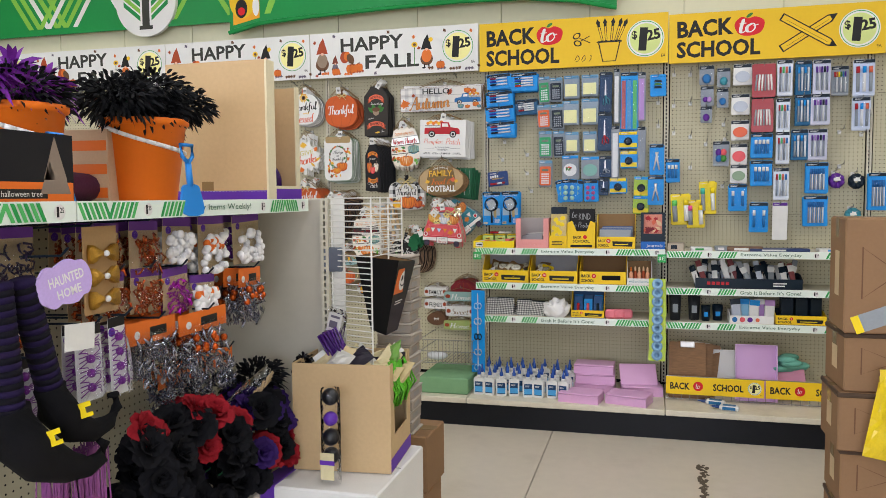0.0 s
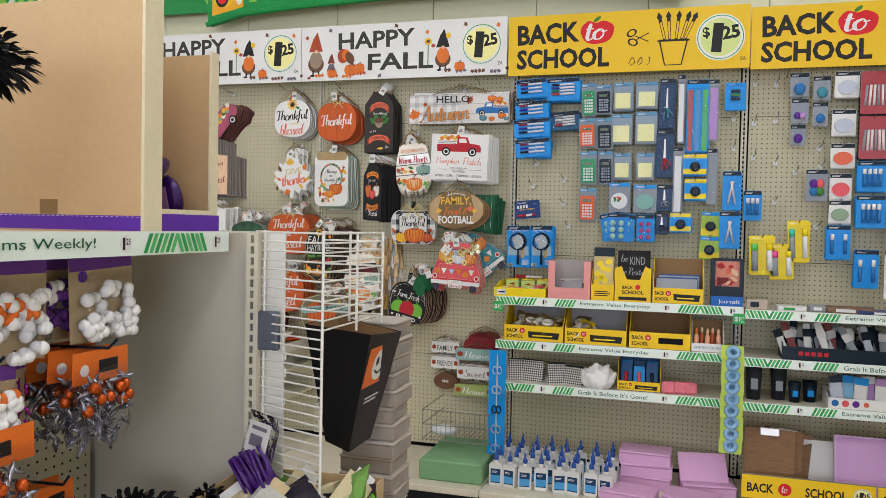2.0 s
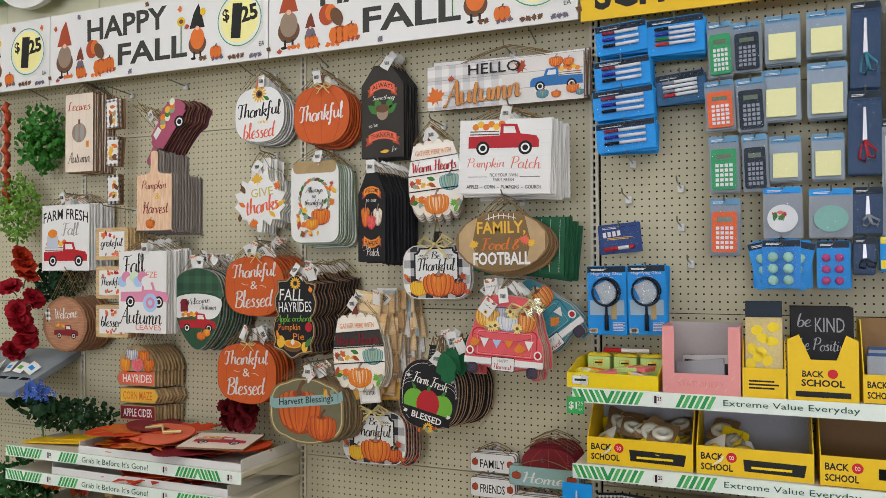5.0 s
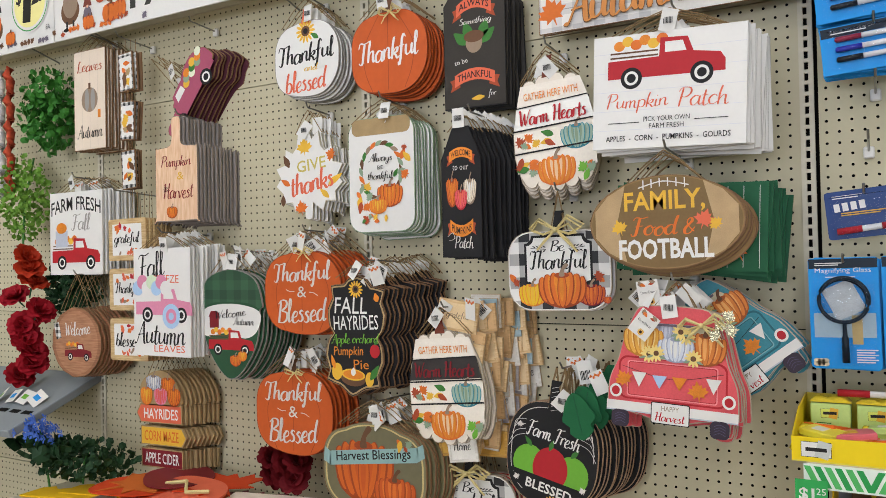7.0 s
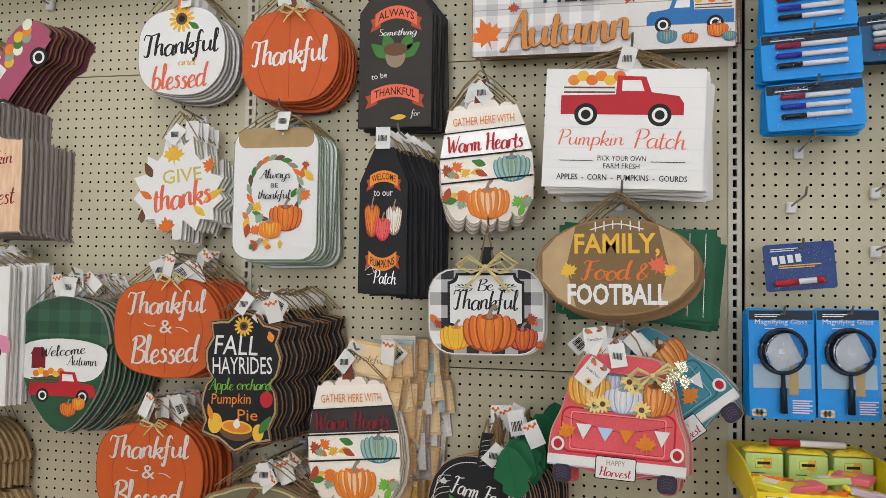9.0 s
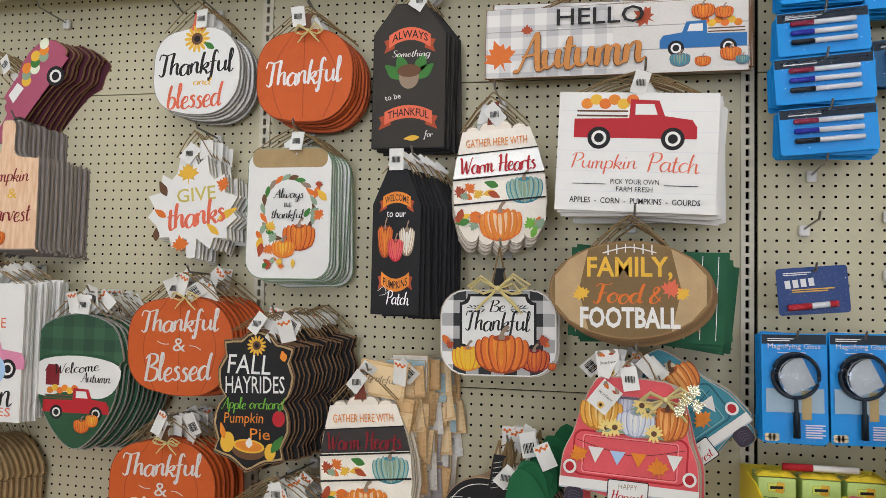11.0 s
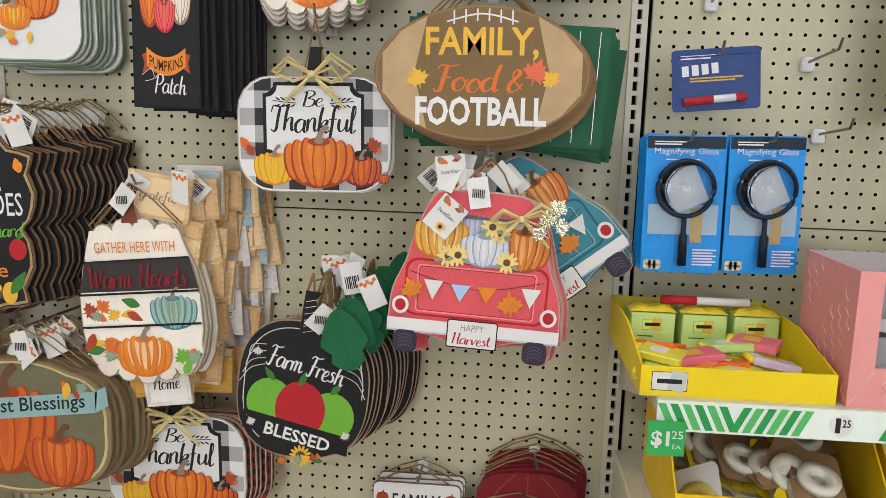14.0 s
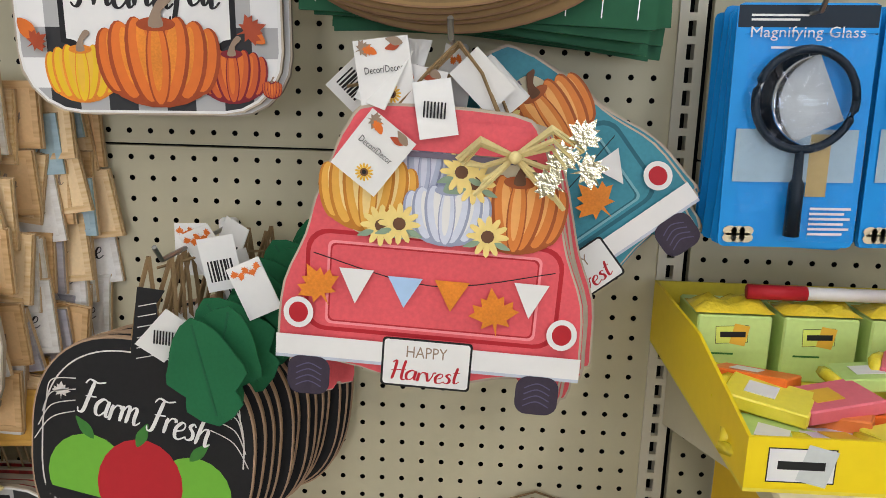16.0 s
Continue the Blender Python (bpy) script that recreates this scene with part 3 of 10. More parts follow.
def gnome(a, cx, cz, h, hat=RUST, coat=TAUPE):
    a.apart().on("gnome_drawing")
    a.add(BROWN, ell(cx, cz + h * .26, h * .2, h * .19))
    a.add(INK, rect(cx - .09 * h, cz - .02 * h, cx - .05 * h, cz + .12 * h), rect(cx + .05 * h, cz - .02 * h, cx + .09 * h, cz + .12 * h), ell(cx - .09 * h, cz, h * .06, h * .025), ell(cx + .09 * h, cz, h * .06, h * .025))
    a.add(coat, ell(cx, cz + h * .36, h * .16, h * .2))
    a.add(hat, [(cx - h * .18, cz + h * .55), (cx + h * .17, cz + h * .55), (cx + h * .09, cz + h * .82), (cx + h * .03, cz + h * 1.0), (cx - h * .08, cz + h * .84)])
    a.add(M("e7b394", .5), ell(cx, cz + h * .55, h * .045, h * .04))


def banner(x0, x1, z0, z1, fall, pencils=False):
    w, h = x1 - x0, z1 - z0
    ob = thing("hanging_banner", pose((x0 + x1) / 2, -.15, (z0 + z1) / 2), "white printed card banner reading Happy Fall, with gnomes and pumpkins" if fall else "yellow printed card banner reading Back to School above the pegboard", "sign", "banners above the shelving")
    part("board", G().box(-w / 2, w / 2, 0, .006, -h / 2, h / 2), WHITE if fall else YEL, ob)
    for sx in (-.35, .35):
        part("clip", G().tube([(sx * w, .006, -h / 2 + .02), (sx * w, .15, -h / 2 - .02)], .003).box(sx * w - .02, sx * w + .02, .006, .01, -h / 2, -h / 2 + .05), WIRE, ob)
    a = Art()
    if fall:
        a.on("lettering").text(INKG, "HAPPY", -.12 * w, .22 * h, .38 * w, .31 * h, bold=.025, rot=1).text(INKG, "FALL", .0 * w, -.19 * h, .32 * w, .30 * h, bold=.025)
        gnome(a, -.425 * w, -.40 * h, h * .8)
        gnome(a, .205 * w, -.38 * h, h * .72, INK, ORANGE)
        gnome(a, -.345 * w, -.42 * h, h * .42, M("7a3a2c"), GREYB)
        a.on("leaf_print")
        for i in range(26):
            a.add((RUST, BROWN, ORANGE, GREYB)[i % 4], maple(-.46 * w + (i * 0.618 % 1) * .3 * w + (.67 * w if i % 2 else 0), -.44 * h + (i * .37 % 1) * .06 * h, h * .045, i * 50))
        for px, pz, k in ((-.47, .3, 0), (-.35, .42, 1), (-.02, .44, 2), (.13, .3, 3), (.31, .4, 2), (.46, .36, 3), (-.25, -.05, 0), (-.1, -.44, 1), (.16, .05, 0)):
            a.add((RUST, GREYB, BROWN, ORANGE)[k], maple(px * w, pz * h, h * .05, pz * 300))
        a.on("pumpkin_drawing")
        small_pumpkin(a, -.34 * w, -.37 * h, .05 * w, .16 * h)
        small_pumpkin(a, -.24 * w, -.32 * h, .075 * w, .22 * h)
        small_pumpkin(a, -.2 * w, -.3 * h, .05 * w, .2 * h)
        small_pumpkin(a, .285 * w, -.33 * h, .05 * w, .17 * h)
        a.add(RUST, ell(-.285 * w, -.06 * h, .028 * w, .13 * h)).add(ORANGE, ell(-.27 * w, -.04 * h, .02 * w, .1 * h)).add(BROWN, ell(-.25 * w, -.1 * h, .02 * w, .12 * h, 30))
        a.on("sunflower_drawing").add(YEL, ell(.135 * w, .13 * h, .018 * w, .06 * h), ell(.23 * w, .22 * h, .012 * w, .05 * h)).add(BROWN, ell(.135 * w, .13 * h, .009 * w, .03 * h)).add(LEAFY, rect(.133 * w, -.3 * h, .137 * w, .07 * h))
        price_disc(a, .385 * w, .04 * h, .36 * h)
    else:
        a.on("lettering").text(INK, "BACK", -.325 * w, .19 * h, .27 * w, .345 * h, bold=.035, rot=1.5).text(INK, "SCHOOL", -.262 * w, -.235 * h, .40 * w, .335 * h, bold=.035)
        a.on("apple_drawing").add(REDC, curve([(-.115 * w, -.02 * h), (-.06 * w, .05 * h), (-.045 * w, .26 * h), (-.085 * w, .36 * h), (-.118 * w, .33 * h), (-.155 * w, .36 * h), (-.185 * w, .22 * h), (-.165 * w, .03 * h)]))
        a.add(LEAFY, ell(-.115 * w, .39 * h, .018 * w, .03 * h, 35)).text(WHITE, "to", -.118 * w, .18 * h, .085 * w, .22 * h, shear=.25, bold=.01)
        a.on("line_drawing")
        if pencils:
            for s, dz in ((32, 0), (-32, 0)):
                p = [(-.15 * w, -.02 * w), (.11 * w, -.02 * w), (.15 * w, 0), (.11 * w, .02 * w), (-.15 * w, .02 * w)]
                a.add(INK, turn(p, s, .16 * w, dz)).add(YEL, turn([(x * .95, z * .72) for x, z in p], s, .16 * w, dz)).add(INK, turn([(.115 * w, -.012 * w), (.142 * w, 0), (.115 * w, .012 * w)], s, .16 * w, dz), turn(rect(-.12 * w, -.0035 * w, .1 * w, -.002 * w), s, .16 * w, dz))
        else:
            cup = [(.165 * w, -.42 * h), (.235 * w, -.42 * h), (.26 * w, .0), (.14 * w, .0)]
            for k, (dx, an) in enumerate(((-.035, 14), (-.015, 4), (.01, -6), (.032, -16), (.045, -24))):
                st = turn([(-.006 * w, 0), (.006 * w, 0), (.007 * w, .34 * h), (.011 * w, .38 * h), (0, .46 * h), (-.011 * w, .38 * h), (-.007 * w, .34 * h)], an, (.2 + dx) * w, 0)
                a.add(INK, st).add(YEL, turn([(x * .55, z * .93 + .012 * h) for x, z in [(-.006 * w, 0), (.006 * w, 0), (.007 * w, .3 * h), (-.007 * w, .3 * h)]], an, (.2 + dx) * w, 0))
            a.add(INK, cup).add(YEL, [(.2 * w + (x - .2 * w) * .88, (z + .21 * h) * .93 - .21 * h) for x, z in cup]).add(INK, rect(.135 * w, -.035 * h, .265 * w, -.01 * h))
            a.add(INK, ell(.03 * w, .13 * h, .022 * w, .06 * h, 30), ell(.035 * w, -.02 * h, .022 * w, .06 * h, -20)).add(YEL, ell(.03 * w, .13 * h, .014 * w, .04 * h, 30), ell(.035 * w, -.02 * h, .014 * w, .04 * h, -20))
            a.add(INK, stroke([(.045 * w, .08 * h), (.1 * w, -.02 * h)], .004 * w), stroke([(.05 * w, .02 * h), (.1 * w, .12 * h)], .004 * w))
            for k in range(3):
                a.add(INK, stroke([((.02 + k * .035) * w, -.37 * h), ((.035 + k * .035) * w, -.27 * h), ((.045 + k * .03) * w, -.35 * h), ((.025 + k * .035) * w, -.4 * h)], .003 * w))
        price_disc(a, .385 * w, .0, .37 * h, face=PALEY, side=M("cfd98a", .5))
    a.attach(ob)


for x0, x1 in ((-4.98, -3.745), (-3.74, -2.515), (-2.51, -1.295), (-1.29, -.022)):
    banner(x0, x1, 2.373, 2.697, True)
banner(-.012, 1.252, 2.362, 2.688, False)
banner(1.257, 2.535, 2.352, 2.668, False, True)
banner(2.54, 3.81, 2.35, 2.665, False)


# green fascia above
def fascia():
    ob = thing("fascia_band", pose(-2.95, -.08, 2.86), "green fascia band with lime and white diagonal leaf stripes", "fascia")
    part("band", G().box(-3.2, 1.0, 0, .05, 0, .72), GREEN, ob)
    part("edge", G().box(-3.2, 1.0, -.02, 0, -.015, .03), GREEN, ob)
    a = Art(start=.0006)
    a.on("stripe_print")
    for k in range(9):
        bx = -3.1 + k * .46
        for s in range(5):
            x = bx + s * .085
            up = [(x, .04), (x + .045, .04), (x + .42, .6), (x + .37, .6)] if k % 2 else [(x + .37, .04), (x + .42, .04), (x + .045, .6), (x, .6)]
            a.add(LIME if (k + s) % 3 else WHITE, up)
    a.attach(ob)
    d = thing("round_sign", pose(-2.7, -.115, 3.045), "round white and green sign with a large dark one", "sign")
    part("disc", G().slab(ell(0, 0, .27, .27, n=40), 0, .03), WHITE, d)
    b = Art()
    b.on("leaf_stripes")
    for s in (-1, 1):
        for k in range(7):
            z = -.05 + k * .055
            b.add(LIME if k % 2 else GREEN, [(s * .05, z - .1), (s * .05, z - .06), (s * .2, z + .06), (s * .2, z + .02)][::s])
    b.on("numeral").add(INKG, rect(-.033, -.2, .033, .22)).add(INKG, rect(-.06, -.215, .06, -.185))
    b.attach(d)


fascia()


def arch():
    ob = thing("arched_fascia", pose(-.5, -.16, 0), "green arched fascia board with a printed picture panel", "fascia")
    low = [(-1.44, 2.745), (-1.2, 2.80), (-.8, 2.822), (-.2, 2.842), (.35, 2.852), (.8, 2.842), (1.15, 2.80), (1.42, 2.735)]
    part("board", G().slab(low + [(1.42, 3.4), (-1.44, 3.4)], 0, .05), GREEN, ob)
    part("rim", G().tube([(x, -.012, z) for x, z in low], .016, 8), GREEN, ob, "rounded green rim")
    a = Art()
    a.on("picture_panel").add(M("e9a52a", .5), [(-1.41, 2.8), (-1.19, 2.845), (-1.19, 3.3), (-1.41, 3.3)])
    a.add(YEL, ell(-1.33, 2.98, .11, .13)).add(INK, ell(-1.34, 2.92, .05, .07)).add(REDC, ell(-1.34, 2.9, .03, .03)).add(WHITE, ell(-1.22, 2.93, .028, .07))
    a.on("stripe_print").add(LIME, [(-1.15, 2.87), (-1.1, 2.87), (-.9, 3.3), (-.98, 3.3)])
    a.add(M("bcd9ea", .5), [(.9, 2.875), (1.3, 2.82), (1.3, 2.9), (.9, 2.95)])
    a.attach(ob)


arch()


# ---- wall shelves ----
STRIPE_W = M("e6efe4", 0.4, 0.04, 20, 0.02)
TAGG = M("38a857", 0.45, 0.08, 20, 0.02)


def price_strip(parent, x0, x1, y, z0, z1, words=()):
    """A printed shelf-edge strip with leaf stripes, price discs and words in the middle."""
    part("price_rail", G().box(x0, x1, y, y + .004, z0, z1), STRIPE_W, parent, "white and green printed price rail")
    a = Art(start=.0004)
    h, zc = z1 - z0, (z0 + z1) / 2
    a.on("leaf_print")
    n = max(1, int((x1 - x0) / .098))
    step = (x1 - x0) / n
    mid = [i for i in range(n) if words and abs(i + .5 - n / 2) < 2]
    for i in range(n):
        cx = x0 + (i + .5) * step
        if i in mid:
            continue
        if i % 3 == 2:
            a.on("price_spot").add(WHITE, ell(cx, zc, h * .36, h * .36)).text(INK, "1", cx - h * .12, zc, h * .16, h * .5, bold=.05).text(INK, "25", cx + h * .14, zc + h * .08, h * .26, h * .26, bold=.02)
            a.on("leaf_print")
            continue
        a.apart()
        for s in range(6):
            q = cx - step / 2 + s * step / 6
            a.add(M("2f9a4e", .4) if (i + s) % 2 else M("58b866", .4), [(q, zc - h * .42), (q + step * .11, zc - h * .42), (q + step * .11 + h * .4, zc + h * .42), (q + h * .4, zc + h * .42)] if i % 2 else [(q + h * .4, zc - h * .42), (q + step * .11 + h * .4, zc - h * .42), (q + step * .11, zc + h * .42), (q, zc + h * .42)])
    if words:
        a.on("lettering").text(M("205a3c", .5), words, (x0 + x1) / 2, zc, step * 3.4, h * .5)
    m = Matrix.Translation((0, y, 0))
    a.attach(parent, m)


def wall_shelf(x0, x1, z, depth, words):
    w = x1 - x0
    ob = thing("wall_shelf", pose(x0, 0, z), "tan steel wall shelf with a green and white price rail", "shelf", "wall shelves")
    part("tray", G().box(.006, w - .006, -depth, -.006, -.022, 0, bev=.003), STEEL, ob)
    for bx in (.012, w - .018):
        part("bracket", G().slab([(-.006, -.02), (-depth * .8, -.025), (-.006, -.11)], 0, .004, Matrix.Rotation(radians(90), 4, "Z") @ Matrix.Translation((0, -bx, 0))), STEEL, ob)
    price_strip(ob, .004, w - .004, -depth - .012, -.042, .003, words)


for (i, zs) in ((3, (1.145, .91, .685)), (4, (1.135, .90, .68))):
    for k, z in enumerate(zs):
        wall_shelf(UP[i], UP[i + 1], z, .372, (("Extreme Value Everyday", "Extreme Value Everyday", "Grab It Before It's Gone!") if i == 3 else ("Extreme Value Everyday", "Grab It Before It's Gone!", "Extreme Value Everyday"))[k])
wall_shelf(UP[5], UP[6], 1.13, .372, "Extreme Value Everyday")
wall_shelf(UP[5], UP[6], .9, .372, "Grab It Before It's Gone!")
wall_shelf(UP[1], UP[2], .765, .40, "Grab It Before It's Gone!")
wall_shelf(UP[1], UP[2], .665, .40, "Grab It Before It's Gone!")


# ---- hanging plaques of the fall display ----
MDF = M("86664a", 0.75, 0.15, 40, 0.15, rnd=0.25)
PALEM = M("b9ab97", 0.7, 0.12, 40, 0.12, rnd=0.2)
GREYM = M("9a9690", 0.7, 0.12, 40, 0.12, rnd=0.2)
OFFW = M("e2e0db", 0.5, 0.04, 20, 0.03)
CHALK = M("201f20", 0.6, 0.2, 30, 0.05)
PUMPK = M("c65a26", 0.45, 0.12, 12, 0.06)
PUMPD = M("9d4520", 0.5, 0.2, 50, 0.05)
SILVER = M("d9d4cf", 0.3, 0.06, 30, 0.02, metal=0.3)
CORAL = M("dd6a4c", 0.5, 0.08, 20, 0.02)
GOLD = M("e3b23c", 0.45, 0.1, 20, 0.02)
TAN = M("a98f66", 0.7, 0.2, 120, 0.3)
CRIM = M("b3262e", 0.5, 0.1, 20, 0.02)
MAROON = M("7c2028", 0.5, 0.1, 20, 0.02)
TEAL = M("3f8795", 0.45, 0.25, 45, 0.02)
SAGE = M("8ba085", 0.5, 0.12, 20, 0.02)
PINK = M("d98aa6", 0.5, 0.1, 20, 0.02)
ROSE = M("a8526a", 0.5, 0.1, 20, 0.02)
WGREY = M("b9bfca", 0.5, 0.15, 30, 0.03)
SKY = M("a9c6e4", 0.5, 0.1, 20, 0.02)
GREENB = M("1e5a3a", 0.55, 0.15, 20, 0.05)
BRIGHT = M("6fae3a", 0.45, 0.1, 20, 0.02)
HOTRED = M("dc5a60", 0.45, 0.22, 45, 0.03)
BLUE = M("2f6ea8", 0.5, 0.1, 20, 0.02)
TYRE = M("3c3440", 0.6, 0.2, 60, 0.1)
FACE = M("e9c39a", 0.6, 0.1, 15, 0.05)
AMBER = M("e0862c", 0.45, 0.28, 90, 0.03)


def pumpkin(a, cx, cz, w, h, cols=(AMBER, ORANGE, PUMPD), stem=TAUPE):
    """A painted pumpkin: rounded lobes from the sides to the middle, each with a dark and a light edge, and a curled stem."""
    lt, md, dk = cols
    a.apart().add(dk, ell(cx, cz - h * .02, w * .5, h * .44))
    for o, rx, rz in ((.39, .115, .33), (.27, .13, .40), (.13, .125, .44)):
        for s in (-1, 1):
            x = cx + s * o * w
            a.add(dk, ell(x, cz, w * rx, h * rz, -s * 9)).add(md, ell(x - s * w * .012, cz + h * .01, w * rx * .84, h * rz * .95, -s * 9)).add(lt, ell(x - s * w * .03, cz + h * .05, w * rx * .42, h * rz * .72, -s * 9))
    a.add(dk, ell(cx, cz - h * .02, w * .1, h * .44)).add(md, ell(cx, cz - h * .01, w * .085, h * .42)).add(lt, ell(cx - w * .01, cz + h * .03, w * .045, h * .33))
    a.add(dk, ell(cx, cz + h * .36, w * .16, h * .07))
    a.add(stem, curve([(cx - w * .06, cz + h * .34), (cx + w * .06, cz + h * .34), (cx + w * .05, cz + h * .48), (cx + w * .15, cz + h * .6), (cx + w * .08, cz + h * .65), (cx - w * .02, cz + h * .5)], 3)).apart()


def sunflower(a, cx, cz, r):
    a.add(GOLD, *[ell(cx + r * .68 * math.cos(k * math.pi / 7), cz + r * .68 * math.sin(k * math.pi / 7), r * .36, r * .13, k * 180 / 7, 8) for k in range(14)])
    a.add(BROWN, ell(cx, cz, r * .45, r * .45, n=14)).add(CHALK, ell(cx, cz, r * .25, r * .25, n=10))


def leaves(a, cx, cz, w, h, n, seed=1, size=.016, cols=None):
    rnd = random.Random(seed)
    cols, was = cols or (ORANGE, RUST, GOLD, SAGE, LEAFY), a.now
    a.on("leaf_print")
    for i in range(n):
        x, z = cx + rnd.uniform(-.5, .5) * w, cz + rnd.uniform(-.5, .5) * h
        s = size * rnd.uniform(.7, 1.2)
        a.apart().add(cols[i % len(cols)], maple(x, z, s, rnd.uniform(0, 360)) if i % 2 else drop(x, z, s, s * 2, rnd.uniform(0, 360)))
    a.apart().on(was)


def truck(a, cx, cz, s, col=CRIM, load=True, flip=1, rot=0.0):
    """A side view of a pick-up, s long, with a load of pumpkins."""
    def p(*pts):
        return turn([(x * s * flip, z * s) for x, z in (pts if flip > 0 else pts[::-1])], rot, cx, cz)

    def e(x, z, rx, rz):
        return turn(ell(x * s * flip, z * s, rx * s, rz * s), rot, cx, cz)
    a.on("truck_print")
    if load:
        for k in range(6):
            a.add((AMBER, GOLD, ORANGE)[k % 3], e(-.4 + k * .075, .17 + (k % 2) * .035, .05, .045))
        a.add(BROWN, p((-.48, .06), (-.06, .06), (-.06, .075), (-.48, .075)), p((-.48, .1), (-.06, .1), (-.06, .115), (-.48, .115)))
    a.add(col, p((-.5, -.12), (.5, -.12), (.5, -.02), (.46, .04), (.24, .07), (.19, .2), (-.04, .21), (-.05, .05), (-.5, .04)))
    a.add(OFFW, p((.0, .08), (.18, .08), (.15, .17), (.0, .17)))
    a.add(CHALK, e(-.29, -.12, .095, .095), e(.31, -.12, .095, .095))
    a.add(OFFW, e(-.29, -.12, .062, .062), e(.31, -.12, .062, .062))
    a.add(CHALK, e(-.29, -.12, .04, .04), e(.31, -.12, .04, .04))


def tag_card(g, x, z, a, y, w=.034, h=.05):
    g.box(-w / 2, w / 2, -.0004, .0004, -h / 2, h / 2, pose(x, y, z, random.uniform(-18, 18), a, random.uniform(-25, 25)))


def raffia_bow(label, m, s):
    """A raffia bow: loops and trailing ends, strand by strand, and a knot."""
    ob = thing("raffia_bow", m, label, "bow", "raffia bows")
    for k in range(7):
        o = random.uniform(-.15, .15)
        sd = -1 if k % 2 else 1
        part("loop", G().tube([(0, -.004, 0), (sd * s * .5, -.012 - .003 * k, s * (.3 + o)), (sd * s * (.85 + o), -.008, s * o), (sd * s * .45, -.004, -s * .15), (0, -.006, 0)], s * .04, 4), RAFFIA, ob)
        part("trailing_end", G().tube([(0, -.006, 0), (sd * s * (.3 + abs(o)), -.01, -s * .35), (sd * s * (.6 + o), -.006, -s * (.6 + o))], s * .035, 4), RAFFIA, ob)
    part("knot", smooth(G().ball((0, -.012, 0), s * .1, 8)), RAFFIA, ob)


def peg_hook(x, z, length=.2, up=.02, plate=True):
    ob = thing("peg_hook", pose(x, 0, z), "bare steel peg hook on the pegboard", "hook", "peg hooks")
    part("wire", G().tube([(0, .012, .004), (0, -.004, 0), (0, -length * .6, up * .4), (0, -length * .93, up * .6), (0, -length, up * .6 + .016)], .0026, 6), WIRE, ob)
    if plate:
        part("plate", G().box(-.011, .011, -.016, -.002, -.016, .010, bev=.003), WHITE, ob, "white plastic hook base")
    return ob


def plaque(label, x, y, z, outline, face, edge, draw, n=8, step=.012, rot=0.0, thick=.006, name="hanging_plaque", twine=.09, spread=(.0, .0), jit=2.0, tags=2, hook=True, anchors=None, group=None, yaw=0.0, border=.0, seed=None, back=None, cord=.0015):
    """A stack of alike plaques on one hook: the foremost carries its print, twine and tags; those behind show rims and edges."""
    rnd = random.Random(int(abs(x * 977 + z * 613)))
    top = max(p[1] for p in outline)
    zz = [p for p in outline if p[1] > top - .03]
    ax = anchors or (min(p[0] for p in zz) * .8 - .02, max(p[0] for p in zz) * .8 + .02)
    grp = group or label.split(" reading ")[-1] + " plaques on one hook"

    def one(front, m):
        ob = thing(name, m, label, "sign", grp)
        part("board", G().slab(outline, 0, thick), edge, ob)
        a = Art()
        cx = sum(p[0] for p in outline) / len(outline)
        cz = sum(p[1] for p in outline) / len(outline)
        a.on("face").add(face if front or back is None else back, [(cx + (p[0] - cx) * (.985 - border), cz + (p[1] - cz) * (.985 - border)) for p in outline])
        if front:
            draw(a)
        a.attach(ob)
        if twine:
            h = rnd.uniform(-.006, .006)
            part("twine", G().tube([(ax[0], .002, top - .012), (ax[0] * .45 + h, .003, top + twine * .55), (h, .004, top + twine)], cord, 4).tube([(ax[1], .002, top - .012), (ax[1] * .45 + h, .003, top + twine * .55), (h, .004, top + twine)], cord, 4), TWINE, ob)
        if tags:
            g = G()
            tx, tz = rnd.uniform(-.02, .03), top + rnd.uniform(-.005, .035)
            tag_card(g, tx, tz, rnd.uniform(-50, 50), -.006 if front else rnd.uniform(-.003, .004))
            tg = part("tag", g, CARD, ob, "small white card price tag")
            b = G()
            if front:
                for i in range(7):
                    b.box(tx - .010 + i * .003, tx - .0085 + i * .003, -.0098, -.0092, tz - .008, tz + .006)
                part("barcode", b, INK, tg)
        return ob
    one(True, pose(x, y, z, 0, rot, yaw))
    if n > 1:
        behind = one(False, pose(x + spread[0], y + step, z + spread[1], 0, rot + rnd.uniform(-jit, jit), yaw))
        for i in range(2, n):
            copy_thing(behind, pose(x + spread[0] * i + rnd.uniform(-.003, .003), y + step * i, z + spread[1] * i + rnd.uniform(-.004, .004), rnd.uniform(-.5, .5), rot + rnd.uniform(-jit, jit), yaw + rnd.uniform(-1, 1)))
    if hook:
        peg_hook(x + spread[0] * n * .5, z + top + twine - .006, max(.12, -y + .03), .012, plate=True)


def bumpy(w, h, k=5, amp=.045, flat=.0):
    """A pumpkin outline: wide oval with scallops above and below."""
    out = []
    for i in range(64):
        t = 2 * math.pi * i / 64
        s = abs(math.sin(k * t / 1.0 / 2 + (math.pi / 2 if k % 2 else 0)))
        e = 0.78
        c, q = math.cos(t), math.sin(t)
        x = math.copysign(abs(c) ** e, c)
        z = math.copysign(abs(q) ** e, q)
        r = 1 - amp * (1 - s) * (abs(q) ** 2)
        out.append((x * w / 2 * (1 - .02 * (1 - s)), z * h / 2 * r))
    return out


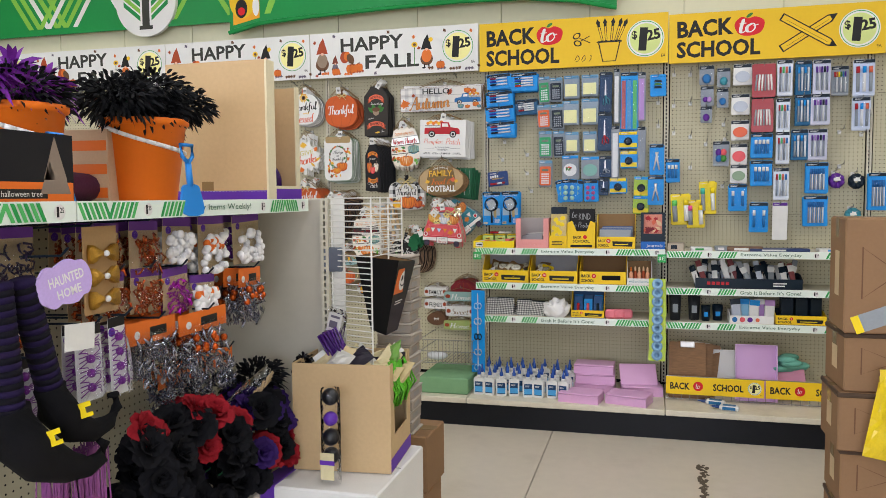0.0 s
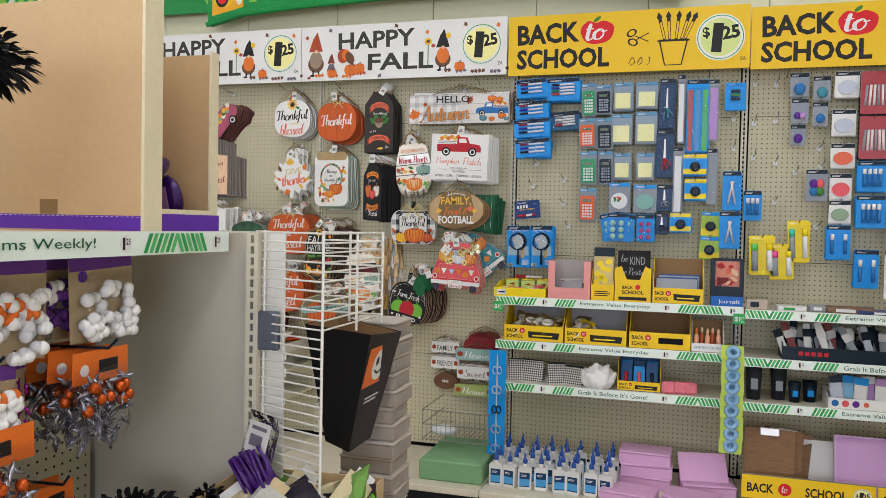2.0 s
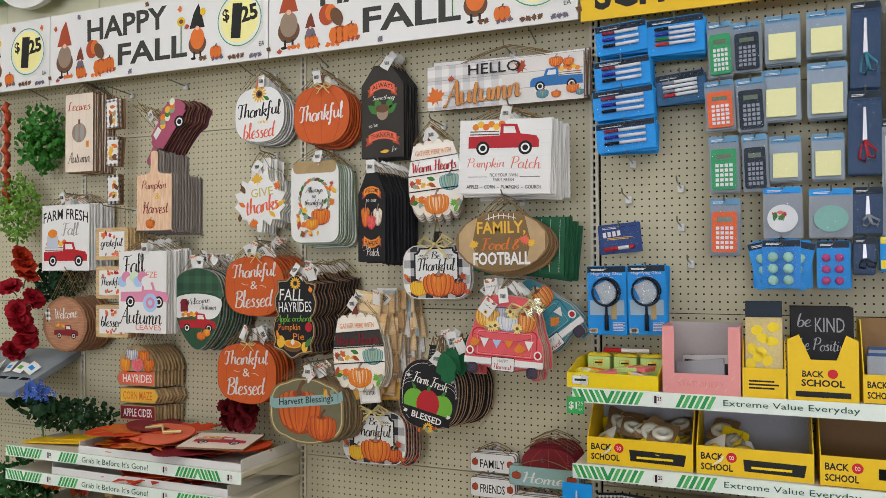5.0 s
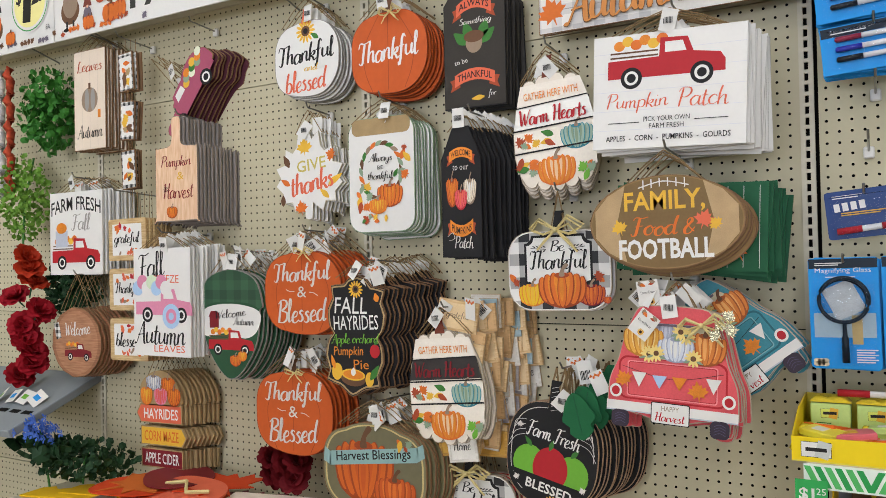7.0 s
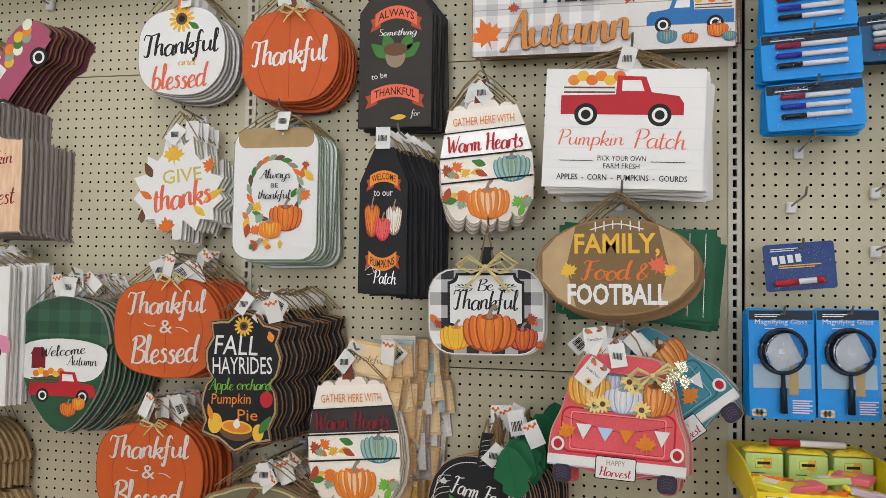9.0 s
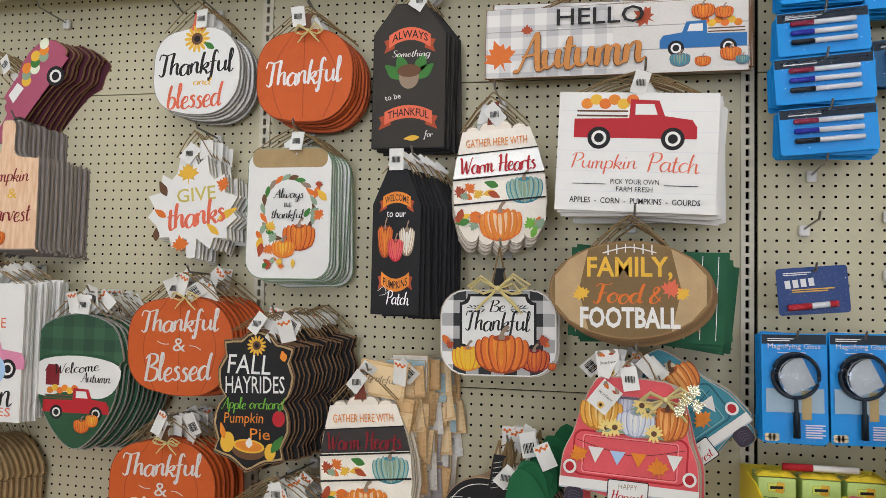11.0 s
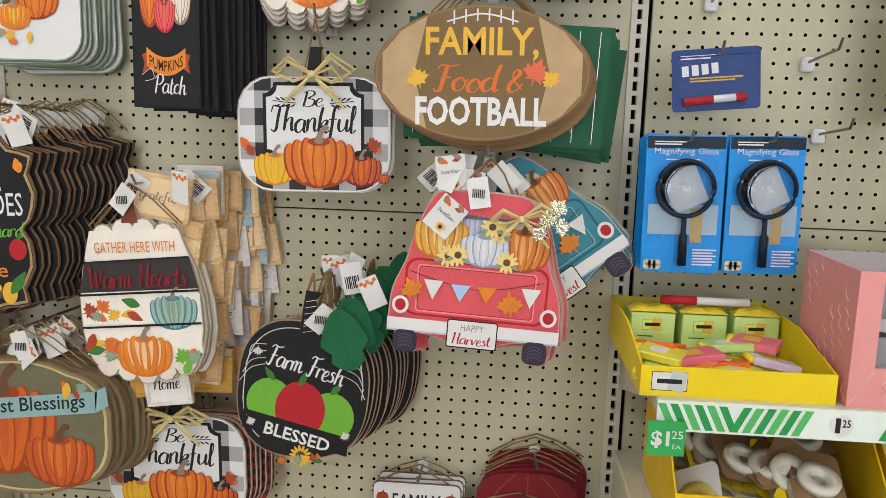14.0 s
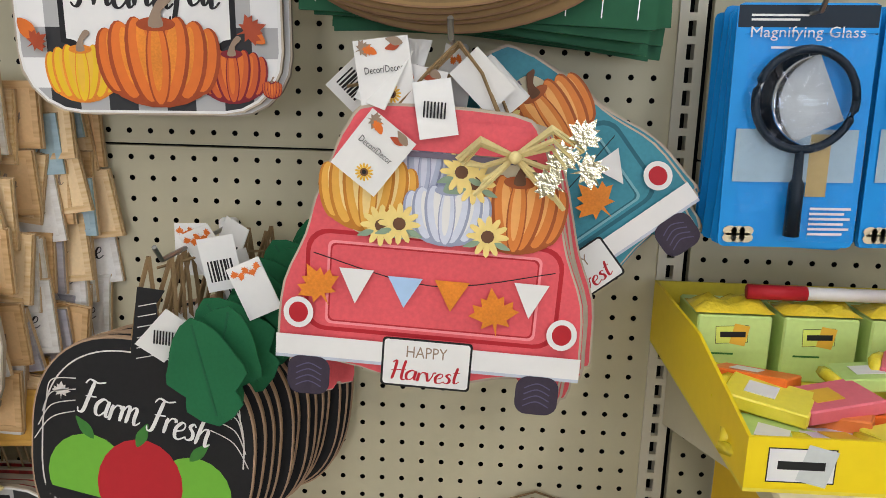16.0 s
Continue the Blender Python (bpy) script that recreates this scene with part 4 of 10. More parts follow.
def stem_part(a, x, z, w, h, mat=BROWN):
    a.on("stem").add(mat, [(x - w * .5, z), (x + w * .5, z), (x + w * .35, z + h * .6), (x + w * .6, z + h), (x - w * .2, z + h * .95)])


def d_tbw(a):
    stem_part(a, 0, .105, .035, .05, CORAL)
    a.on("sunflower_print")
    sunflower(a, .0, .085, .036)
    a.add(LEAFY, drop(.035, .066, .016, .034, 60))
    a.on("lettering").text(INK, "Thankful", 0, .012, .2, .065, shear=.25, bold=.008, rot=3).text(GOLD, "and", .02, -.028, .05, .016, shear=.2).text(CORAL, "blessed", 0, -.065, .15, .055, shear=.2, bold=.008, rot=2)


plaque("white pumpkin-shaped hanging plaque reading Thankful and blessed", -1.377, -.095, 2.16, bumpy(.25, .235), OFFW, GREYM, d_tbw, n=7, step=.011, spread=(.004, -.003), twine=.07)


def ribs(a, w, h):
    a.on("rib_print")
    for s in (-.3, .0, .3):
        a.add(PUMPD, stroke([(s * w * .4, h * .46), (s * w * 1.05, h * .1), (s * w * 1.02, -h * .2), (s * w * .7, -h * .45)], .0022))


def d_tho(a):
    ribs(a, .26, .24)
    stem_part(a, -.0, .115, .04, .045)
    a.on("lettering").text(SILVER, "Thankful", 0, .0, .19, .07, shear=.3, bold=.008, rot=3)


plaque("orange pumpkin-shaped hanging plaque reading Thankful in silver", -1.075, -.10, 2.135, bumpy(.26, .24), PUMPK, PUMPD, d_tho, n=7, step=.011, spread=(.004, -.003), twine=.06)
raffia_bow("pale raffia bow tied at a plaque's stem", pose(-1.06, -.106, 2.245), .045)


def chamfer(w, h, c=.3):
    return [(-w / 2, -h / 2), (w / 2, -h / 2), (w / 2, h / 2 - h * c * .7), (w * .2, h / 2), (-w * .2, h / 2), (-w / 2, h / 2 - h * c * .7)]


def ribbon(a, mat, x, z, w, h, bend, s, ink):
    up = [(x - w / 2 + w * k / 8, z - h / 2 + bend * (1 - (k / 4 - 1) ** 2)) for k in range(9)]
    dn = [(p[0], p[1] + h) for p in up[::-1]]
    a.apart().add(RUST, [(x - w * .62, z - h * .9), (x - w * .36, z - h * .5), (x - w * .4, z + h * .3), (x - w * .62, z + h * .1), (x - w * .56, z - h * .35)]).apart().add(RUST, [(x + w * .62, z - h * .9), (x + w * .36, z - h * .5), (x + w * .4, z + h * .3), (x + w * .62, z + h * .1), (x + w * .56, z - h * .35)])
    a.apart().add(mat, up + dn).text(ink, s, x, z + bend * .35, w * .86, h * .6, bold=.01, bend=bend * .6)


def d_alw(a):
    a.on("ribbon_print")
    ribbon(a, CORAL, 0, .085, .105, .032, .02, "ALWAYS", CHALK)
    ribbon(a, CORAL, 0, -.105, .12, .032, .016, "THANKFUL", CHALK)
    a.on("acorn_print").add(LEAFY, drop(-.04, .01, .03, .055, 50), drop(.04, .01, .03, .055, -50), drop(-.02, .03, .03, .05, 20), drop(.03, .03, .03, .05, -20))
    a.add(TAUPE, ell(0, -.005, .025, .028)).add(BROWN, ell(0, .012, .03, .016))
    a.on("lettering").text(SILVER, "Something", .005, .052, .09, .018, shear=.15).text(SILVER, "to be", -.04, -.052, .04, .014, rot=8).text(SILVER, "for", .052, -.148, .022, .018, shear=.3)
    a.on("leaf_print").add(GOLD, drop(.01, -.155, .014, .04, 95))


plaque("dark grey tag-shaped hanging plaque reading Always something to be thankful for", -.80, -.10, 2.125, chamfer(.184, .36), M("38342f", .6, .15, 30), CHALK, d_alw, n=7, step=.011, spread=(.004, -.001), twine=.035, tags=2)


def d_aut(a):
    a.on("gingham_print").add(checks("e0dcd6", "b4b1b0", .028), rect(-.298, -.082, .0, .082)).on("plank_print").add(M("d6d1ca", .5), rect(.0, -.082, .298, .082))
    a.add(GREYM, rect(-.3, .027, .3, .029), rect(-.3, -.029, .3, -.027))
    a.on("leaf_print").add(ORANGE, maple(-.265, -.03, .042, 20)).add(RUST, maple(.07, .05, .028, 60), maple(-.2, .03, .016, 0))
    truck(a, .2, -.005, .19, BLUE, True, -1)
    a.on("pumpkin_print")
    for k, (px, pz, ps) in enumerate(((.15, -.055, .045), (.2, -.06, .035), (.26, -.045, .045), (.285, -.06, .03), (.2, .055, .05), (.245, .05, .04))):
        pumpkin(a, px, pz, ps, ps * .8, (AMBER, ORANGE, PUMPD) if k % 3 else (SAGE, TEAL, GREYB))
    a.on("lettering").text(INK, "HELLO", -.03, .056, .2, .04, bold=.008).text(M("5a3a22", .5), "Autumn", -.081, -.021, .285, .076, shear=.35, bold=.018, rot=3).text(M("c98444", .5), "Autumn", -.08, -.02, .285, .074, shear=.35, bold=.008, rot=3)


plaque("whitewashed plank hanging sign reading Hello Autumn with a blue truck", -.312, -.10, 2.193, rect(-.3, -.084, .3, .084), OFFW, MDF, d_aut, n=4, step=.013, spread=(.006, .006), twine=.045, tags=0, anchors=(-.2, .2))


def d_give(a):
    a.on("leaf_print").add(GOLD, maple(-.015, .085, .032, 5)).add(BROWN, drop(-.085, .045, .022, .045, 30), drop(-.1, -.075, .02, .035, 0)).add(ORANGE, maple(.085, .055, .022, 70), maple(-.03, -.1, .026, 10), drop(-.09, -.02, .018, .04, 60)).add(GOLD, drop(.1, -.02, .02, .06, -60), drop(.06, -.06, .018, .045, 50))
    a.on("lettering").text(M("c8b862", .5), "GIVE", .01, .03, .11, .036, bold=.01, rot=6).text(CORAL, "thanks", .01, -.02, .15, .055, shear=.25, bold=.012, rot=10)


def leaf_outline(w, h):
    b = [(.0, -1.0), (.1, -.98), (.12, -.62), (.42, -.82), (.5, -.6), (.8, -.62), (.78, -.4), (1.0, -.22), (.85, -.05), (1.0, .18), (.72, .25), (.7, .6), (.48, .5), (.36, .62), (.3, .95), (.1, .78), (0, 1.0)]
    return [(x * w / 2, z * h / 2) for x, z in b] + [(-x * w / 2, z * h / 2) for x, z in b[-2:0:-1]]


plaque("white maple-leaf hanging plaque reading Give thanks", -1.37, -.10, 1.805, leaf_outline(.255, .275), OFFW, M("c9c2ae", .6), d_give, n=7, step=.011, spread=(.005, -.002), twine=.06)


def d_jar(a):
    a.on("lid_print").add(TAN, rrect(-.1, .115, .1, .163, .02))
    a.on("wreath_print")
    for k in range(22):
        t = 2 * math.pi * k / 22
        a.add((BROWN, SAGE, ORANGE, TAUPE, LEAFY)[k % 5], drop(.068 * math.cos(t), .01 + .08 * math.sin(t), .013, .032, math.degrees(t) + 20))
    leaves(a, -.06, -.06, .06, .07, 9, 3)
    leaves(a, .07, .03, .04, .1, 6, 5)
    a.on("pumpkin_print")
    pumpkin(a, .03, -.06, .085, .075)
    pumpkin(a, -.01, -.09, .06, .05, (GOLD, AMBER, ORANGE))
    leaves(a, 0, -.125, .12, .02, 8, 8, .012)
    a.on("lettering").text(INK, "Always", .0, .045, .075, .026, shear=.25).text(INK, "BE", .0, .02, .02, .011).text(INK, "thankful", .0, -.006, .08, .024, shear=.2)


plaque("white jar-shaped hanging plaque reading Always be thankful in a leaf wreath", -1.10, -.11, 1.785, rrect(-.112, -.165, .112, .165, .045), OFFW, SAGE, d_jar, n=9, step=.0105, spread=(.0035, -.002), twine=.05)


def d_coff(a):
    a.on("ribbon_print")
    ribbon(a, AMBER, 0, .09, .066, .026, .012, "WELCOME", CHALK)
    ribbon(a, AMBER, 0, -.085, .066, .03, -.016, "PUMPKINS", CHALK)
    a.on("pumpkin_print")
    pumpkin(a, -.026, -.0, .032, .085)
    pumpkin(a, .026, -.0, .034, .075, (OFFW, M("e6d8c0", .5), TAUPE))
    pumpkin(a, .0, -.02, .034, .06, (CORAL, HOTRED, CRIM))
    a.on("lettering").text(SILVER, "to our", .0, .062, .045, .013).text(SILVER, "Patch", .008, -.13, .05, .026, shear=.25).add(SILVER, stroke([(-.04, -.115), (-.025, -.105), (-.02, -.12), (-.035, -.125)], .001))


plaque("narrow black hanging plaque reading Welcome to our Pumpkin Patch", -.795, -.20, 1.711, chamfer(.114, .336, .35), CHALK, CHALK, d_coff, n=11, step=.014, spread=(.007, -.001), twine=.03, tags=1, jit=1.2)


def planked(w, h):
    """A pumpkin built of planks: narrow and scalloped above, broad in the middle, scalloped below."""
    o = [(-w * .5, -h * .18), (-w * .45, -h * .34)]
    for k in range(5):
        cx = -w * .32 + k * w * .16
        o += [(cx + w * .09 * math.cos(radians(t)), -h * (.38 + (.03 if k in (1, 3) else .05 if k == 2 else 0)) + h * .075 * math.sin(radians(t))) for t in (200, 240, 270, 300, 340)]
    o += [(w * .45, -h * .34), (w * .5, -h * .18), (w * .495, 0), (w * .45, h * .2), (w * .38, h * .33)]
    for k in range(4):
        cx = w * .25 - k * w * .167
        o += [(cx + w * .095 * math.cos(radians(t)), h * (.39 if k in (0, 3) else .42) + h * .075 * math.sin(radians(t))) for t in (20, 60, 90, 120, 160)]
    o += [(-w * .38, h * .33), (-w * .45, h * .2), (-w * .495, 0)]
    return o


def d_warm(dark):
    def go(a):
        stem_part(a, -.005, .14, .03, .055, M("7a3d2c", .6))
        a.on("plank_print").add(M("efe6d8", .5), [(-.094, .078), (.096, .078), (.08, .128), (-.08, .128)])
        a.add(M("3c3836", .55) if dark else M("eceae2", .25, .05, 20, .03, 0.25), [(-.108, .018), (.108, .022), (.096, .078), (-.095, .072)])
        a.add(M("f0e8da", .5), rect(-.109, -.04, .109, .014), rect(-.106, -.095, .106, -.045))
        a.on("pumpkin_print")
        leaves(a, -.05, -.012, .1, .035, 8, 4)
        pumpkin(a, .06, -.02, .085, .07, (SAGE, M("9db8a8", .5), TEAL))
        pumpkin(a, -.0, -.098, .1, .085, (FACE, AMBER, ORANGE))
        leaves(a, -.075, -.09, .05, .06, 7, 6)
        leaves(a, .085, -.1, .03, .05, 5, 9, cols=(SAGE, BRIGHT, ORANGE))
        a.on("plank_gap").add(CHALK, [(-.109, .012), (.109, .017), (.109, .021), (-.109, .016)], [(-.109, -.047), (.109, -.042), (.109, -.038), (-.109, -.043)], [(-.097, .071), (.097, .077), (.096, .080), (-.096, .074)])
        a.on("lettering").text(AMBER, "GATHER HERE WITH", 0, .098, .145, .019).text(MAROON if dark else CRIM, "Warm Hearts", 0, .046, .165, .034, shear=.25, bold=.012, rot=1)
    return go


plaque("plank pumpkin hanging plaque reading Gather here with Warm Hearts", -.571, -.12, 1.855, planked(.223, .3), M("eadfcf", .55, .08), PALEM, d_warm(False), n=5, step=.013, rot=-4, spread=(-.004, -.006), twine=.07, jit=3)


def d_pp(a):
    a.on("plank_print").add(M("d5d5da", .5), *[rect(-.165, -.13 + .0435 * k, .165, -.1288 + .0435 * k) for k in range(1, 6)])
    truck(a, -.005, .06, .255, CRIM)
    a.on("lettering").text(CORAL, "Pumpkin", -.065, -.026, .128, .036, shear=.4, bold=-.008).text(CORAL, "Patch", .078, -.022, .098, .034, shear=.4, bold=-.008).text(INK, "PICK YOUR OWN", 0, -.064, .1, .011).text(INK, "FARM FRESH", 0, -.08, .075, .011).text(INK, "APPLES  -  CORN  -  PUMPKINS  -  GOURDS", 0, -.105, .27, .0125, bold=.01)
    a.add(INK, rect(-.13, -.071, -.06, -.0695), rect(.06, -.071, .13, -.0695))


plaque("white plank hanging sign reading Pumpkin Patch with a red truck", -.262, -.235, 1.903, rect(-.166, -.128, .166, .128), OFFW, OFFW, d_pp, n=12, step=.0125, rot=2.2, spread=(.003, -.001), twine=.05, jit=3.2, tags=1)


def football(w, h):
    o = []
    for k in range(44):
        t = 2 * math.pi * k / 44
        c, s = math.cos(t), math.sin(t)
        o.append((w / 2 * math.copysign(abs(c) ** 1.05, c), h / 2 * math.copysign(abs(s) ** 1.0, s)))
    return o


def d_fb(a):
    w, h = .337, .208
    a.on("ball_print").add(M("7b6340", .6, .15), football(w * .97, h * .96))
    for s in (-1, 1):
        a.add(M("b79b74", .7, .2, 90, .2), [(s * .155, -.03), (s * .155, .03), (s * .125, .064), (s * .085, .086), (s * .105, .0), (s * .085, -.086), (s * .125, -.064)][::s])
    a.on("lacing").add(OFFW, stroke([(-.055, .078), (0, .09), (.055, .078)], .0025), *[rect(-.045 + k * .018, .074 + .006 * (1 - abs(k - 2.5) / 2.5), -.0425 + k * .018, .095 + .003 * (1 - abs(k - 2.5) / 2.5)) for k in range(6)])
    a.on("lettering").text(GOLD, "FAMILY,", 0, .045, .175, .05, bold=.02).text(ORANGE, "Food &", -.005, -.008, .13, .034, shear=.2, bold=.005).text(OFFW, "FOOTBALL", 0, -.058, .205, .045, bold=.03)
    a.on("leaf_print").add(GOLD, maple(-.1, -.008, .02, 20)).add(CORAL, maple(.085, .002, .024, -20)).add(GOLD, maple(.108, -.008, .017, 40))


plaque("brown football-shaped hanging plaque reading Family, Food and Football", -.273, -.24, 1.61, football(.337, .208), M("8d7148", .6), MDF, d_fb, n=6, step=.012, spread=(.003, -.004), twine=.055, tags=0, jit=4, anchors=(-.08, .08), rot=-.8)
plaque("green turf hanging plaque with fine white yard lines", -.235, -.165, 1.60, rect(-.165, -.098, .165, .098), GREENB, GREENB, lambda a: a.on("yard_lines").add(SILVER, *[rect(-.15 + k * .033, -.09, -.149 + k * .033, .09) for k in range(10)]).add(ORANGE, maple(.1, -.05, .03, 30)), n=9, step=.012, spread=(.004, -.002), twine=0, tags=0, jit=7, hook=False, rot=2)


def notched(hw, z0, z1, r):
    """A panel with hollow corners."""
    out = []
    for cx, cz, s in ((hw, z0, 180), (hw, z1, -90), (-hw, z1, 0), (-hw, z0, 90)):
        out += [(cx + r * math.cos(radians(s - 90 * k / 4)), cz + r * math.sin(radians(s - 90 * k / 4))) for k in range(5)]
    return out


def d_bt(a):
    a.on("plaid_print").add(checks("e6e4e0", "1d1d1f", .03), [(p[0] * .97, p[1] * .97) for p in rrect(-.136, -.1, .136, .1, .06)])
    a.on("inset_print").add(CHALK, notched(.09, -.05, .09, .02)).add(OFFW, notched(.084, -.046, .084, .02))
    a.on("lettering").text(INK, "Be", .0, .062, .036, .022, shear=.15).text(INK, "Thankful", 0, .02, .142, .05, shear=.18, bold=.004)
    for q in (-1, 1):
        a.apart().on("sprig_print").add(INK, stroke([(q * .072, .058), (q * .03, .054)], .0014), *[drop(q * (.036 + k * .009), .0555 + d * .006, .003, .011, -q * (60 if d > 0 else 120)) for k in range(4) for d in (-1, 1)])
    a.on("pumpkin_print")
    pumpkin(a, -.07, -.06, .075, .065, (GOLD, YEL, AMBER))
    pumpkin(a, .085, -.062, .07, .06, (ORANGE, PUMPK, MAROON))
    pumpkin(a, .01, -.048, .125, .1, (AMBER, ORANGE, PUMPD))
    pumpkin(a, .125, -.075, .02, .02, (ORANGE, PUMPK, MAROON))
    leaves(a, -.115, -.02, .02, .02, 2, 3, .018)
    leaves(a, .115, -.015, .02, .02, 2, 4, .014)


def be_thankful(x, y, z, n, red=False):
    plaque("black and white plaid hanging plaque reading Be Thankful with pumpkins", x, y, z, rrect(-.137, -.101, .137, .101, .062), OFFW, PALEM, d_bt, n=n, step=.012, rot=-1, spread=(.006, -.002), twine=.1, tags=0, anchors=(-.02, .02), back=checks("b9302f", "3a1a1a", .012) if red else None)
    raffia_bow("pale raffia bow on a plaid plaque", pose(x, y - .008, z + .102), .075)
    solid("stem_block", G().slab([(-.014, 0), (.014, 0), (.01, .04), (.016, .05), (-.006, .05)], 0, .008), CHALK, "black wooden stem above a plaid plaque", "stem", m=pose(x, y, z + .10))


be_thankful(-.567, -.12, 1.505, 2)
be_thankful(-.831, -.12, .87, 7, True)


def d_red(col, dk):
    def go(a):
        a.on("body_print").add(dk, rrect(-.118, -.075, .118, .022, .02)).add(col, rrect(-.114, -.071, .114, .018, .018))
        a.on("tailgate_print").add(M("ee8e92", .5) if col is HOTRED else M("79aab2", .5), rrect(-.098, -.068, .098, .012, .006)).add(dk, rrect(-.0955, -.0655, .0955, .0095, .005)).add(col, rrect(-.094, -.064, .094, .008, .005))
        a.on("load_print").add(M("c9c0a0", .5), rrect(-.085, .02, .085, .1, .02))
        pumpkin(a, -.015, .082, .06, .055, (M("c9cad6", .5), M("aab0c2", .5), M("8d90a6", .5)))
        pumpkin(a, -.064, .058, .088, .078, (M("f3d48c", .5), M("e7ad4c", .5), M("c47f2e", .5)), SAGE)
        pumpkin(a, .07, .05, .088, .08, (M("ecaa62", .5), M("d9813c", .5), M("a2562a", .5)), BROWN)
        pumpkin(a, .008, .044, .078, .062, (OFFW, M("cfd3de", .5), M("9aa0b4", .5)), SAGE)
        for q, (fx, fz) in enumerate(((-.05, .03), (-.034, .033), (.046, .028), (.03, .075), (.018, .084))):
            a.apart().on("sunflower_print")
            a.add(M("f0d684", .5), *[ell(fx + .012 * math.cos(k * math.pi / 6), fz + .012 * math.sin(k * math.pi / 6), .0075, .003, k * 30, 8) for k in range(12)]).add(BROWN, ell(fx, fz, .006, .006, n=10))
            a.add(SAGE, drop(fx - .014, fz - .008, .006, .016, 110), drop(fx + .014, fz - .008, .006, .016, -110))
        a.on("window_print").add(col, [(-.085, .1), (.085, .1), (.07, .128), (-.07, .128)]).add(GREYB, rect(-.065, .094, .065, .099))
        a.on("bumper_print").add(OFFW, rect(-.142, -.1, .142, -.08)).add(WGREY, rect(-.142, -.103, .142, -.1))
        a.on("lamp_print").add(OFFW, ell(-.122, -.058, .014, .015), ell(.122, -.058, .014, .015)).add(CRIM, ell(-.122, -.058, .009, .01)).apart().add(CRIM, ell(.122, -.058, .009, .01))
        a.on("bunting_print").add(INK, stroke([(-.11, -.0), (0, -.022), (.11, .0)], .001))
        for k, m in enumerate((OFFW, SKY, AMBER, OFFW)):
            x = (-.07, -.025, .018, .09)[k]
            a.add(m, [(x - .016, -.012 - .004 * (k in (1, 2))), (x, -.045), (x + .016, -.012 - .004 * (k in (1, 2)))])
        a.on("leaf_print").add(AMBER, maple(-.105, -.03, .022, 30), maple(.058, -.042, .024, 10))
        a.on("plate_print").add(INK, rrect(-.042, -.122, .042, -.074, .004)).add(OFFW, rrect(-.04, -.12, .04, -.076, .003)).text(TAUPE, "HAPPY", 0, -.087, .038, .011).text(CRIM, "Harvest", 0, -.106, .06, .016, shear=.25, bold=.004)
        a.on("tyre_print").add(TYRE, rrect(-.13, -.138, -.09, -.1, .012)).apart().add(TYRE, rrect(.085, -.138, .125, -.1, .012))
        a.add(M("55506a", .6), *[stroke([(cx - .012, -.112 - k * .006), (cx, -.107 - k * .006), (cx + .012, -.112 - k * .006)], .0012) for cx in (-.11, .105) for k in range(4)])
    return go


def truck_outline():
    return curve([(-.14, -.1), (-.13, -.1), (-.128, -.134), (-.095, -.136), (-.088, -.105), (0, -.122), (.085, -.105), (.09, -.136), (.122, -.134), (.128, -.1), (.142, -.098), (.142, -.078), (.138, -.03), (.12, .015), (.11, .05), (.1, .085), (.085, .12), (.06, .138), (-.06, .138), (-.085, .12), (-.1, .085), (-.112, .05), (-.12, .015), (-.138, -.03), (-.142, -.078)], 3)


RT = truck_outline()
plaque("red truck-shaped hanging plaque reading Happy Harvest with pumpkins", -.268, -.225, 1.286, RT, HOTRED, PALEM, d_red(HOTRED, CRIM), n=5, step=.012, rot=3, spread=(.004, -.003), twine=.055, tags=3, jit=2.5, anchors=(-.05, .05))
plaque("teal truck-shaped hanging plaque turned askew behind a red one", -.185, -.13, 1.33, RT, TEAL, PALEM, d_red(TEAL, M("2b6470", .5)), n=4, step=.012, rot=-38, spread=(.004, .0), twine=0, tags=0, jit=3, hook=False)
raffia_bow("pale raffia bow with foil leaves on a red truck plaque", pose(-.2, -.235, 1.385), .06)


fo = thing("foil_sprig", pose(-.178, -.245, 1.375), "silver foil leaves tied in a raffia bow", "leaf", "foil sprigs")
for k, (lx, lz, la) in enumerate(((0, 0, 10), (.022, .03, -35), (-.018, -.028, 60), (.03, -.012, -80))):
    part("foil_leaf", G().slab(maple(lx * .7 + .02, lz * .7 + .01, .017, la), -.003 * k, -.003 * k + .0006), M("cfc9a8", .16, .3, 50, .4, metal=.95), fo)


# printed decor tags on the red truck
for tx, tz, ty, an in ((-.322, 1.385, -.245, 38), (-.315, 1.452, -.225, -8), (-.29, 1.43, -.215, 12)):
    dt = thing("decor_tag", pose(tx, ty, tz, 4, an, 0), "white decor tag printed with a sunflower", "tag", "decor tags")
    part("card", G().box(-.024, .024, 0, .001, -.03, .03), CARD, dt)
    b = Art(start=.0004)
    b.on("sunflower_print")
    sunflower(b, .004, -.018, .008)
    leaves(b.on("leaf_print"), .0, .024, .036, .008, 5, 4, .007, (ORANGE, TAUPE, RUST))
    b.on("lettering").text(INK, "Decor/Decor", 0, .004, .034, .006)
    b.attach(dt)


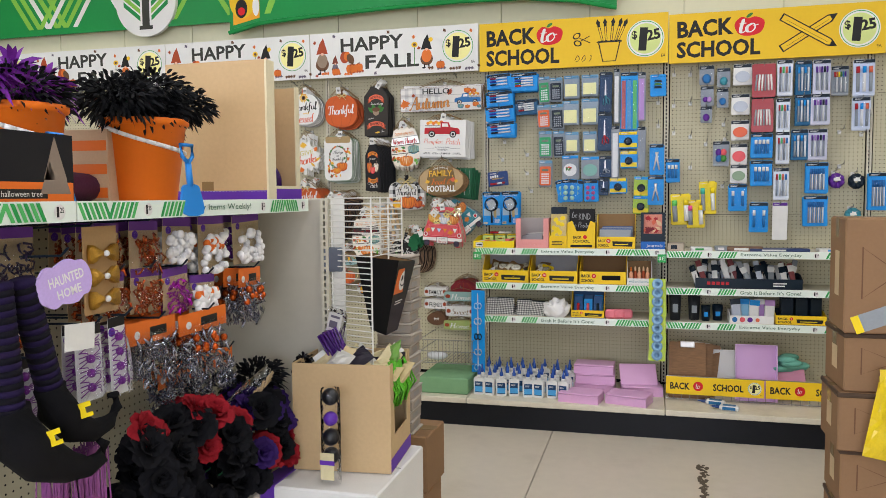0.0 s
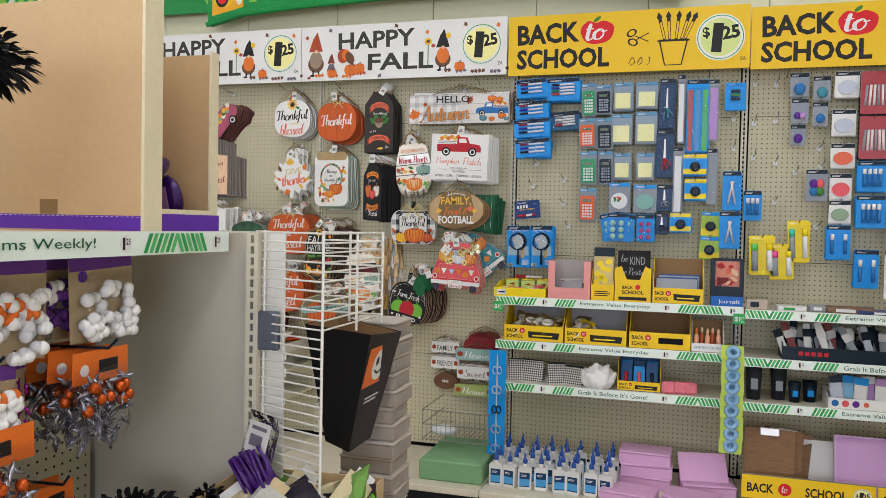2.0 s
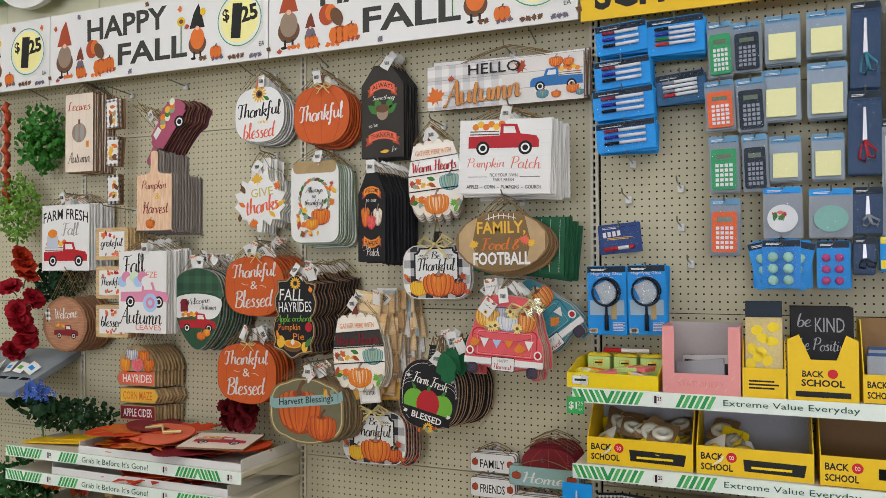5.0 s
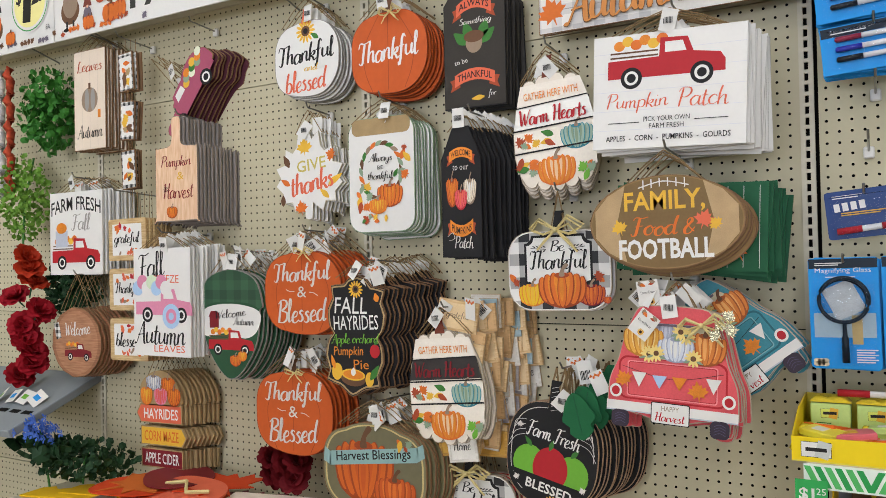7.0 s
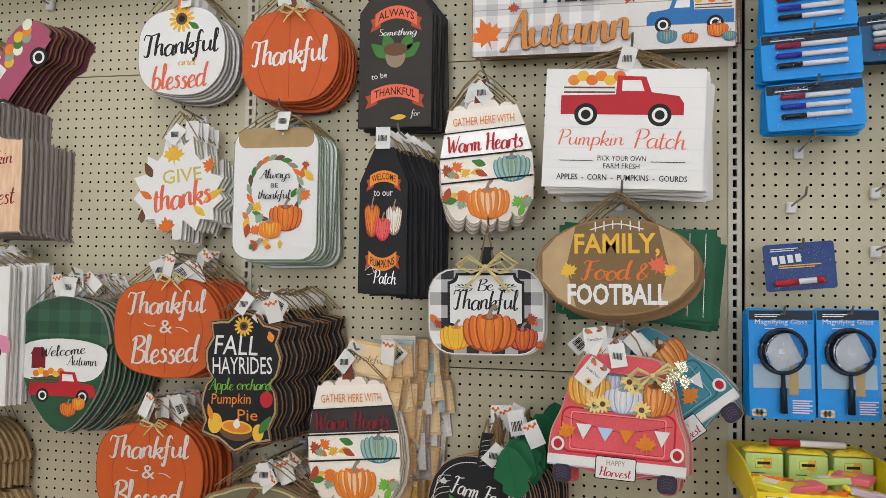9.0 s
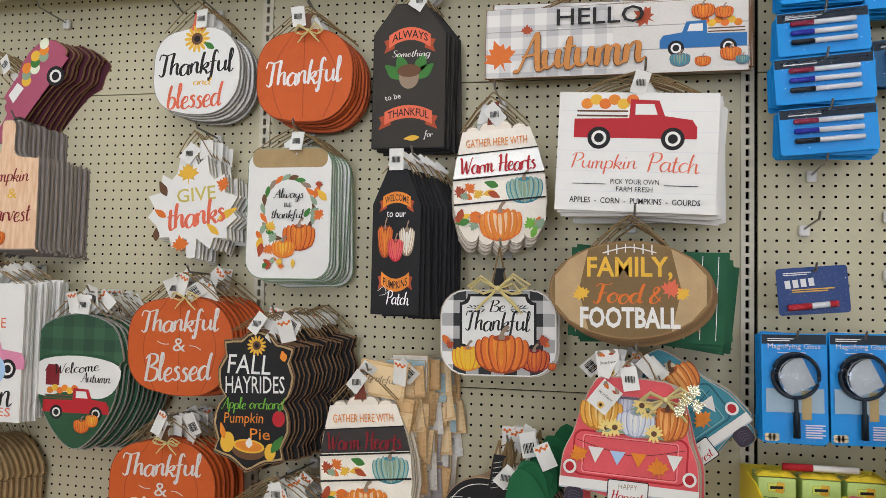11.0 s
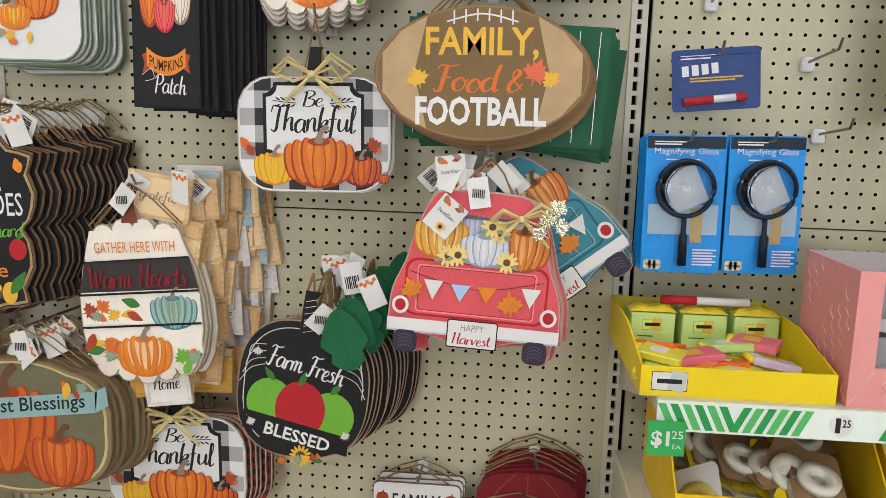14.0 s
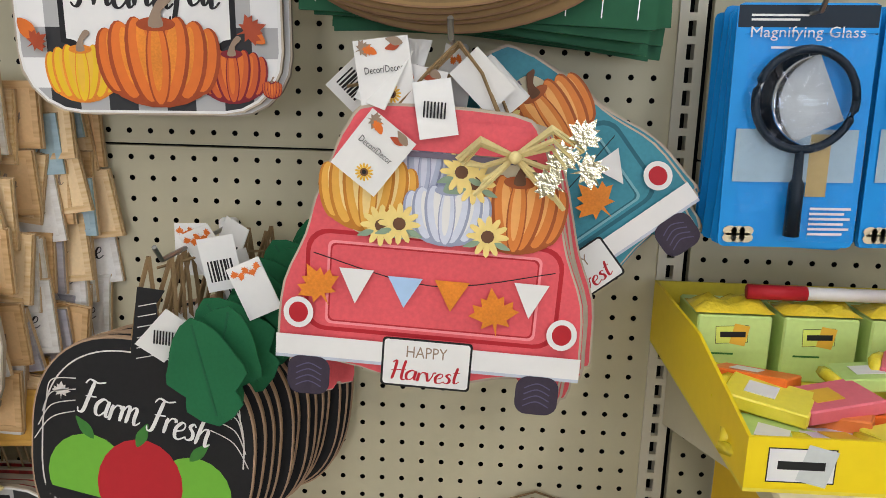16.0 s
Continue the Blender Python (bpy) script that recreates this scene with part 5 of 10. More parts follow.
def d_apple(a):
    a.on("outline_print").add(SILVER, *[stroke(bumpyring[i:i + 22], .0016, 2) for i in range(0, 40, 21)])
    a.on("stem").add(CHALK, [(-.016, .1), (.018, .1), (.008, .165), (.016, .18), (-.012, .18)]).add(SILVER, *[stroke([(-.01, .105 + k * .011), (.008, .111 + k * .011)], .001) for k in range(6)])
    a.on("apple_print").add(BRIGHT, ell(-.055, -.03, .042, .045), ell(.055, -.04, .042, .045)).add(CRIM, ell(0, -.035, .045, .052)).add(LEAFY, drop(-.06, .022, .012, .03, 40), drop(0, .022, .012, .03, -20), drop(.06, .012, .012, .03, -40))
    a.on("lettering").text(OFFW, "Farm Fresh", .003, .048, .13, .032, shear=.2, bold=.004, rot=-8)
    a.on("ribbon_print").add(CHALK, [(-.1, -.083), (.092, -.108), (.092, -.073), (-.1, -.048)]).add(OFFW, rect(-.095, -.06, -.094, -.06 + .001)).text(OFFW, "BLESSED", 0, -.085, .12, .024, bold=.02, rot=-8)
    a.on("flower_print")
    sunflower(a, .01, -.12, .02)
    leaves(a, .01, -.125, .07, .02, 6, 2, .01)
    a.on("flourish_print").add(SILVER, *[stroke([(s * .07, .075 - k * .012), (s * .095, .07 - k * .014), (s * (.1 + k * .004), .05 - k * .016)], .0012) for s in (-1, 1) for k in range(4)], *[maple(s * .085, .06 - k * .13, .01, 30 * k) for s in (-1, 1) for k in range(2)])


bumpyring = [(x * .9, z * .9) for x, z in bumpy(.236, .25, 3, .06)]
plaque("black pumpkin-shaped hanging plaque reading Farm Fresh Blessed with apples", -.567, -.195, 1.062, bumpy(.236, .255, 3, .06), CHALK, M("a98c72", .75, .15, 40, .15, rnd=.25), d_apple, n=13, step=.0142, spread=(.006, .0), twine=.085, tags=2, jit=3, rot=6, anchors=(-.016, .016), cord=.0024)
for k in range(10):
    lf = thing("felt_leaf", pose(-.49 + k * .0095, -.214 + k * .0165, 1.163 + k * .0085, 0, (-14, 12, -30, 25, -5)[k % 5], (k * 7) % 20 - 10), "dark green felt leaf tied to a plaque's twine", "leaf", "felt leaves")
    part("blade", G().slab([(x * 1.25, z * 1.25) for x, z in curve([(0, -.045), (.025, -.03), (.022, -.018), (.036, -.005), (.03, .01), (.02, .03), (0, .045), (-.02, .03), (-.03, .01), (-.036, -.005), (-.022, -.018), (-.025, -.03)], 2)], 0, .002), M("23643f", .8, .15, 60, .2), lf)
    part("vein", G().box(-.0012, .0012, -.0004, 0, -.045, .05), GREENB, lf)

plaque("plank pumpkin hanging plaque with a dark band reading Warm Hearts", -.86, -.185, 1.205, planked(.222, .3), M("eadfcf", .55, .08), PALEM, d_warm(True), n=4, step=.013, rot=-4, spread=(.003, -.002), twine=.06, jit=3, tags=3)


def framed(x, y, z, n):
    """Small framed wooden plaques hung one behind the other, in four uneven levels."""
    rnd = random.Random(5)
    edge = M("c9ab84", .75, .15, 40, .1)
    kinds = [("ecd0a2", "d0a870", "honey wood", .056, .040), ("dcb684", "bd935c", "tan wood", .05, .036), ("a9c0c6", "93adb5", "pale blue", .047, .034), ("e8e4dc", "d3ccc0", "white", .042, .044), ("b7b2b4", "9f9aa0", "grey", .046, .038), ("d9a94e", "bd8a34", "mustard", .052, .034)]
    levels = ((0, 2, 1, 0, 2, 3), (1, 0, 3, 0, 1, 2), (3, 0, 4, 1, 3, 3), (3, 4, 3, 1, 4, 3), (5, 1, 0, 5, 3, 1))
    src = {}
    for i in range(n):
        for j in range(5):
            k = levels[j][(i * 5 + j) % 6]
            m = pose(x + i * .0066 + rnd.uniform(-.02, .02), y + i * .0098, z + .06 - j * .078 + rnd.uniform(-.02, .02), rnd.uniform(-5, 5), rnd.uniform(-10, 10), rnd.uniform(-9, 9))
            if k in src:
                copy_thing(src[k], m)
                continue
            light, dark, word, w, h = kinds[k]
            ob = thing("framed_plaque", m, "small " + word + " framed plank plaque hung in a row", "sign", "framed plaques on one hook")
            part("backing", G().box(-w - .001, w + .001, .004, .008, -h - .001, h + .001), edge, ob)
            part("frame", G().box(-w, w, 0, .004, -h, -h + .007).box(-w, w, 0, .004, h - .007, h).box(-w, -w + .007, 0, .004, -h + .007, h - .007).box(w - .007, w, 0, .004, -h + .007, h - .007), wood(light, dark), ob)
            part("panel", G().box(-w + .007, w - .007, .0015, .0038, -h + .007, h - .007), M(light, .6, .14, 60, .1), ob)
            b = Art(start=-.0012)
            b.on("lettering").text(TAUPE if k != 3 else INK, ("grateful", "Family", "blessed", "Home", "Autumn", "Fall")[k], 0, 0, w * 1.1, h * .5, shear=.2)
            b.attach(ob)
            src[k] = ob


framed(-.833, -.172, 1.32, 17)


def hay_outline(w, h):
    r = [(0, .5), (.16, .47), (.24, .42), (.46, .4), (.42, .3), (.5, .2), (.46, .06), (.38, 0), (.46, -.06), (.5, -.2), (.42, -.32), (.46, -.4), (.24, -.43), (.12, -.47), (0, -.51)]
    pts = [(x * w, z * h) for x, z in r]
    return curve(pts + [(-x, z) for x, z in pts[-2:0:-1]], 2)


def d_hay(a):
    o = hay_outline(.196, .333)
    a.on("border_print").add(TAN, [(x * .97, z * .97) for x, z in o]).add(CHALK, [(x * .92, z * .94) for x, z in o])
    a.on("sunflower_print")
    sunflower(a, -.005, .128, .024)
    a.on("lettering").text(OFFW, "FALL", -.02, .082, .11, .045, shear=.1, bold=.002, rot=4).text(OFFW, "HAYRIDES", .0, .036, .15, .04, rot=6, bold=.004).text(BRIGHT, "Apple orchard", .0, -.012, .15, .03, shear=.2, rot=6).text(AMBER, "Pumpkin", -.02, -.048, .1, .032, shear=.1, rot=6).text(AMBER, "Pie", .025, -.077, .05, .026, rot=6)
    a.on("apple_print").add(CRIM, ell(.068, -.036, .016, .019)).add(LEAFY, drop(.07, -.012, .008, .018, -20))
    a.on("pie_print").add(BROWN, ell(-.0, -.118, .042, .022)).add(GOLD, ell(0, -.108, .04, .016)).add(AMBER, ell(0, -.108, .034, .012)).add(OFFW, drop(0, -.1, .018, .024))
    a.on("leaf_print").add(GOLD, ell(-.055, -.105, .018, .024), ell(.055, -.115, .014, .02)).add(LEAFY, drop(.07, -.095, .02, .05, -30)).add(AMBER, drop(.065, .11, .018, .026, 20), drop(-.07, -.08, .014, .04, 20))


plaque("black ornate hanging plaque reading Fall Hayrides, Apple orchard, Pumpkin Pie", -1.132, -.205, 1.333, hay_outline(.196, .333), CHALK, MDF, d_hay, n=15, step=.0125, spread=(.007, .001), twine=.04, tags=3, jit=1.2, rot=4)


def d_tb(a):
    ribs(a, .3, .25)
    stem_part(a, 0, .12, .035, .04)
    a.on("lettering").text(SILVER, "Thankful", .0, .055, .2, .06, shear=.25, bold=.006, rot=3).text(SILVER, "&", 0, .003, .035, .033).text(SILVER, "Blessed", .0, -.052, .175, .058, shear=.2, bold=.006, rot=3)
    a.on("sprig_print").add(SILVER, stroke([(-.06, .01), (-.045, .004), (-.028, .004)], .002), stroke([(.028, .002), (.045, .0), (.06, -.008)], .002))


for (tx, ty, tz, tn) in ((-1.362, -.15, 1.448, 10), (-1.385, -.17, 1.095, 7)):
    plaque("orange pumpkin-shaped hanging plaque reading Thankful and Blessed in silver", tx, ty, tz, bumpy(.292, .25), PUMPK, PUMPD, d_tb, n=tn, step=.012, spread=(.006, .0), twine=.06, tags=3)
    raffia_bow("pale raffia bow tied at a plaque's stem", pose(tx + .02, ty - .01, tz + .12), .04)


def d_acorn(a):
    a.on("cap_print").add(checks("2f5a3c", "18402a", .03), [p for p in curve([(-.128, .05), (-.1, .135), (0, .168), (.1, .135), (.128, .05), (.07, .065), (-.07, .065)], 4)])
    a.on("band_print").add(OFFW, curve([(-.118, .04), (0, .062), (.118, .04), (.11, -.02), (.06, -.045), (-.02, -.03), (-.11, -.04)], 4))
    a.on("barn_print").add(MAROON, rect(-.09, -.015, -.05, .02), [(-.094, .02), (-.046, .02), (-.056, .038), (-.084, .038)])
    truck(a, .0, -.06, .19, CRIM)
    a.on("lettering").text(INK, "Welcome", .0, .032, .12, .022, shear=.3, rot=6).text(INK, "Autumn", .055, .008, .08, .02, shear=.3)
    a.on("pumpkin_print")
    pumpkin(a, .02, -.115, .045, .04)
    pumpkin(a, .05, -.1, .035, .035, (GOLD, AMBER, ORANGE))


plaque("acorn-shaped hanging plaque with a green plaid cap reading Welcome Autumn", -1.64, -.16, 1.352, curve([(0, -.175), (.06, -.135), (.11, -.05), (.12, .04), (.132, .06), (.1, .14), (0, .17), (-.1, .14), (-.132, .06), (-.12, .04), (-.11, -.05), (-.06, -.135)], 4), M("2c5238", .55, .15), GREYM, d_acorn, n=11, step=.012, spread=(.007, -.001), twine=.055, tags=3, jit=2)


def d_harv(a):
    o = bumpy(.342, .256, 6, .1)
    a.on("border_print").add(M("c7b27a", .4), [(x * .95, z * .95) for x, z in o]).add(M("6d684c", .35, .2, 10), [(x * .92, z * .92) for x, z in o])
    a.on("pumpkin_print")
    pumpkin(a, -.03, -.005, .19, .19, (PUMPK, M("cf6426", .45), PUMPD), BROWN)
    pumpkin(a, .07, -.06, .13, .11, (M("d9712f", .45), PUMPK, PUMPD), BROWN)
    a.on("ribbon_print").add(M("8fb0ae", .5), [(-.145, .0), (.14, .035), (.145, .075), (-.14, .04)], [(-.165, .012), (-.14, .0), (-.14, .038), (-.16, .05)], [(.14, .035), (.165, .05), (.16, .085), (.14, .075)])
    a.on("lettering").text(INK, "Harvest Blessings", 0, .038, .245, .034, shear=.1, bold=.01, rot=7)
    leaves(a.on("leaf_print"), .1, .08, .05, .03, 4, 3, .014)


plaque("scalloped olive hanging plaque reading Harvest Blessings over pumpkins", -1.073, -.215, .972, bumpy(.342, .256, 6, .1), M("7a7455", .35), MDF, d_harv, n=8, step=.012, spread=(.006, .0), twine=.06, tags=3, jit=2)


def d_leaves(a):
    a.on("plank_print").add(M("cdbfae", .5), *[rect(-.085 + .043 * k, -.18, -.0838 + .043 * k, .18) for k in range(1, 4)])
    a.on("pumpkin_print").add(TAUPE, ell(0, .0, .045, .045)).add(GREYM, ell(-.015, 0, .012, .042), ell(.018, 0, .012, .042)).add(BROWN, rect(-.006, .04, .006, .062)).add(AMBER, rect(.045, -.07, .06, -.04))
    a.on("lettering").text(RUST, "Leaves", 0, .125, .13, .035, shear=.3).text(INK, "Autumn", 0, -.115, .13, .04, shear=.35)


plaque("cream wooden hanging plaque reading Leaves and Autumn with a pumpkin", -2.37, -.11, 2.15, rect(-.087, -.184, .087, .184), M("e4d3bf", .55, .08), MDF, d_leaves, n=9, step=.012, spread=(.003, 0), twine=.05, tags=0, jit=1)


def garland(x, y, z):
    for k in range(3):
        ob = thing("plaque_garland", pose(x + k * .002, y + k * .013, z, 0, (k % 3 - 1) * 1.5, 0), "strip of three check-edged leaf squares on a string", "garland", "plaque garlands on one hook")
        part("string", G().tube([(0, .004, .29), (0, .004, -.26)], .0015, 4), TWINE, ob)
        for j in range(3):
            sq = part("square", G().slab(turn(rect(-.036, -.068, .036, .068), (3, -4, 2)[j], 0, .175 - j * .172), 0, .006), MDF, ob)
            if k < 2:
                a = Art()
                a.on("check_print").add(checks("e8e6e0", "222222", .012), turn(rect(-.034, -.065, .034, .065), (3, -4, 2)[j], 0, .175 - j * .172))
                a.on("leaf_print").add(OFFW, turn(rect(-.029, -.052, .029, .052), (3, -4, 2)[j], 0, .175 - j * .172))
                leaves(a, 0, .175 - j * .172, .034, .08, 7, j + 3, .018, (ORANGE, GOLD, BROWN, TAN))
                a.attach(ob)
    peg_hook(x, z + .28, .17)


garland(-2.15, -.125, 2.045)


def d_pinktruck(a):
    truck(a, 0, -.016, .29, ROSE, False, -1)
    a.on("gourd_print")
    for k in range(9):
        a.add((GOLD, SAGE, AMBER, M("dfe3c8", .5), LEAFY)[k % 5], ell(.02 + k * .014, .014 + (k % 3) * .011, .016, .014))


plaque("dusky pink truck-shaped hanging plaque heaped with gourds", -1.885, -.10, 2.125, [(x * 1.06, z * .62) for x, z in curve([(.15, -.055), (.152, .0), (.145, .04), (.11, .085), (.06, .095), (.012, .07), (-.0, .03), (-.012, .035), (-.03, .04), (-.07, .038), (-.085, .0), (-.14, -.008), (-.155, -.04), (-.145, -.065), (-.11, -.09), (-.07, -.068), (.04, -.066), (.085, -.09), (.12, -.066)], 3)], ROSE, MDF, d_pinktruck, n=12, step=.0125, spread=(.008, -.001), twine=.16, tags=1, rot=-52, jit=3, anchors=(-.02, .02), back=M("4f2630", .6, .2))


def d_board(a):
    a.on("lettering").text(MAROON, "Pumpkin", 0, .045, .13, .04, shear=.15).text(GOLD, "&", .02, .0, .03, .026).text(MAROON, "Harvest", .01, -.05, .13, .042, shear=.2).text(INK, "the", -.05, -.04, .02, .02, rot=20)
    a.on("pumpkin_print")
    pumpkin(a, -.02, -.12, .05, .045)


plaque("pale wood cutting-board hanging plaque reading Pumpkin and Harvest", -1.9, -.135, 1.835, curve([(-.095, -.15), (.095, -.15), (.098, -.14), (.098, .08), (.09, .095), (.04, .1), (.02, .12), (.02, .19), (0, .2), (-.02, .19), (-.02, .12), (-.04, .1), (-.09, .095), (-.098, .08), (-.098, -.14)], 3), wood("ecc9a8", "dcb08a", (20, 20, 3)), M("8e8279", .7, .12, 40, .1, rnd=.4), d_board, n=12, step=.012, spread=(.005, -.001), twine=.0, tags=0, jit=.8, back=M("8f8782", .6, .1))


def d_farm(a):
    a.on("lettering").text(INK, "FARM FRESH", 0, .09, .28, .05, bend=.02, bold=.012).text(GREYM, "Fall", .03, .04, .1, .05, shear=.3)
    truck(a, .0, -.075, .27, CRIM)
    a.on("crate_print").add(WGREY, rect(-.115, -.05, -.045, .01)).add(AMBER, ell(-.08, .02, .03, .02))


plaque("white hanging sign reading Farm Fresh Fall with a red truck", -2.43, -.13, 1.663, rect(-.148, -.152, .148, .152), OFFW, OFFW, d_farm, n=9, step=.0125, spread=(.005, .001), twine=.05, tags=2, jit=1)


def trio(x, y, z):
    words = ("grateful", "Thankful", "blessed")
    for k in range(7):
        ob = thing("plaque_trio", pose(x + k * .004, y + k * .0135, z, 0, (k % 3 - 1) * .6, 0), "three tan framed plaques on a string reading grateful, thankful, blessed", "sign", "plaque trios on one hook")
        part("string", G().tube([(0, .008, .34), (0, .008, -.2)], .0015, 4), TWINE, ob)
        for j in range(3):
            zz = .175 - j * .172
            part("board", G().slab(rrect(-.094, zz - .072, .094, zz + .072, .008, 2), 0, .01), wood("d6ba8c", "b6945f"), ob)
            if k == 0:
                a = Art()
                a.on("inset_print").add(OFFW, rect(-.074, zz - .054, .074, zz + .054))
                a.on("flower_print")
                leaves(a, -.01, zz + .04, .09, .02, 7, j + 1, .012, (CORAL, CRIM, ORANGE))
                leaves(a, .01, zz - .042, .09, .015, 7, j + 5, .011, (CORAL, TAUPE, ORANGE))
                a.on("lettering").text(INK, words[j], 0, zz - .0, .12, .04, shear=.15, bold=.008)
                a.attach(ob)
    peg_hook(x, z + .33, .22)


trio(-2.12, -.155, 1.455)


def d_fall(a):
    a.on("lettering").text(INK, "Fall", -.05, .12, .12, .07, shear=.3, rot=8).text(CORAL, "BREEZE", .02, .075, .12, .025).text(INK, "Autumn", -.01, -.1, .22, .06, shear=.35).text(CORAL, "LEAVES", .035, -.15, .14, .022)
    truck(a, .01, -.01, .26, PINK, False)
    a.on("load_print")
    for k in range(7):
        a.add((SKY, PINK, OFFW, M("cfe0c0", .5))[k % 4], ell(-.11 + k * .022, .045 + (k % 2) * .02, .026, .024))
    a.add(SKY, ell(.045, -.045, .04, .04)).add(PINK, ell(.045, -.045, .024, .024)).add(SKY, ell(.045, -.045, .012, .012))


plaque("white hanging sign reading Fall and Autumn Leaves with a pink truck", -1.897, -.205, 1.419, rect(-.131, -.175, .131, .175), OFFW, OFFW, d_fall, n=10, step=.0125, spread=(.004, .001), twine=.05, tags=2, jit=1.2)


def d_welc(a):
    a.on("ring_print").add(wood("b98563", "9c6a4a"), ell(0, 0, .12, .115, n=36))
    truck(a, .01, -.035, .15, MAROON)
    a.on("plaid_print").add(checks("e8e6e0", "222222", .012), turn(rect(-.015, -.03, .015, .03), 15, -.105, .04))
    a.on("lettering").text(OFFW, "Welcome", .01, .05, .13, .04, shear=.15, rot=5)


plaque("round wood-slice hanging plaque reading Welcome with a truck", -2.42, -.14, 1.265, [(x * (1 + .02 * math.sin(i * 2.4)), z * (1 + .02 * math.cos(i * 1.9))) for i, (x, z) in enumerate(ell(0, 0, .138, .126, n=36))], wood("a5714f", "8a5a3c"), MDF, d_welc, n=10, step=.012, spread=(.006, 0), twine=.12, tags=0, jit=2)


def arrows(x, y, z):
    for k in range(9):
        ob = thing("arrow_sign", pose(x + k * .008, y + k * .0125, z, 0, (k % 3 - 1) * 1.2, 0), "pumpkins over three arrow boards reading Hayrides, Corn Maze, Apple Cider", "sign", "arrow signs on one hook")
        part("pumpkin_board", G().slab(curve([(-.085, .045), (.085, .045), (.1, .08), (.07, .13), (.02, .16), (-.04, .155), (-.09, .12), (-.1, .08)], 4), 0, .007), TAN, ob)
        specs = ((.015, -1, CORAL, "HAYRIDES"), (-.06, 1, GOLD, "CORN MAZE"), (-.135, 0, MAROON, "APPLE CIDER"))
        for j, (zz, d, mt, wd) in enumerate(specs):
            e = .02
            o = [(-.1, zz - .032), (.1, zz - .032), (.1 + e * (d > 0), zz), (.1, zz + .032), (-.1, zz + .032), (-.1 - e * (d < 0), zz)]
            part("arrow_board", G().slab(o, 0, .007), TAN, ob)
            if k == 0:
                a = Art()
                a.on("arrow_print").add(mt, [(px * .96, zz + (pz - zz) * .88) for px, pz in o])
                a.on("lettering").text(OFFW if j != 1 else ORANGE, wd, 0, zz, .165, .036, bold=.012)
                a.attach(ob)
        part("twine", G().tube([(-.07, .003, .13), (0, .003, .24), (.07, .003, .13)], .0014, 4).tube([(-.07, .004, -.16), (-.07, .004, .06)], .001, 4).tube([(.07, .004, -.16), (.07, .004, .06)], .001, 4), TWINE, ob)
        if k == 0:
            a = Art()
            a.on("pumpkin_print")
            pumpkin(a, -.03, .12, .075, .06, (OFFW, WGREY, GREYB))
            pumpkin(a, .04, .11, .065, .07, (AMBER, ORANGE, PUMPD))
            pumpkin(a, -.065, .075, .055, .07, (GOLD, AMBER, ORANGE))
            pumpkin(a, .005, .075, .06, .065, (CORAL, HOTRED, PINK))
            pumpkin(a, .07, .075, .06, .07)
            a.attach(ob)
    peg_hook(x, z + .235, .16)


arrows(-2.0, -.125, 1.02)


# small word plaques low on the wall
def word_plaque(x0, x1, z0, z1, y, face, words, ink, round_end=False, n=3):
    w, h = x1 - x0, z1 - z0
    o = rrect(-w / 2, -h / 2, w / 2, h / 2, .012, 3) if not round_end else football(w, h)

    def dr(a):
        if words:
            a.on("lettering").text(ink, words, 0, -.004, w * .55, h * .45, bold=.01 if words.isupper() else 0, shear=0 if words.isupper() else .25)
        a.on("motif_print")
        if round_end:
            a.add(OFFW, rect(-.02, -.003, .02, .003), *[rect(-.016 + k * .01, -.01, -.013 + k * .01, .01) for k in range(4)])
        else:
            small_pumpkin(a, -w * .39, .0, w * .14, h * .4, RUST, MAROON)
            small_pumpkin(a, w * .39, .0, w * .14, h * .4, RUST, MAROON)
    plaque("small low-hung word plaque" + (" reading " + words if words else " shaped as a football") + " with pumpkins", (x0 + x1) / 2, y, (z0 + z1) / 2, o, face, MDF, dr, n=n, step=.012, spread=(.005, .003), twine=.03, tags=0, jit=2, group="word plaques")


word_plaque(-.462, -.288, .765, .832, -.05, OFFW, "FAMILY", INK)
word_plaque(-.462, -.288, .672, .742, -.05, OFFW, "FRIENDS", INK)
word_plaque(-.442, -.297, .55, .645, -.05, BROWN, "", OFFW, True)
word_plaque(-.305, -.045, .735, .805, -.07, M("93b3ad", .5), "Home", OFFW)
word_plaque(-.295, -.075, .625, .70, -.07, OFFW, "Sweet", TAUPE)
word_plaque(-.31, -.068, .525, .592, -.07, M("a6b46c", .5), "Home", OFFW)
plaque("dark red pumpkin-shaped hanging plaque low on the wall", -.16, -.06, .81, bumpy(.2, .13), MAROON, MAROON, lambda a: ribs(a, .2, .13), n=6, step=.01, spread=(.004, .006), twine=.03, tags=0)


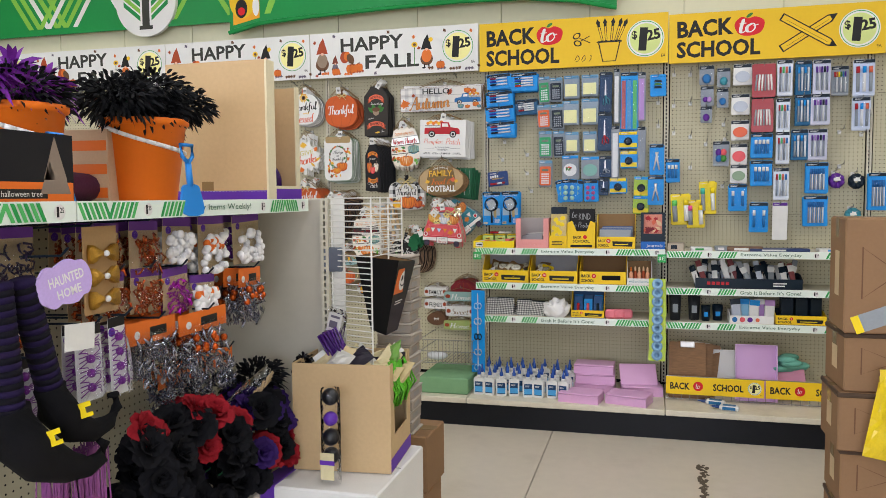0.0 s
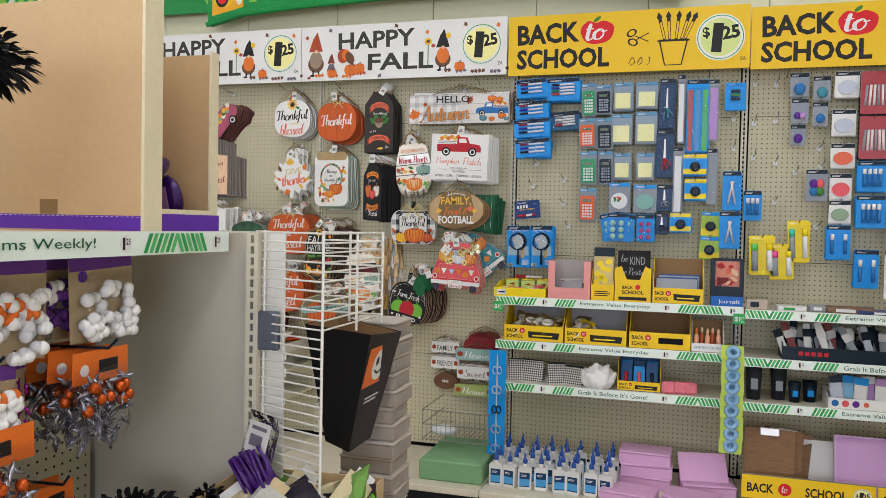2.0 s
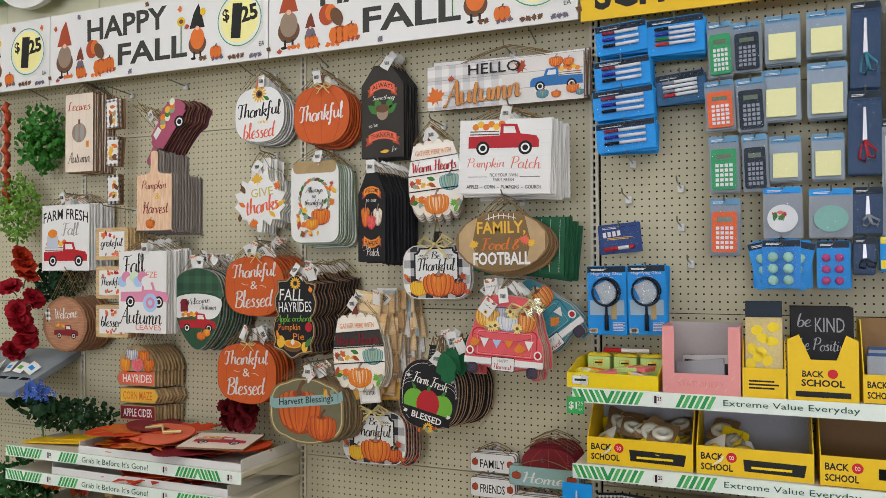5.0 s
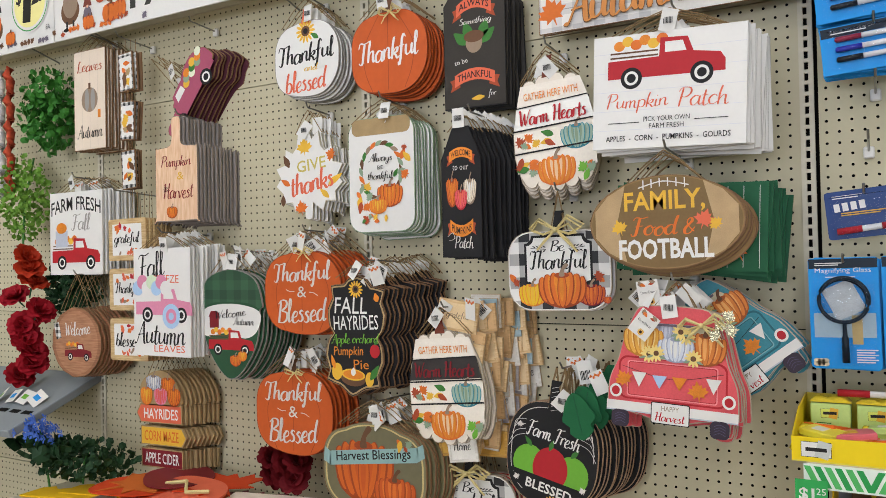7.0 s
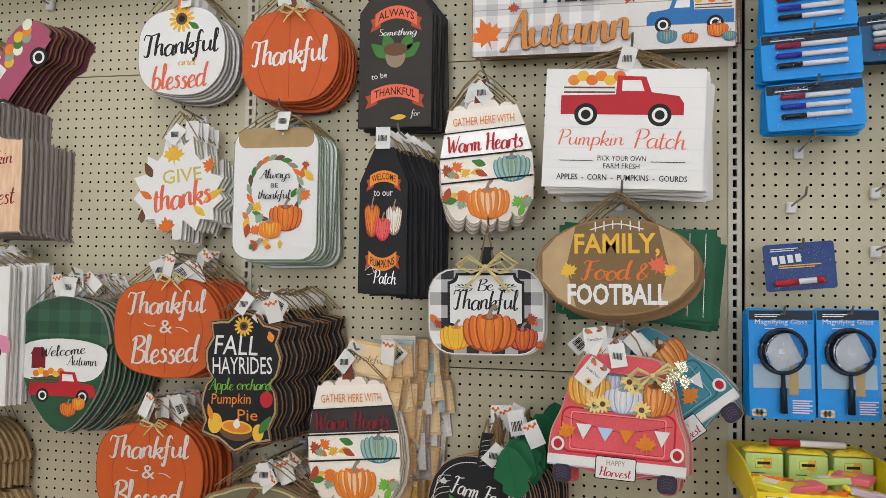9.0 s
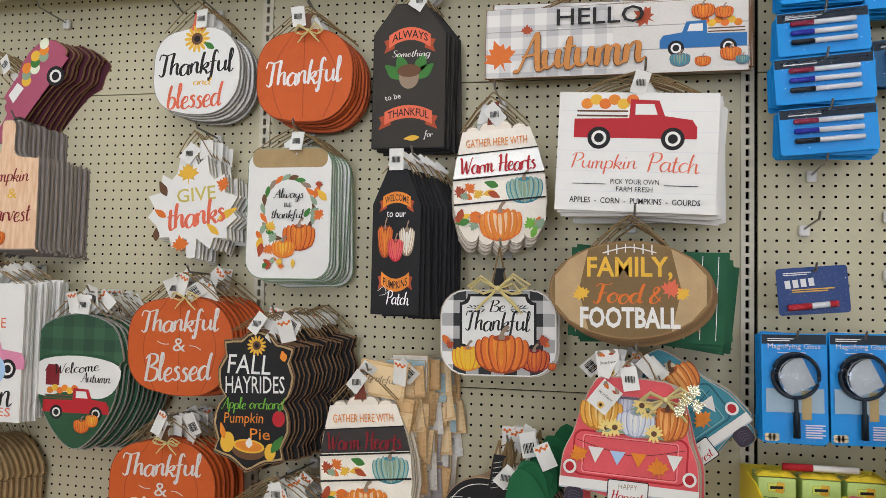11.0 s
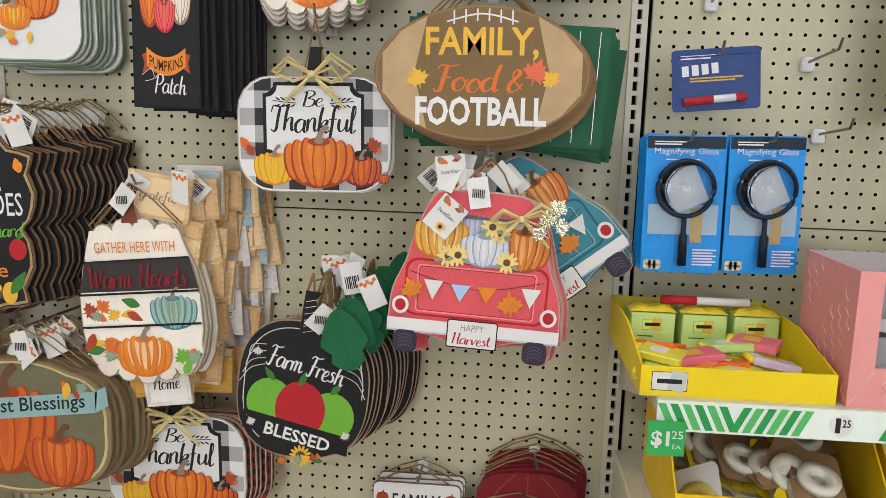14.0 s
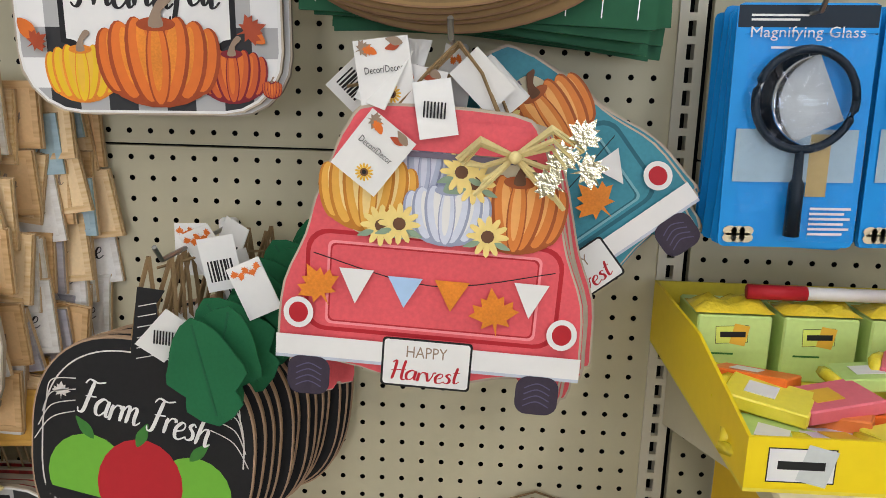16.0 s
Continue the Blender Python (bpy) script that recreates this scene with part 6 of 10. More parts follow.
# bunches of card tags over the fullest stacks
for bx, by, bz, bn in ((-1.64, -.15, 1.55, 11), (-1.34, -.14, 1.60, 9), (-1.09, -.2, 1.50, 15), (-.83, -.17, 1.39, 12), (-1.36, -.16, 1.24, 9), (-1.05, -.2, 1.12, 9), (-.50, -.16, 1.255, 6), (-.30, -.2, 1.44, 5), (-2.42, -.1, 1.83, 4)):
    tb = thing("tag_bunch", pose(bx, by, bz), "bunch of white card price tags tied over plaques", "tags", "tag bunches")
    for i in range(bn):
        tm = pose(random.uniform(-.05, .06), -.02 + i * .016, random.uniform(-.022, .022), random.uniform(-25, 25), random.uniform(-60, 60), random.uniform(-35, 35))
        tg = part("tag", G().box(-.018, .018, -.0005, .0005, -.028, .028, tm), CARD, tb)
        if i % 2:
            bc = G()
            for q in range(8):
                bc.box(-.013 + q * .0032, -.0115 + q * .0032 + (q % 3) * .0005, -.0009, -.0006, -.018, .004, tm)
            part("barcode", bc, INK, tg)
        else:
            lp = G()
            for q in range(5):
                lp.flat(maple(-.012 + q * .006, .02 - (q % 2) * .004, .005, q * 60), -.0008, tm)
            part("leaf_print", lp, ORANGE, tg)
    part("tie", G().tube([(-.05, -.01, 0), (0, .03, .01), (.05, .08, 0)], .0015, 4), TWINE, tb)


# ---- school goods on the pegboard ----
JB = M("1890da", 0.4, 0.06, 15, 0.02, rnd=0.08)
JD = M("12202c", 0.4, 0.1, 15, 0.02)
LPAD = M("ece6a8", 0.6, 0.04, 20, 0.03)
CLEAR = film((0.97, 0.98, 1.0), 0.12, 1.14)
GREYP = M("8f9498", 0.4, 0.1, 20, 0.02)
YELP = M("f0d21c", 0.4, 0.06, 15, 0.02)
PURP = M("5a2a86", 0.45, 0.12, 20, 0.03)
LILAC = M("b68cc4", 0.5, 0.08, 20, 0.02)


def bars(a, x, z, w, h, n, mat=WHITE):
    """Unreadable small print as plain bars."""
    for k in range(n):
        a.add(mat, rect(x - w / 2, z - h / 2 + k * h / n, x + w / 2 * (1 if k % 2 else .7), z - h / 2 + (k + .5) * h / n))


def pack(box, y, label, category, group, back, head, fillin, n=4, step=.013, cover=True, tilt=0.0, hook=True, name="hanging_pack"):
    """Carded goods on a hook: backing card with a header, what it holds, a clear cover; plain cards behind it."""
    x0, x1, z0, z1 = box
    w, h = x1 - x0, z1 - z0
    ob = thing(name, pose((x0 + x1) / 2, y, (z0 + z1) / 2, 0, tilt, 0), label, category, group)
    part("backing_card", G().slab(rrect(-w / 2, -h / 2, w / 2, h / 2, .006, 2), 0, .0015), back, ob)
    a = Art()
    a.on("header_print").add(head, rect(-w / 2 * .98, h / 2 - .022, w / 2 * .98, h / 2 - .002))
    bars(a.on("small_print"), -w * .2, h / 2 - .012, w * .4, .008, 2)
    a.attach(ob)
    fillin(ob, w, h)
    if cover:
        c = part("cover", G().box(-w * .44, w * .44, -.017, -.0165, -h * .46, h * .38).box(-w * .44, w * .44, -.0165, -.001, h * .375, h * .38), CLEAR, ob, "clear plastic cover")
        c.visible_shadow = False
    rnd = random.Random(int(x0 * 1000 + z0 * 77))
    if n > 1:
        b = thing(name, pose((x0 + x1) / 2 + .003, y + step, (z0 + z1) / 2 - .003, 0, rnd.uniform(-2, 2), 0), label, category, group)
        part("backing_card", G().slab(rrect(-w / 2, -h / 2, w / 2, h / 2, .006, 2), 0, .0015), back, b)
        part("contents", G().box(-w * .36, w * .36, -.009, -.0005, -h * .4, h * .25, bev=.003), WHITE if back is JB else GREYP, b)
        for i in range(2, n):
            copy_thing(b, pose((x0 + x1) / 2 + rnd.uniform(0, .006), y + step * i, (z0 + z1) / 2 - rnd.uniform(0, .006), 0, rnd.uniform(-2.5, 2.5), 0))
    if hook:
        peg_hook((x0 + x1) / 2, z1 - .012, -y + .035, .006)


def pens(cols, flat=True):
    def go(ob, w, h):
        k = len(cols)
        for i, c in enumerate(cols):
            if flat:
                z, L = -h * .22 + i * h * .42 / max(1, k - 1), w * .72
                p = part("marker", smooth(G().tube([(-L * .15, -.008, z), (L * .48, -.008, z)], .0055, 8)), WHITE, ob)
                part("cap", smooth(G().tube([(-L * .5, -.008, z), (-L * .48, -.008, z), (-L * .15, -.008, z)], [.003, .0058, .0058], 8)), c, p)
            else:
                x = -w * .3 + i * w * .6 / max(1, k - 1)
                p = part("pen", smooth(G().tube([(x, -.008, -h * .4), (x, -.008, h * .12)], w * .26 / k, 8)), WHITE if i % 2 else GREYP, ob)
                part("cap", smooth(G().tube([(x, -.008, h * .12), (x, -.008, h * .3)], w * .28 / k, 8)), c, p)
    return go


MK = [M("8e1f3a", .4), M("2a2f9a", .4), M("17181c", .4)]
for b in ((.04, .21, 2.24, 2.34), (.035, .22, 2.125, 2.22), (.03, .23, 2.02, 2.12), (.04, .235, 1.91, 2.01)):
    pack(b, -.155, "blue carded pack of three dry-wipe markers", "markers", "marker packs", JB, JD, pens(MK[::-1]), n=7, tilt=-4)
pack((.21, .39, 2.22, 2.34), -.15, "blue carded pack of four coloured markers", "markers", "marker packs", JB, JD, pens([M("c23522", .4), M("2b7d3a", .4), M("2a3f9a", .4), M("17181c", .4)]), n=7, tilt=-2)
pack((.235, .39, 2.06, 2.16), -.13, "dark carded pack of four markers", "markers", "marker packs", M("23567a", .4), JD, pens([CRIM, GREYP, WHITE, GREYP]), n=4, tilt=-5)


def calc(col):
    def go(ob, w, h):
        p = part("calculator", G().slab(rrect(-w * .42, -h * .46, w * .42, h * .26, .008, 3), -.013, -.002), col, ob)
        part("display", G().box(-w * .25, w * .25, -.0145, -.0125, h * .08, h * .16), M("5d6a4c", .3), p)
        g = G()
        for i in range(4):
            for j in range(5):
                g.box(-w * .28 + i * w * .155, -w * .17 + i * w * .155, -.0155, -.0125, -h * .4 + j * h * .085, -h * .345 + j * h * .085)
        part("keys", g, WHITE if col is not JD else GREYP, p)
    return go


for col, word, bs in ((M("2f9a5c", .4), "green", ((.40, .475, 2.13, 2.31), (.40, .49, 1.76, 1.94))), (JD, "black", ((.475, .56, 2.14, 2.30), (.485, .57, 1.95, 2.12), (.50, .575, 1.76, 1.94))), (M("e2632a", .4), "orange", ((.39, .48, 1.96, 2.12), (.40, .49, 1.56, 1.74)))):
    for b in bs:
        pack(b, -.14, word + " pocket calculator in a clear hanging bag", "calculator", word + " calculators", M("7c868c", .35), M("5d8fb0", .4), calc(col), n=3, tilt=random.uniform(-3, 3))


def pad(ob, w, h):
    part("note_pad", G().box(-w * .39, w * .39, -.016, -.002, -h * .44, h * .1), LPAD, ob, "pale yellow sticky note pad")


for b in ((.57, .67, 2.16, 2.31), (.69, .80, 2.17, 2.31), (.56, .67, 1.98, 2.14), (.69, .80, 1.98, 2.15), (.58, .67, 1.79, 1.93), (.70, .79, 1.79, 1.93)):
    pack(b, -.13, "pale yellow sticky notes in a clear bag with a blue header", "notepad", "sticky note packs", M("8795a0", .35), M("5d8fb0", .4), pad, n=4)


def shears(col):
    def go(ob, w, h):
        part("blade", G().slab([(-.006, -h * .1), (.006, -h * .1), (.002, h * .3), (-.004, h * .3)], -.007, -.003), SILVER, ob)
        part("grip", smooth(G().tube([(.0, -.008, -h * .1), (-.012, -.008, -h * .2), (-.014, -.008, -h * .32), (.0, -.008, -h * .36), (.006, -.008, -h * .25), (0, -.008, -h * .1)], .004, 6).tube([(.0, -.008, -h * .1), (.014, -.008, -h * .16), (.03, -.008, -h * .22), (.026, -.008, -h * .32), (.012, -.008, -h * .3), (0, -.008, -h * .1)], .004, 6)), col, ob)
    return go


for b, col, word in (((.81, .89, 2.06, 2.32), TEAL, "teal"), ((.80, .89, 1.80, 2.05), CRIM, "red"), ((.81, .89, 1.62, 1.76), GREYP, "grey"), ((.81, .87, 1.50, 1.61), JD, "black")):
    pack(b, -.14, "scissors with " + word + " grips on a dark blue card", "scissors", "carded scissors", M("27405e", .4), JD, shears(col), n=3, tilt=1)


def lengths(cols):
    def go(ob, w, h):
        for i, c in enumerate(cols):
            x = -w * .33 + i * w * .66 / max(1, len(cols) - 1) if len(cols) > 1 else 0
            part("ruler", G().box(x - w * .3 / len(cols) - .002, x + w * .3 / len(cols) + .002, -.005, -.002, -h * .48, h * .36), c, ob)
    return go


pack((.95, 1.06, 1.93, 2.31), -.14, "red, blue and green rulers in a clear hanging pack", "rulers", "", JB, JD, lengths([M("a5413a", .3), M("2f86b8", .3), M("3aa84a", .3)]), n=3)
for b, c, word in (((.905, .94, 1.98, 2.34), WHITE, "white"), ((.89, .94, 1.61, 1.96), WHITE, "white"), ((1.06, 1.11, 1.99, 2.31), LILAC, "lilac"), ((1.06, 1.11, 1.66, 1.95), GREYP, "grey")):
    pack(b, -.135, word + " long ruler in a narrow hanging sleeve", "ruler", "single rulers", GREYP, JD, lengths([c]), n=3)


def tape_roll(ob, w, h):
    part("roll", smooth(G().lathe([(.012, -.009), (.026, -.009), (.026, .0), (.012, .0)], 20, pose(0, -.011, -h * .1, 90))), JD, ob)
    a = Art()
    a.on("side_print").add(YELP, rect(-w * .48, -h * .46, w * .48, -h * .2))
    a.attach(ob)


for b in ((.94, 1.06, 1.81, 1.92), (.95, 1.06, 1.68, 1.79), (.88, .99, 1.51, 1.61)):
    pack(b, -.15, "yellow and blue carded roll of tape", "tape", "carded tapes", JB, YELP, tape_roll, n=5)
for b in ((1.04, 1.135, 1.49, 1.62), (1.035, 1.135, 1.37, 1.49)):
    pack(b, -.13, "lime green carded roll of clear tape", "tape", "lime tapes", M("a3bf3e", .4), JB, tape_roll, n=3, tilt=2)


def disc(col, second=None):
    def go(ob, w, h):
        part("pad", G().slab(ell(0, -h * .12, w * .4, h * .27), -.012, -.002), col, ob)
        if second:
            a = Art(start=.0125)
            a.on("flower_print")
            leaves(a, -w * .1, -h * .05, w * .4, h * .12, 6, 3, .012, second)
            a.attach(ob)
    return go


pack((.56, .67, 1.61, 1.77), -.14, "white round notepad with red flowers in a clear bag", "notepad", "", GREYP, JB, disc(OFFW, (CRIM, CORAL, LEAFY)), n=3)
pack((.69, .81, 1.61, 1.76), -.14, "sage green heart notepad in a clear bag", "notepad", "", GREYP, JB, disc(M("86b3a4", .5)), n=3)


def dots(col):
    def go(ob, w, h):
        for i in range(6):
            part("magnet", smooth(G().ball((-w * .22 + (i % 2) * w * .4, -.006, -h * .34 + (i // 2) * h * .24), w * .14, 12, (1, .45, 1))), col, ob)
    return go


for tl, dx in ((-12, -.03), (12, .03), (0, 0)):
    pack((.555 + dx, .665 + dx, 1.455, 1.605), -.15 if tl == 0 else -.135, "blue card of six glittery mint magnets", "magnets", "magnet cards", JB, JD, dots(M("9ed0b8", .3, .3, 90)), n=2, tilt=tl, hook=tl == 0)
pack((.71, .80, 1.455, 1.60), -.14, "blue card of six pink magnets", "magnets", "magnet cards", JB, JD, dots(M("b8477c", .4)), n=3)


def pliers(ob, w, h):
    part("punch", smooth(G().tube([(-w * .2, -.012, -h * .36), (-.004, -.012, h * .02), (.006, -.012, h * .24)], [.005, .006, .007], 8).tube([(w * .2, -.012, -h * .36), (.004, -.012, h * .02), (-.004, -.012, h * .24)], [.005, .006, .007], 8)), SILVER, ob, "chrome hole punch")


def clips(ob, w, h):
    for k in range(3):
        part("clip", G().slab([(-w * .25, -h * .15 + k * .02), (w * .25, -h * .15 + k * .02), (w * .2, -h * .05 + k * .02), (-w * .2, -h * .05 + k * .02)], -.012, -.002), (JD, LEAFY, JD)[k], ob)


pack((1.14, 1.24, 2.15, 2.29), -.13, "blue card of dark binder clips", "clips", "", JB, JB, clips, n=3)
for b in ((1.14, 1.23, 1.63, 1.83), (1.13, 1.23, 1.43, 1.62)):
    pack(b, -.15, "chrome hole punch on a blue card", "hole punch", "carded hole punches", JB, JD, pliers, n=4)


def sticks(k):
    def go(ob, w, h):
        for i in range(k):
            x = -w * .27 + i * w * .54 / max(1, k - 1) if k > 1 else 0
            s = part("glue_stick", smooth(G().tube([(x, -.011, -h * .34), (x, -.011, h * .06)], .0085, 10)), M("2a6fa8", .4), ob)
            part("cap", smooth(G().tube([(x, -.011, h * .06), (x, -.011, h * .24)], .009, 10)), WHITE, s)
    return go


for b, k in (((1.245, 1.33, 1.58, 1.73), 3), ((1.77, 1.90, 1.73, 1.88), 4), ((1.77, 1.90, 1.55, 1.71), 4), ((1.64, 1.75, 1.39, 1.56), 2), ((1.77, 1.88, 1.25, 1.44), 2)):
    pack(b, -.15, "white-capped glue sticks on a blue card", "glue sticks", "glue stick packs", JB, JD, sticks(k), n=5)


def lump(cols):
    def go(ob, w, h):
        for i, c in enumerate(cols):
            part("sharpener", smooth(G().ball((-w * .15 * (len(cols) > 1) + i % 2 * w * .3, -.012, -h * .2 + (i // 2) * h * .25), min(w, h) * (.3 if len(cols) == 1 else .2), 10, (1, .5, 1.15))), c, ob)
    return go


for b, cs in (((1.45, 1.54, 2.21, 2.33), [BLUE]), ((1.46, 1.54, 2.075, 2.2), [PURP, LILAC]), ((1.46, 1.53, 1.965, 2.07), [PURP]), ((1.56, 1.64, 2.19, 2.31), [TEAL]), ((1.56, 1.63, 2.06, 2.18), [BLUE]), ((1.54, 1.64, 1.68, 1.84), [BLUE, LEAFY, PURP, HOTRED])):
    pack(b, -.13, "coloured pencil sharpener in a clear hanging blister", "sharpener", "sharpener packs", GREYP, JD, lump(cs), n=2)
for b, c in (((1.66, 1.77, 2.2, 2.33), WGREY), ((1.65, 1.76, 2.01, 2.14), WGREY), ((1.65, 1.76, 1.85, 1.97), CORAL), ((1.65, 1.75, 1.69, 1.82), HOTRED), ((1.65, 1.75, 1.57, 1.685), SAGE)):
    pack(b, -.13, "die-cut note shape on a white hanging card", "notepad", "white carded notes", OFFW, JD, disc(c), n=3, cover=False)


def bag_red(ob, w, h):
    part("bag", G().slab(rrect(-w * .5, -h * .5, w * .5, h * .5, .01, 2), -.014, -.001), M("9c2228", .3, .2, 20, .3), ob)
    for i in range(6):
        part("pen", smooth(G().tube([(-w * .36 + i * w * .14, -.016, -h * .3), (-w * .3 + i * w * .12, -.016, h * .18)], .006, 6)), WHITE if i % 3 else GREYP, ob)


for b in ((1.77, 1.91, 2.11, 2.32), (1.77, 1.90, 1.89, 2.1)):
    pack(b, -.15, "red hanging bag of white pens", "pens", "red pen bags", JD, JD, bag_red, n=4, cover=False)
for b in ((1.92, 2.01, 2.12, 2.34), (1.92, 2.0, 1.89, 2.1), (1.92, 2.0, 1.69, 1.89), (1.91, 2.0, 1.46, 1.66)):
    pack(b, -.15, "hanging pack of coloured highlighters on a white and blue card", "highlighters", "highlighter packs", M("dfe3ea", .4), JD, pens([CRIM, M("4cc06a", .4), CORAL, BLUE], False), n=4)
for b in ((2.03, 2.12, 2.12, 2.33), (2.03, 2.12, 1.93, 2.12), (2.01, 2.11, 1.71, 1.9)):
    pack(b, -.15, "blue hanging pack of white pens", "pens", "blue pen packs", M("1c5f86", .4), JD, pens([JB, WHITE, JB, WHITE], False), n=4)
for b in ((2.13, 2.23, 2.12, 2.33), (2.12, 2.23, 1.93, 2.12), (2.11, 2.22, 1.71, 1.9)):
    pack(b, -.15, "hanging bag of purple-capped pens", "pens", "purple pen packs", M("c9c8d6", .4), JD, pens([PURP, LILAC, PURP, JD, PURP], False), n=4)
for b in ((2.36, 2.48, 2.1, 2.32), (2.36, 2.46, 1.89, 2.09)):
    pack(b, -.15, "hanging pack of coloured pens with a red and blue card", "pens", "mixed pen packs", M("c9d2e4", .4), JD, pens([CRIM, JB, CORAL], False), n=4)
for b in ((2.10, 2.23, 1.5, 1.69), (2.09, 2.23, 1.29, 1.48), (2.46, 2.57, 1.39, 1.62)):
    pack(b, -.15, "blue hanging bag of white ball pens", "pens", "ball pen bags", JB, JD, pens([BLUE] * 8, False), n=5)
pack((2.24, 2.34, 2.11, 2.29), -.12, "rainbow set of crayons in a clear hanging pack", "crayons", "", GREYP, JD, pens([CRIM, ORANGE, YELP, LEAFY, BLUE, PURP], False), n=2)
pack((1.91, 2.0, 1.2, 1.44), -.13, "white notepad set hanging from a purple header", "notepad", "", OFFW, PURP, lambda ob, w, h: part("sheet", G().box(-w * .4, w * .4, -.006, -.002, h * .02, h * .36), CARD, ob), n=2, cover=False)
for b, c in (((2.23, 2.34, 1.52, 1.63), PURP), ((2.35, 2.45, 1.52, 1.62), JD), ((2.33, 2.44, 1.31, 1.4), TEAL)):
    ob = thing("hair_wreath", pose((b[0] + b[1]) / 2, -.1, (b[2] + b[3]) / 2), "small dark rosette ornament with a white tag", "ornament", "rosette ornaments")
    g = G()
    for k in range(26):
        an = k * .618 * 6.283
        g.ball((.03 * math.cos(an), -.01 * (k % 3), .03 * math.sin(an)), .02, 6)
    part("rosette", smooth(g), c, ob)
    part("tag", G().box(-.02, .02, -.035, -.034, .0, .03), CARD, ob)
    peg_hook((b[0] + b[1]) / 2, b[3], .13)
for b, cs in (((1.28, 1.40, 1.30, 1.50), [M("6fd06a", .4), YELP]), ((1.38, 1.49, 1.28, 1.46), [M("e0508a", .4), YELP]), ((1.46, 1.56, 1.37, 1.58), [M("4fc0a8", .4), YELP])):
    pack(b, -.16, "yellow carded fluorescent highlighters with a blue foot", "highlighters", "yellow highlighter packs", YELP, YELP, pens(cs, False), n=4, tilt=-3)

for x, z in ((.138, 1.883), (.122, 1.758), (.299, 1.79), (.299, 1.658), (.33, 1.532), (1.193, 2.119), (1.195, 1.963), (1.295, 2.302), (1.398, 2.297), (1.294, 2.094), (1.4, 2.106), (1.296, 1.912), (1.403, 1.885), (1.502, 1.833), (1.405, 1.678), (1.613, 1.96), (1.622, 1.862), (1.611, 1.552), (2.316, 1.89), (2.445, 1.871), (2.321, 1.67)):
    peg_hook(x, z, .15, .02)


# one marker left on its hook, and the magnifying glasses
def one_marker(ob, w, h):
    p = part("marker", smooth(G().tube([(-w * .36, -.008, -h * .34), (w * .3, -.008, -h * .3)], .0065, 10)), WHITE, ob)
    part("cap", smooth(G().tube([(-w * .38, -.008, -h * .342), (-w * .05, -.008, -h * .322)], .0072, 10)), CRIM, p)
    part("end_plug", smooth(G().tube([(w * .2, -.008, -h * .306), (w * .32, -.008, -h * .3)], .0072, 10)), CRIM, p)
    a = Art(start=.002)
    a.on("logo_block").add(WHITE, *[turn(rect(-w * .38 + k * .016, h * .1, -w * .38 + k * .016 + .011, h * .27), 4) for k in range(4)])
    bars(a.on("small_print"), .0, h * .02, w * .6, .009, 2, GOLD)
    a.attach(ob)


pack((.04, .183, 1.567, 1.668), -.13, "single red dry-wipe marker on a dark blue card", "marker", "", M("233f74", .4), M("233f74", .4), one_marker, n=1, tilt=-5)


def magnifier(ob, w, h):
    part("lens", smooth(G().lathe([(.001, 0), (.042, 0), (.042, .003), (.001, .004)], 32, pose(-.0, -.012, h * .12, 90))), film((.97, .98, .98), .02, 1.4, 0.0), ob, "clear round lens").visible_shadow = False
    part("rim", smooth(G().tube([(.046 * math.cos(k * math.pi / 16), -.013, h * .12 + .046 * math.sin(k * math.pi / 16)) for k in range(33)], .004, 8)), JD, ob, "black lens rim")
    part("grip", smooth(G().tube([(0, -.013, h * .12 - .046), (0, -.013, -h * .2), (0, -.013, -h * .22), (0, -.013, -h * .44)], [.004, .0045, .007, .0075], 10)), JD, ob, "black handle")
    a = Art(start=.002)
    a.on("picture_print").add(M("9fb4bd", .5), rect(-w * .44, -h * .22, w * .44, h * .0)).add(M("d2d2cc", .6, .3, 160), turn(rect(-.03, -.035, .03, .035), 25, 0, h * .12)).add(M("b9a06a", .6), rect(w * .1, -h * .28, w * .25, -h * .02))
    a.on("lettering").text(WHITE, "Magnifying Glass", 0, h * .38, w * .8, .013)
    bars(a.on("small_print"), w * .3, -h * .38, w * .3, .03, 6)
    bars(a.on("small_print"), 0, h * .33, w * .5, .004, 1)
    a.on("coin_print").add(M("cfc2a0", .5), *[ell(-w * .42 + k % 3 * .008, -h * .46 + k // 3 * .007, .007, .005, n=10) for k in range(6)])
    a.attach(ob)


for b, n in (((.005, .135, 1.295, 1.525), 7), ((.14, .262, 1.298, 1.528), 5)):
    pack(b, -.15, "black magnifying glass on a blue printed card", "magnifier", "magnifying glasses", JB, JD, magnifier, n=n, step=.015, tilt=-1)


# ---- goods on the shelves ----
BTSY = M("efc522", 0.45, 0.06, 15, 0.03)


def open_tray(name, label, cat, x0, x1, y0, y1, z, hf, hb, mat, inner=None, t=.003, group=""):
    """A display tray of card with a low front and a higher back; the origin is at its front left foot."""
    w, d = x1 - x0, y1 - y0
    ob = thing(name, pose(x0, y0, z), label, cat, group)
    part("base", G().box(0, w, 0, d, 0, t), inner or mat, ob)
    part("front", G().box(0, w, 0, t, t, hf), mat, ob)
    part("back", G().box(0, w, d - t, d, t, hb), inner or mat, ob)
    for sx in (0, w - t):
        part("side", G().put([(sx + a, b, c) for a in (0, t) for b, c in ((t, t), (d - t, t), (d - t, hb), (d * .45, hb), (t, hf))], [(0, 1, 2, 3, 4), (9, 8, 7, 6, 5)] + [(i, i + 5, (i + 1) % 5 + 5, (i + 1) % 5) for i in range(5)]), mat, ob)
    return ob


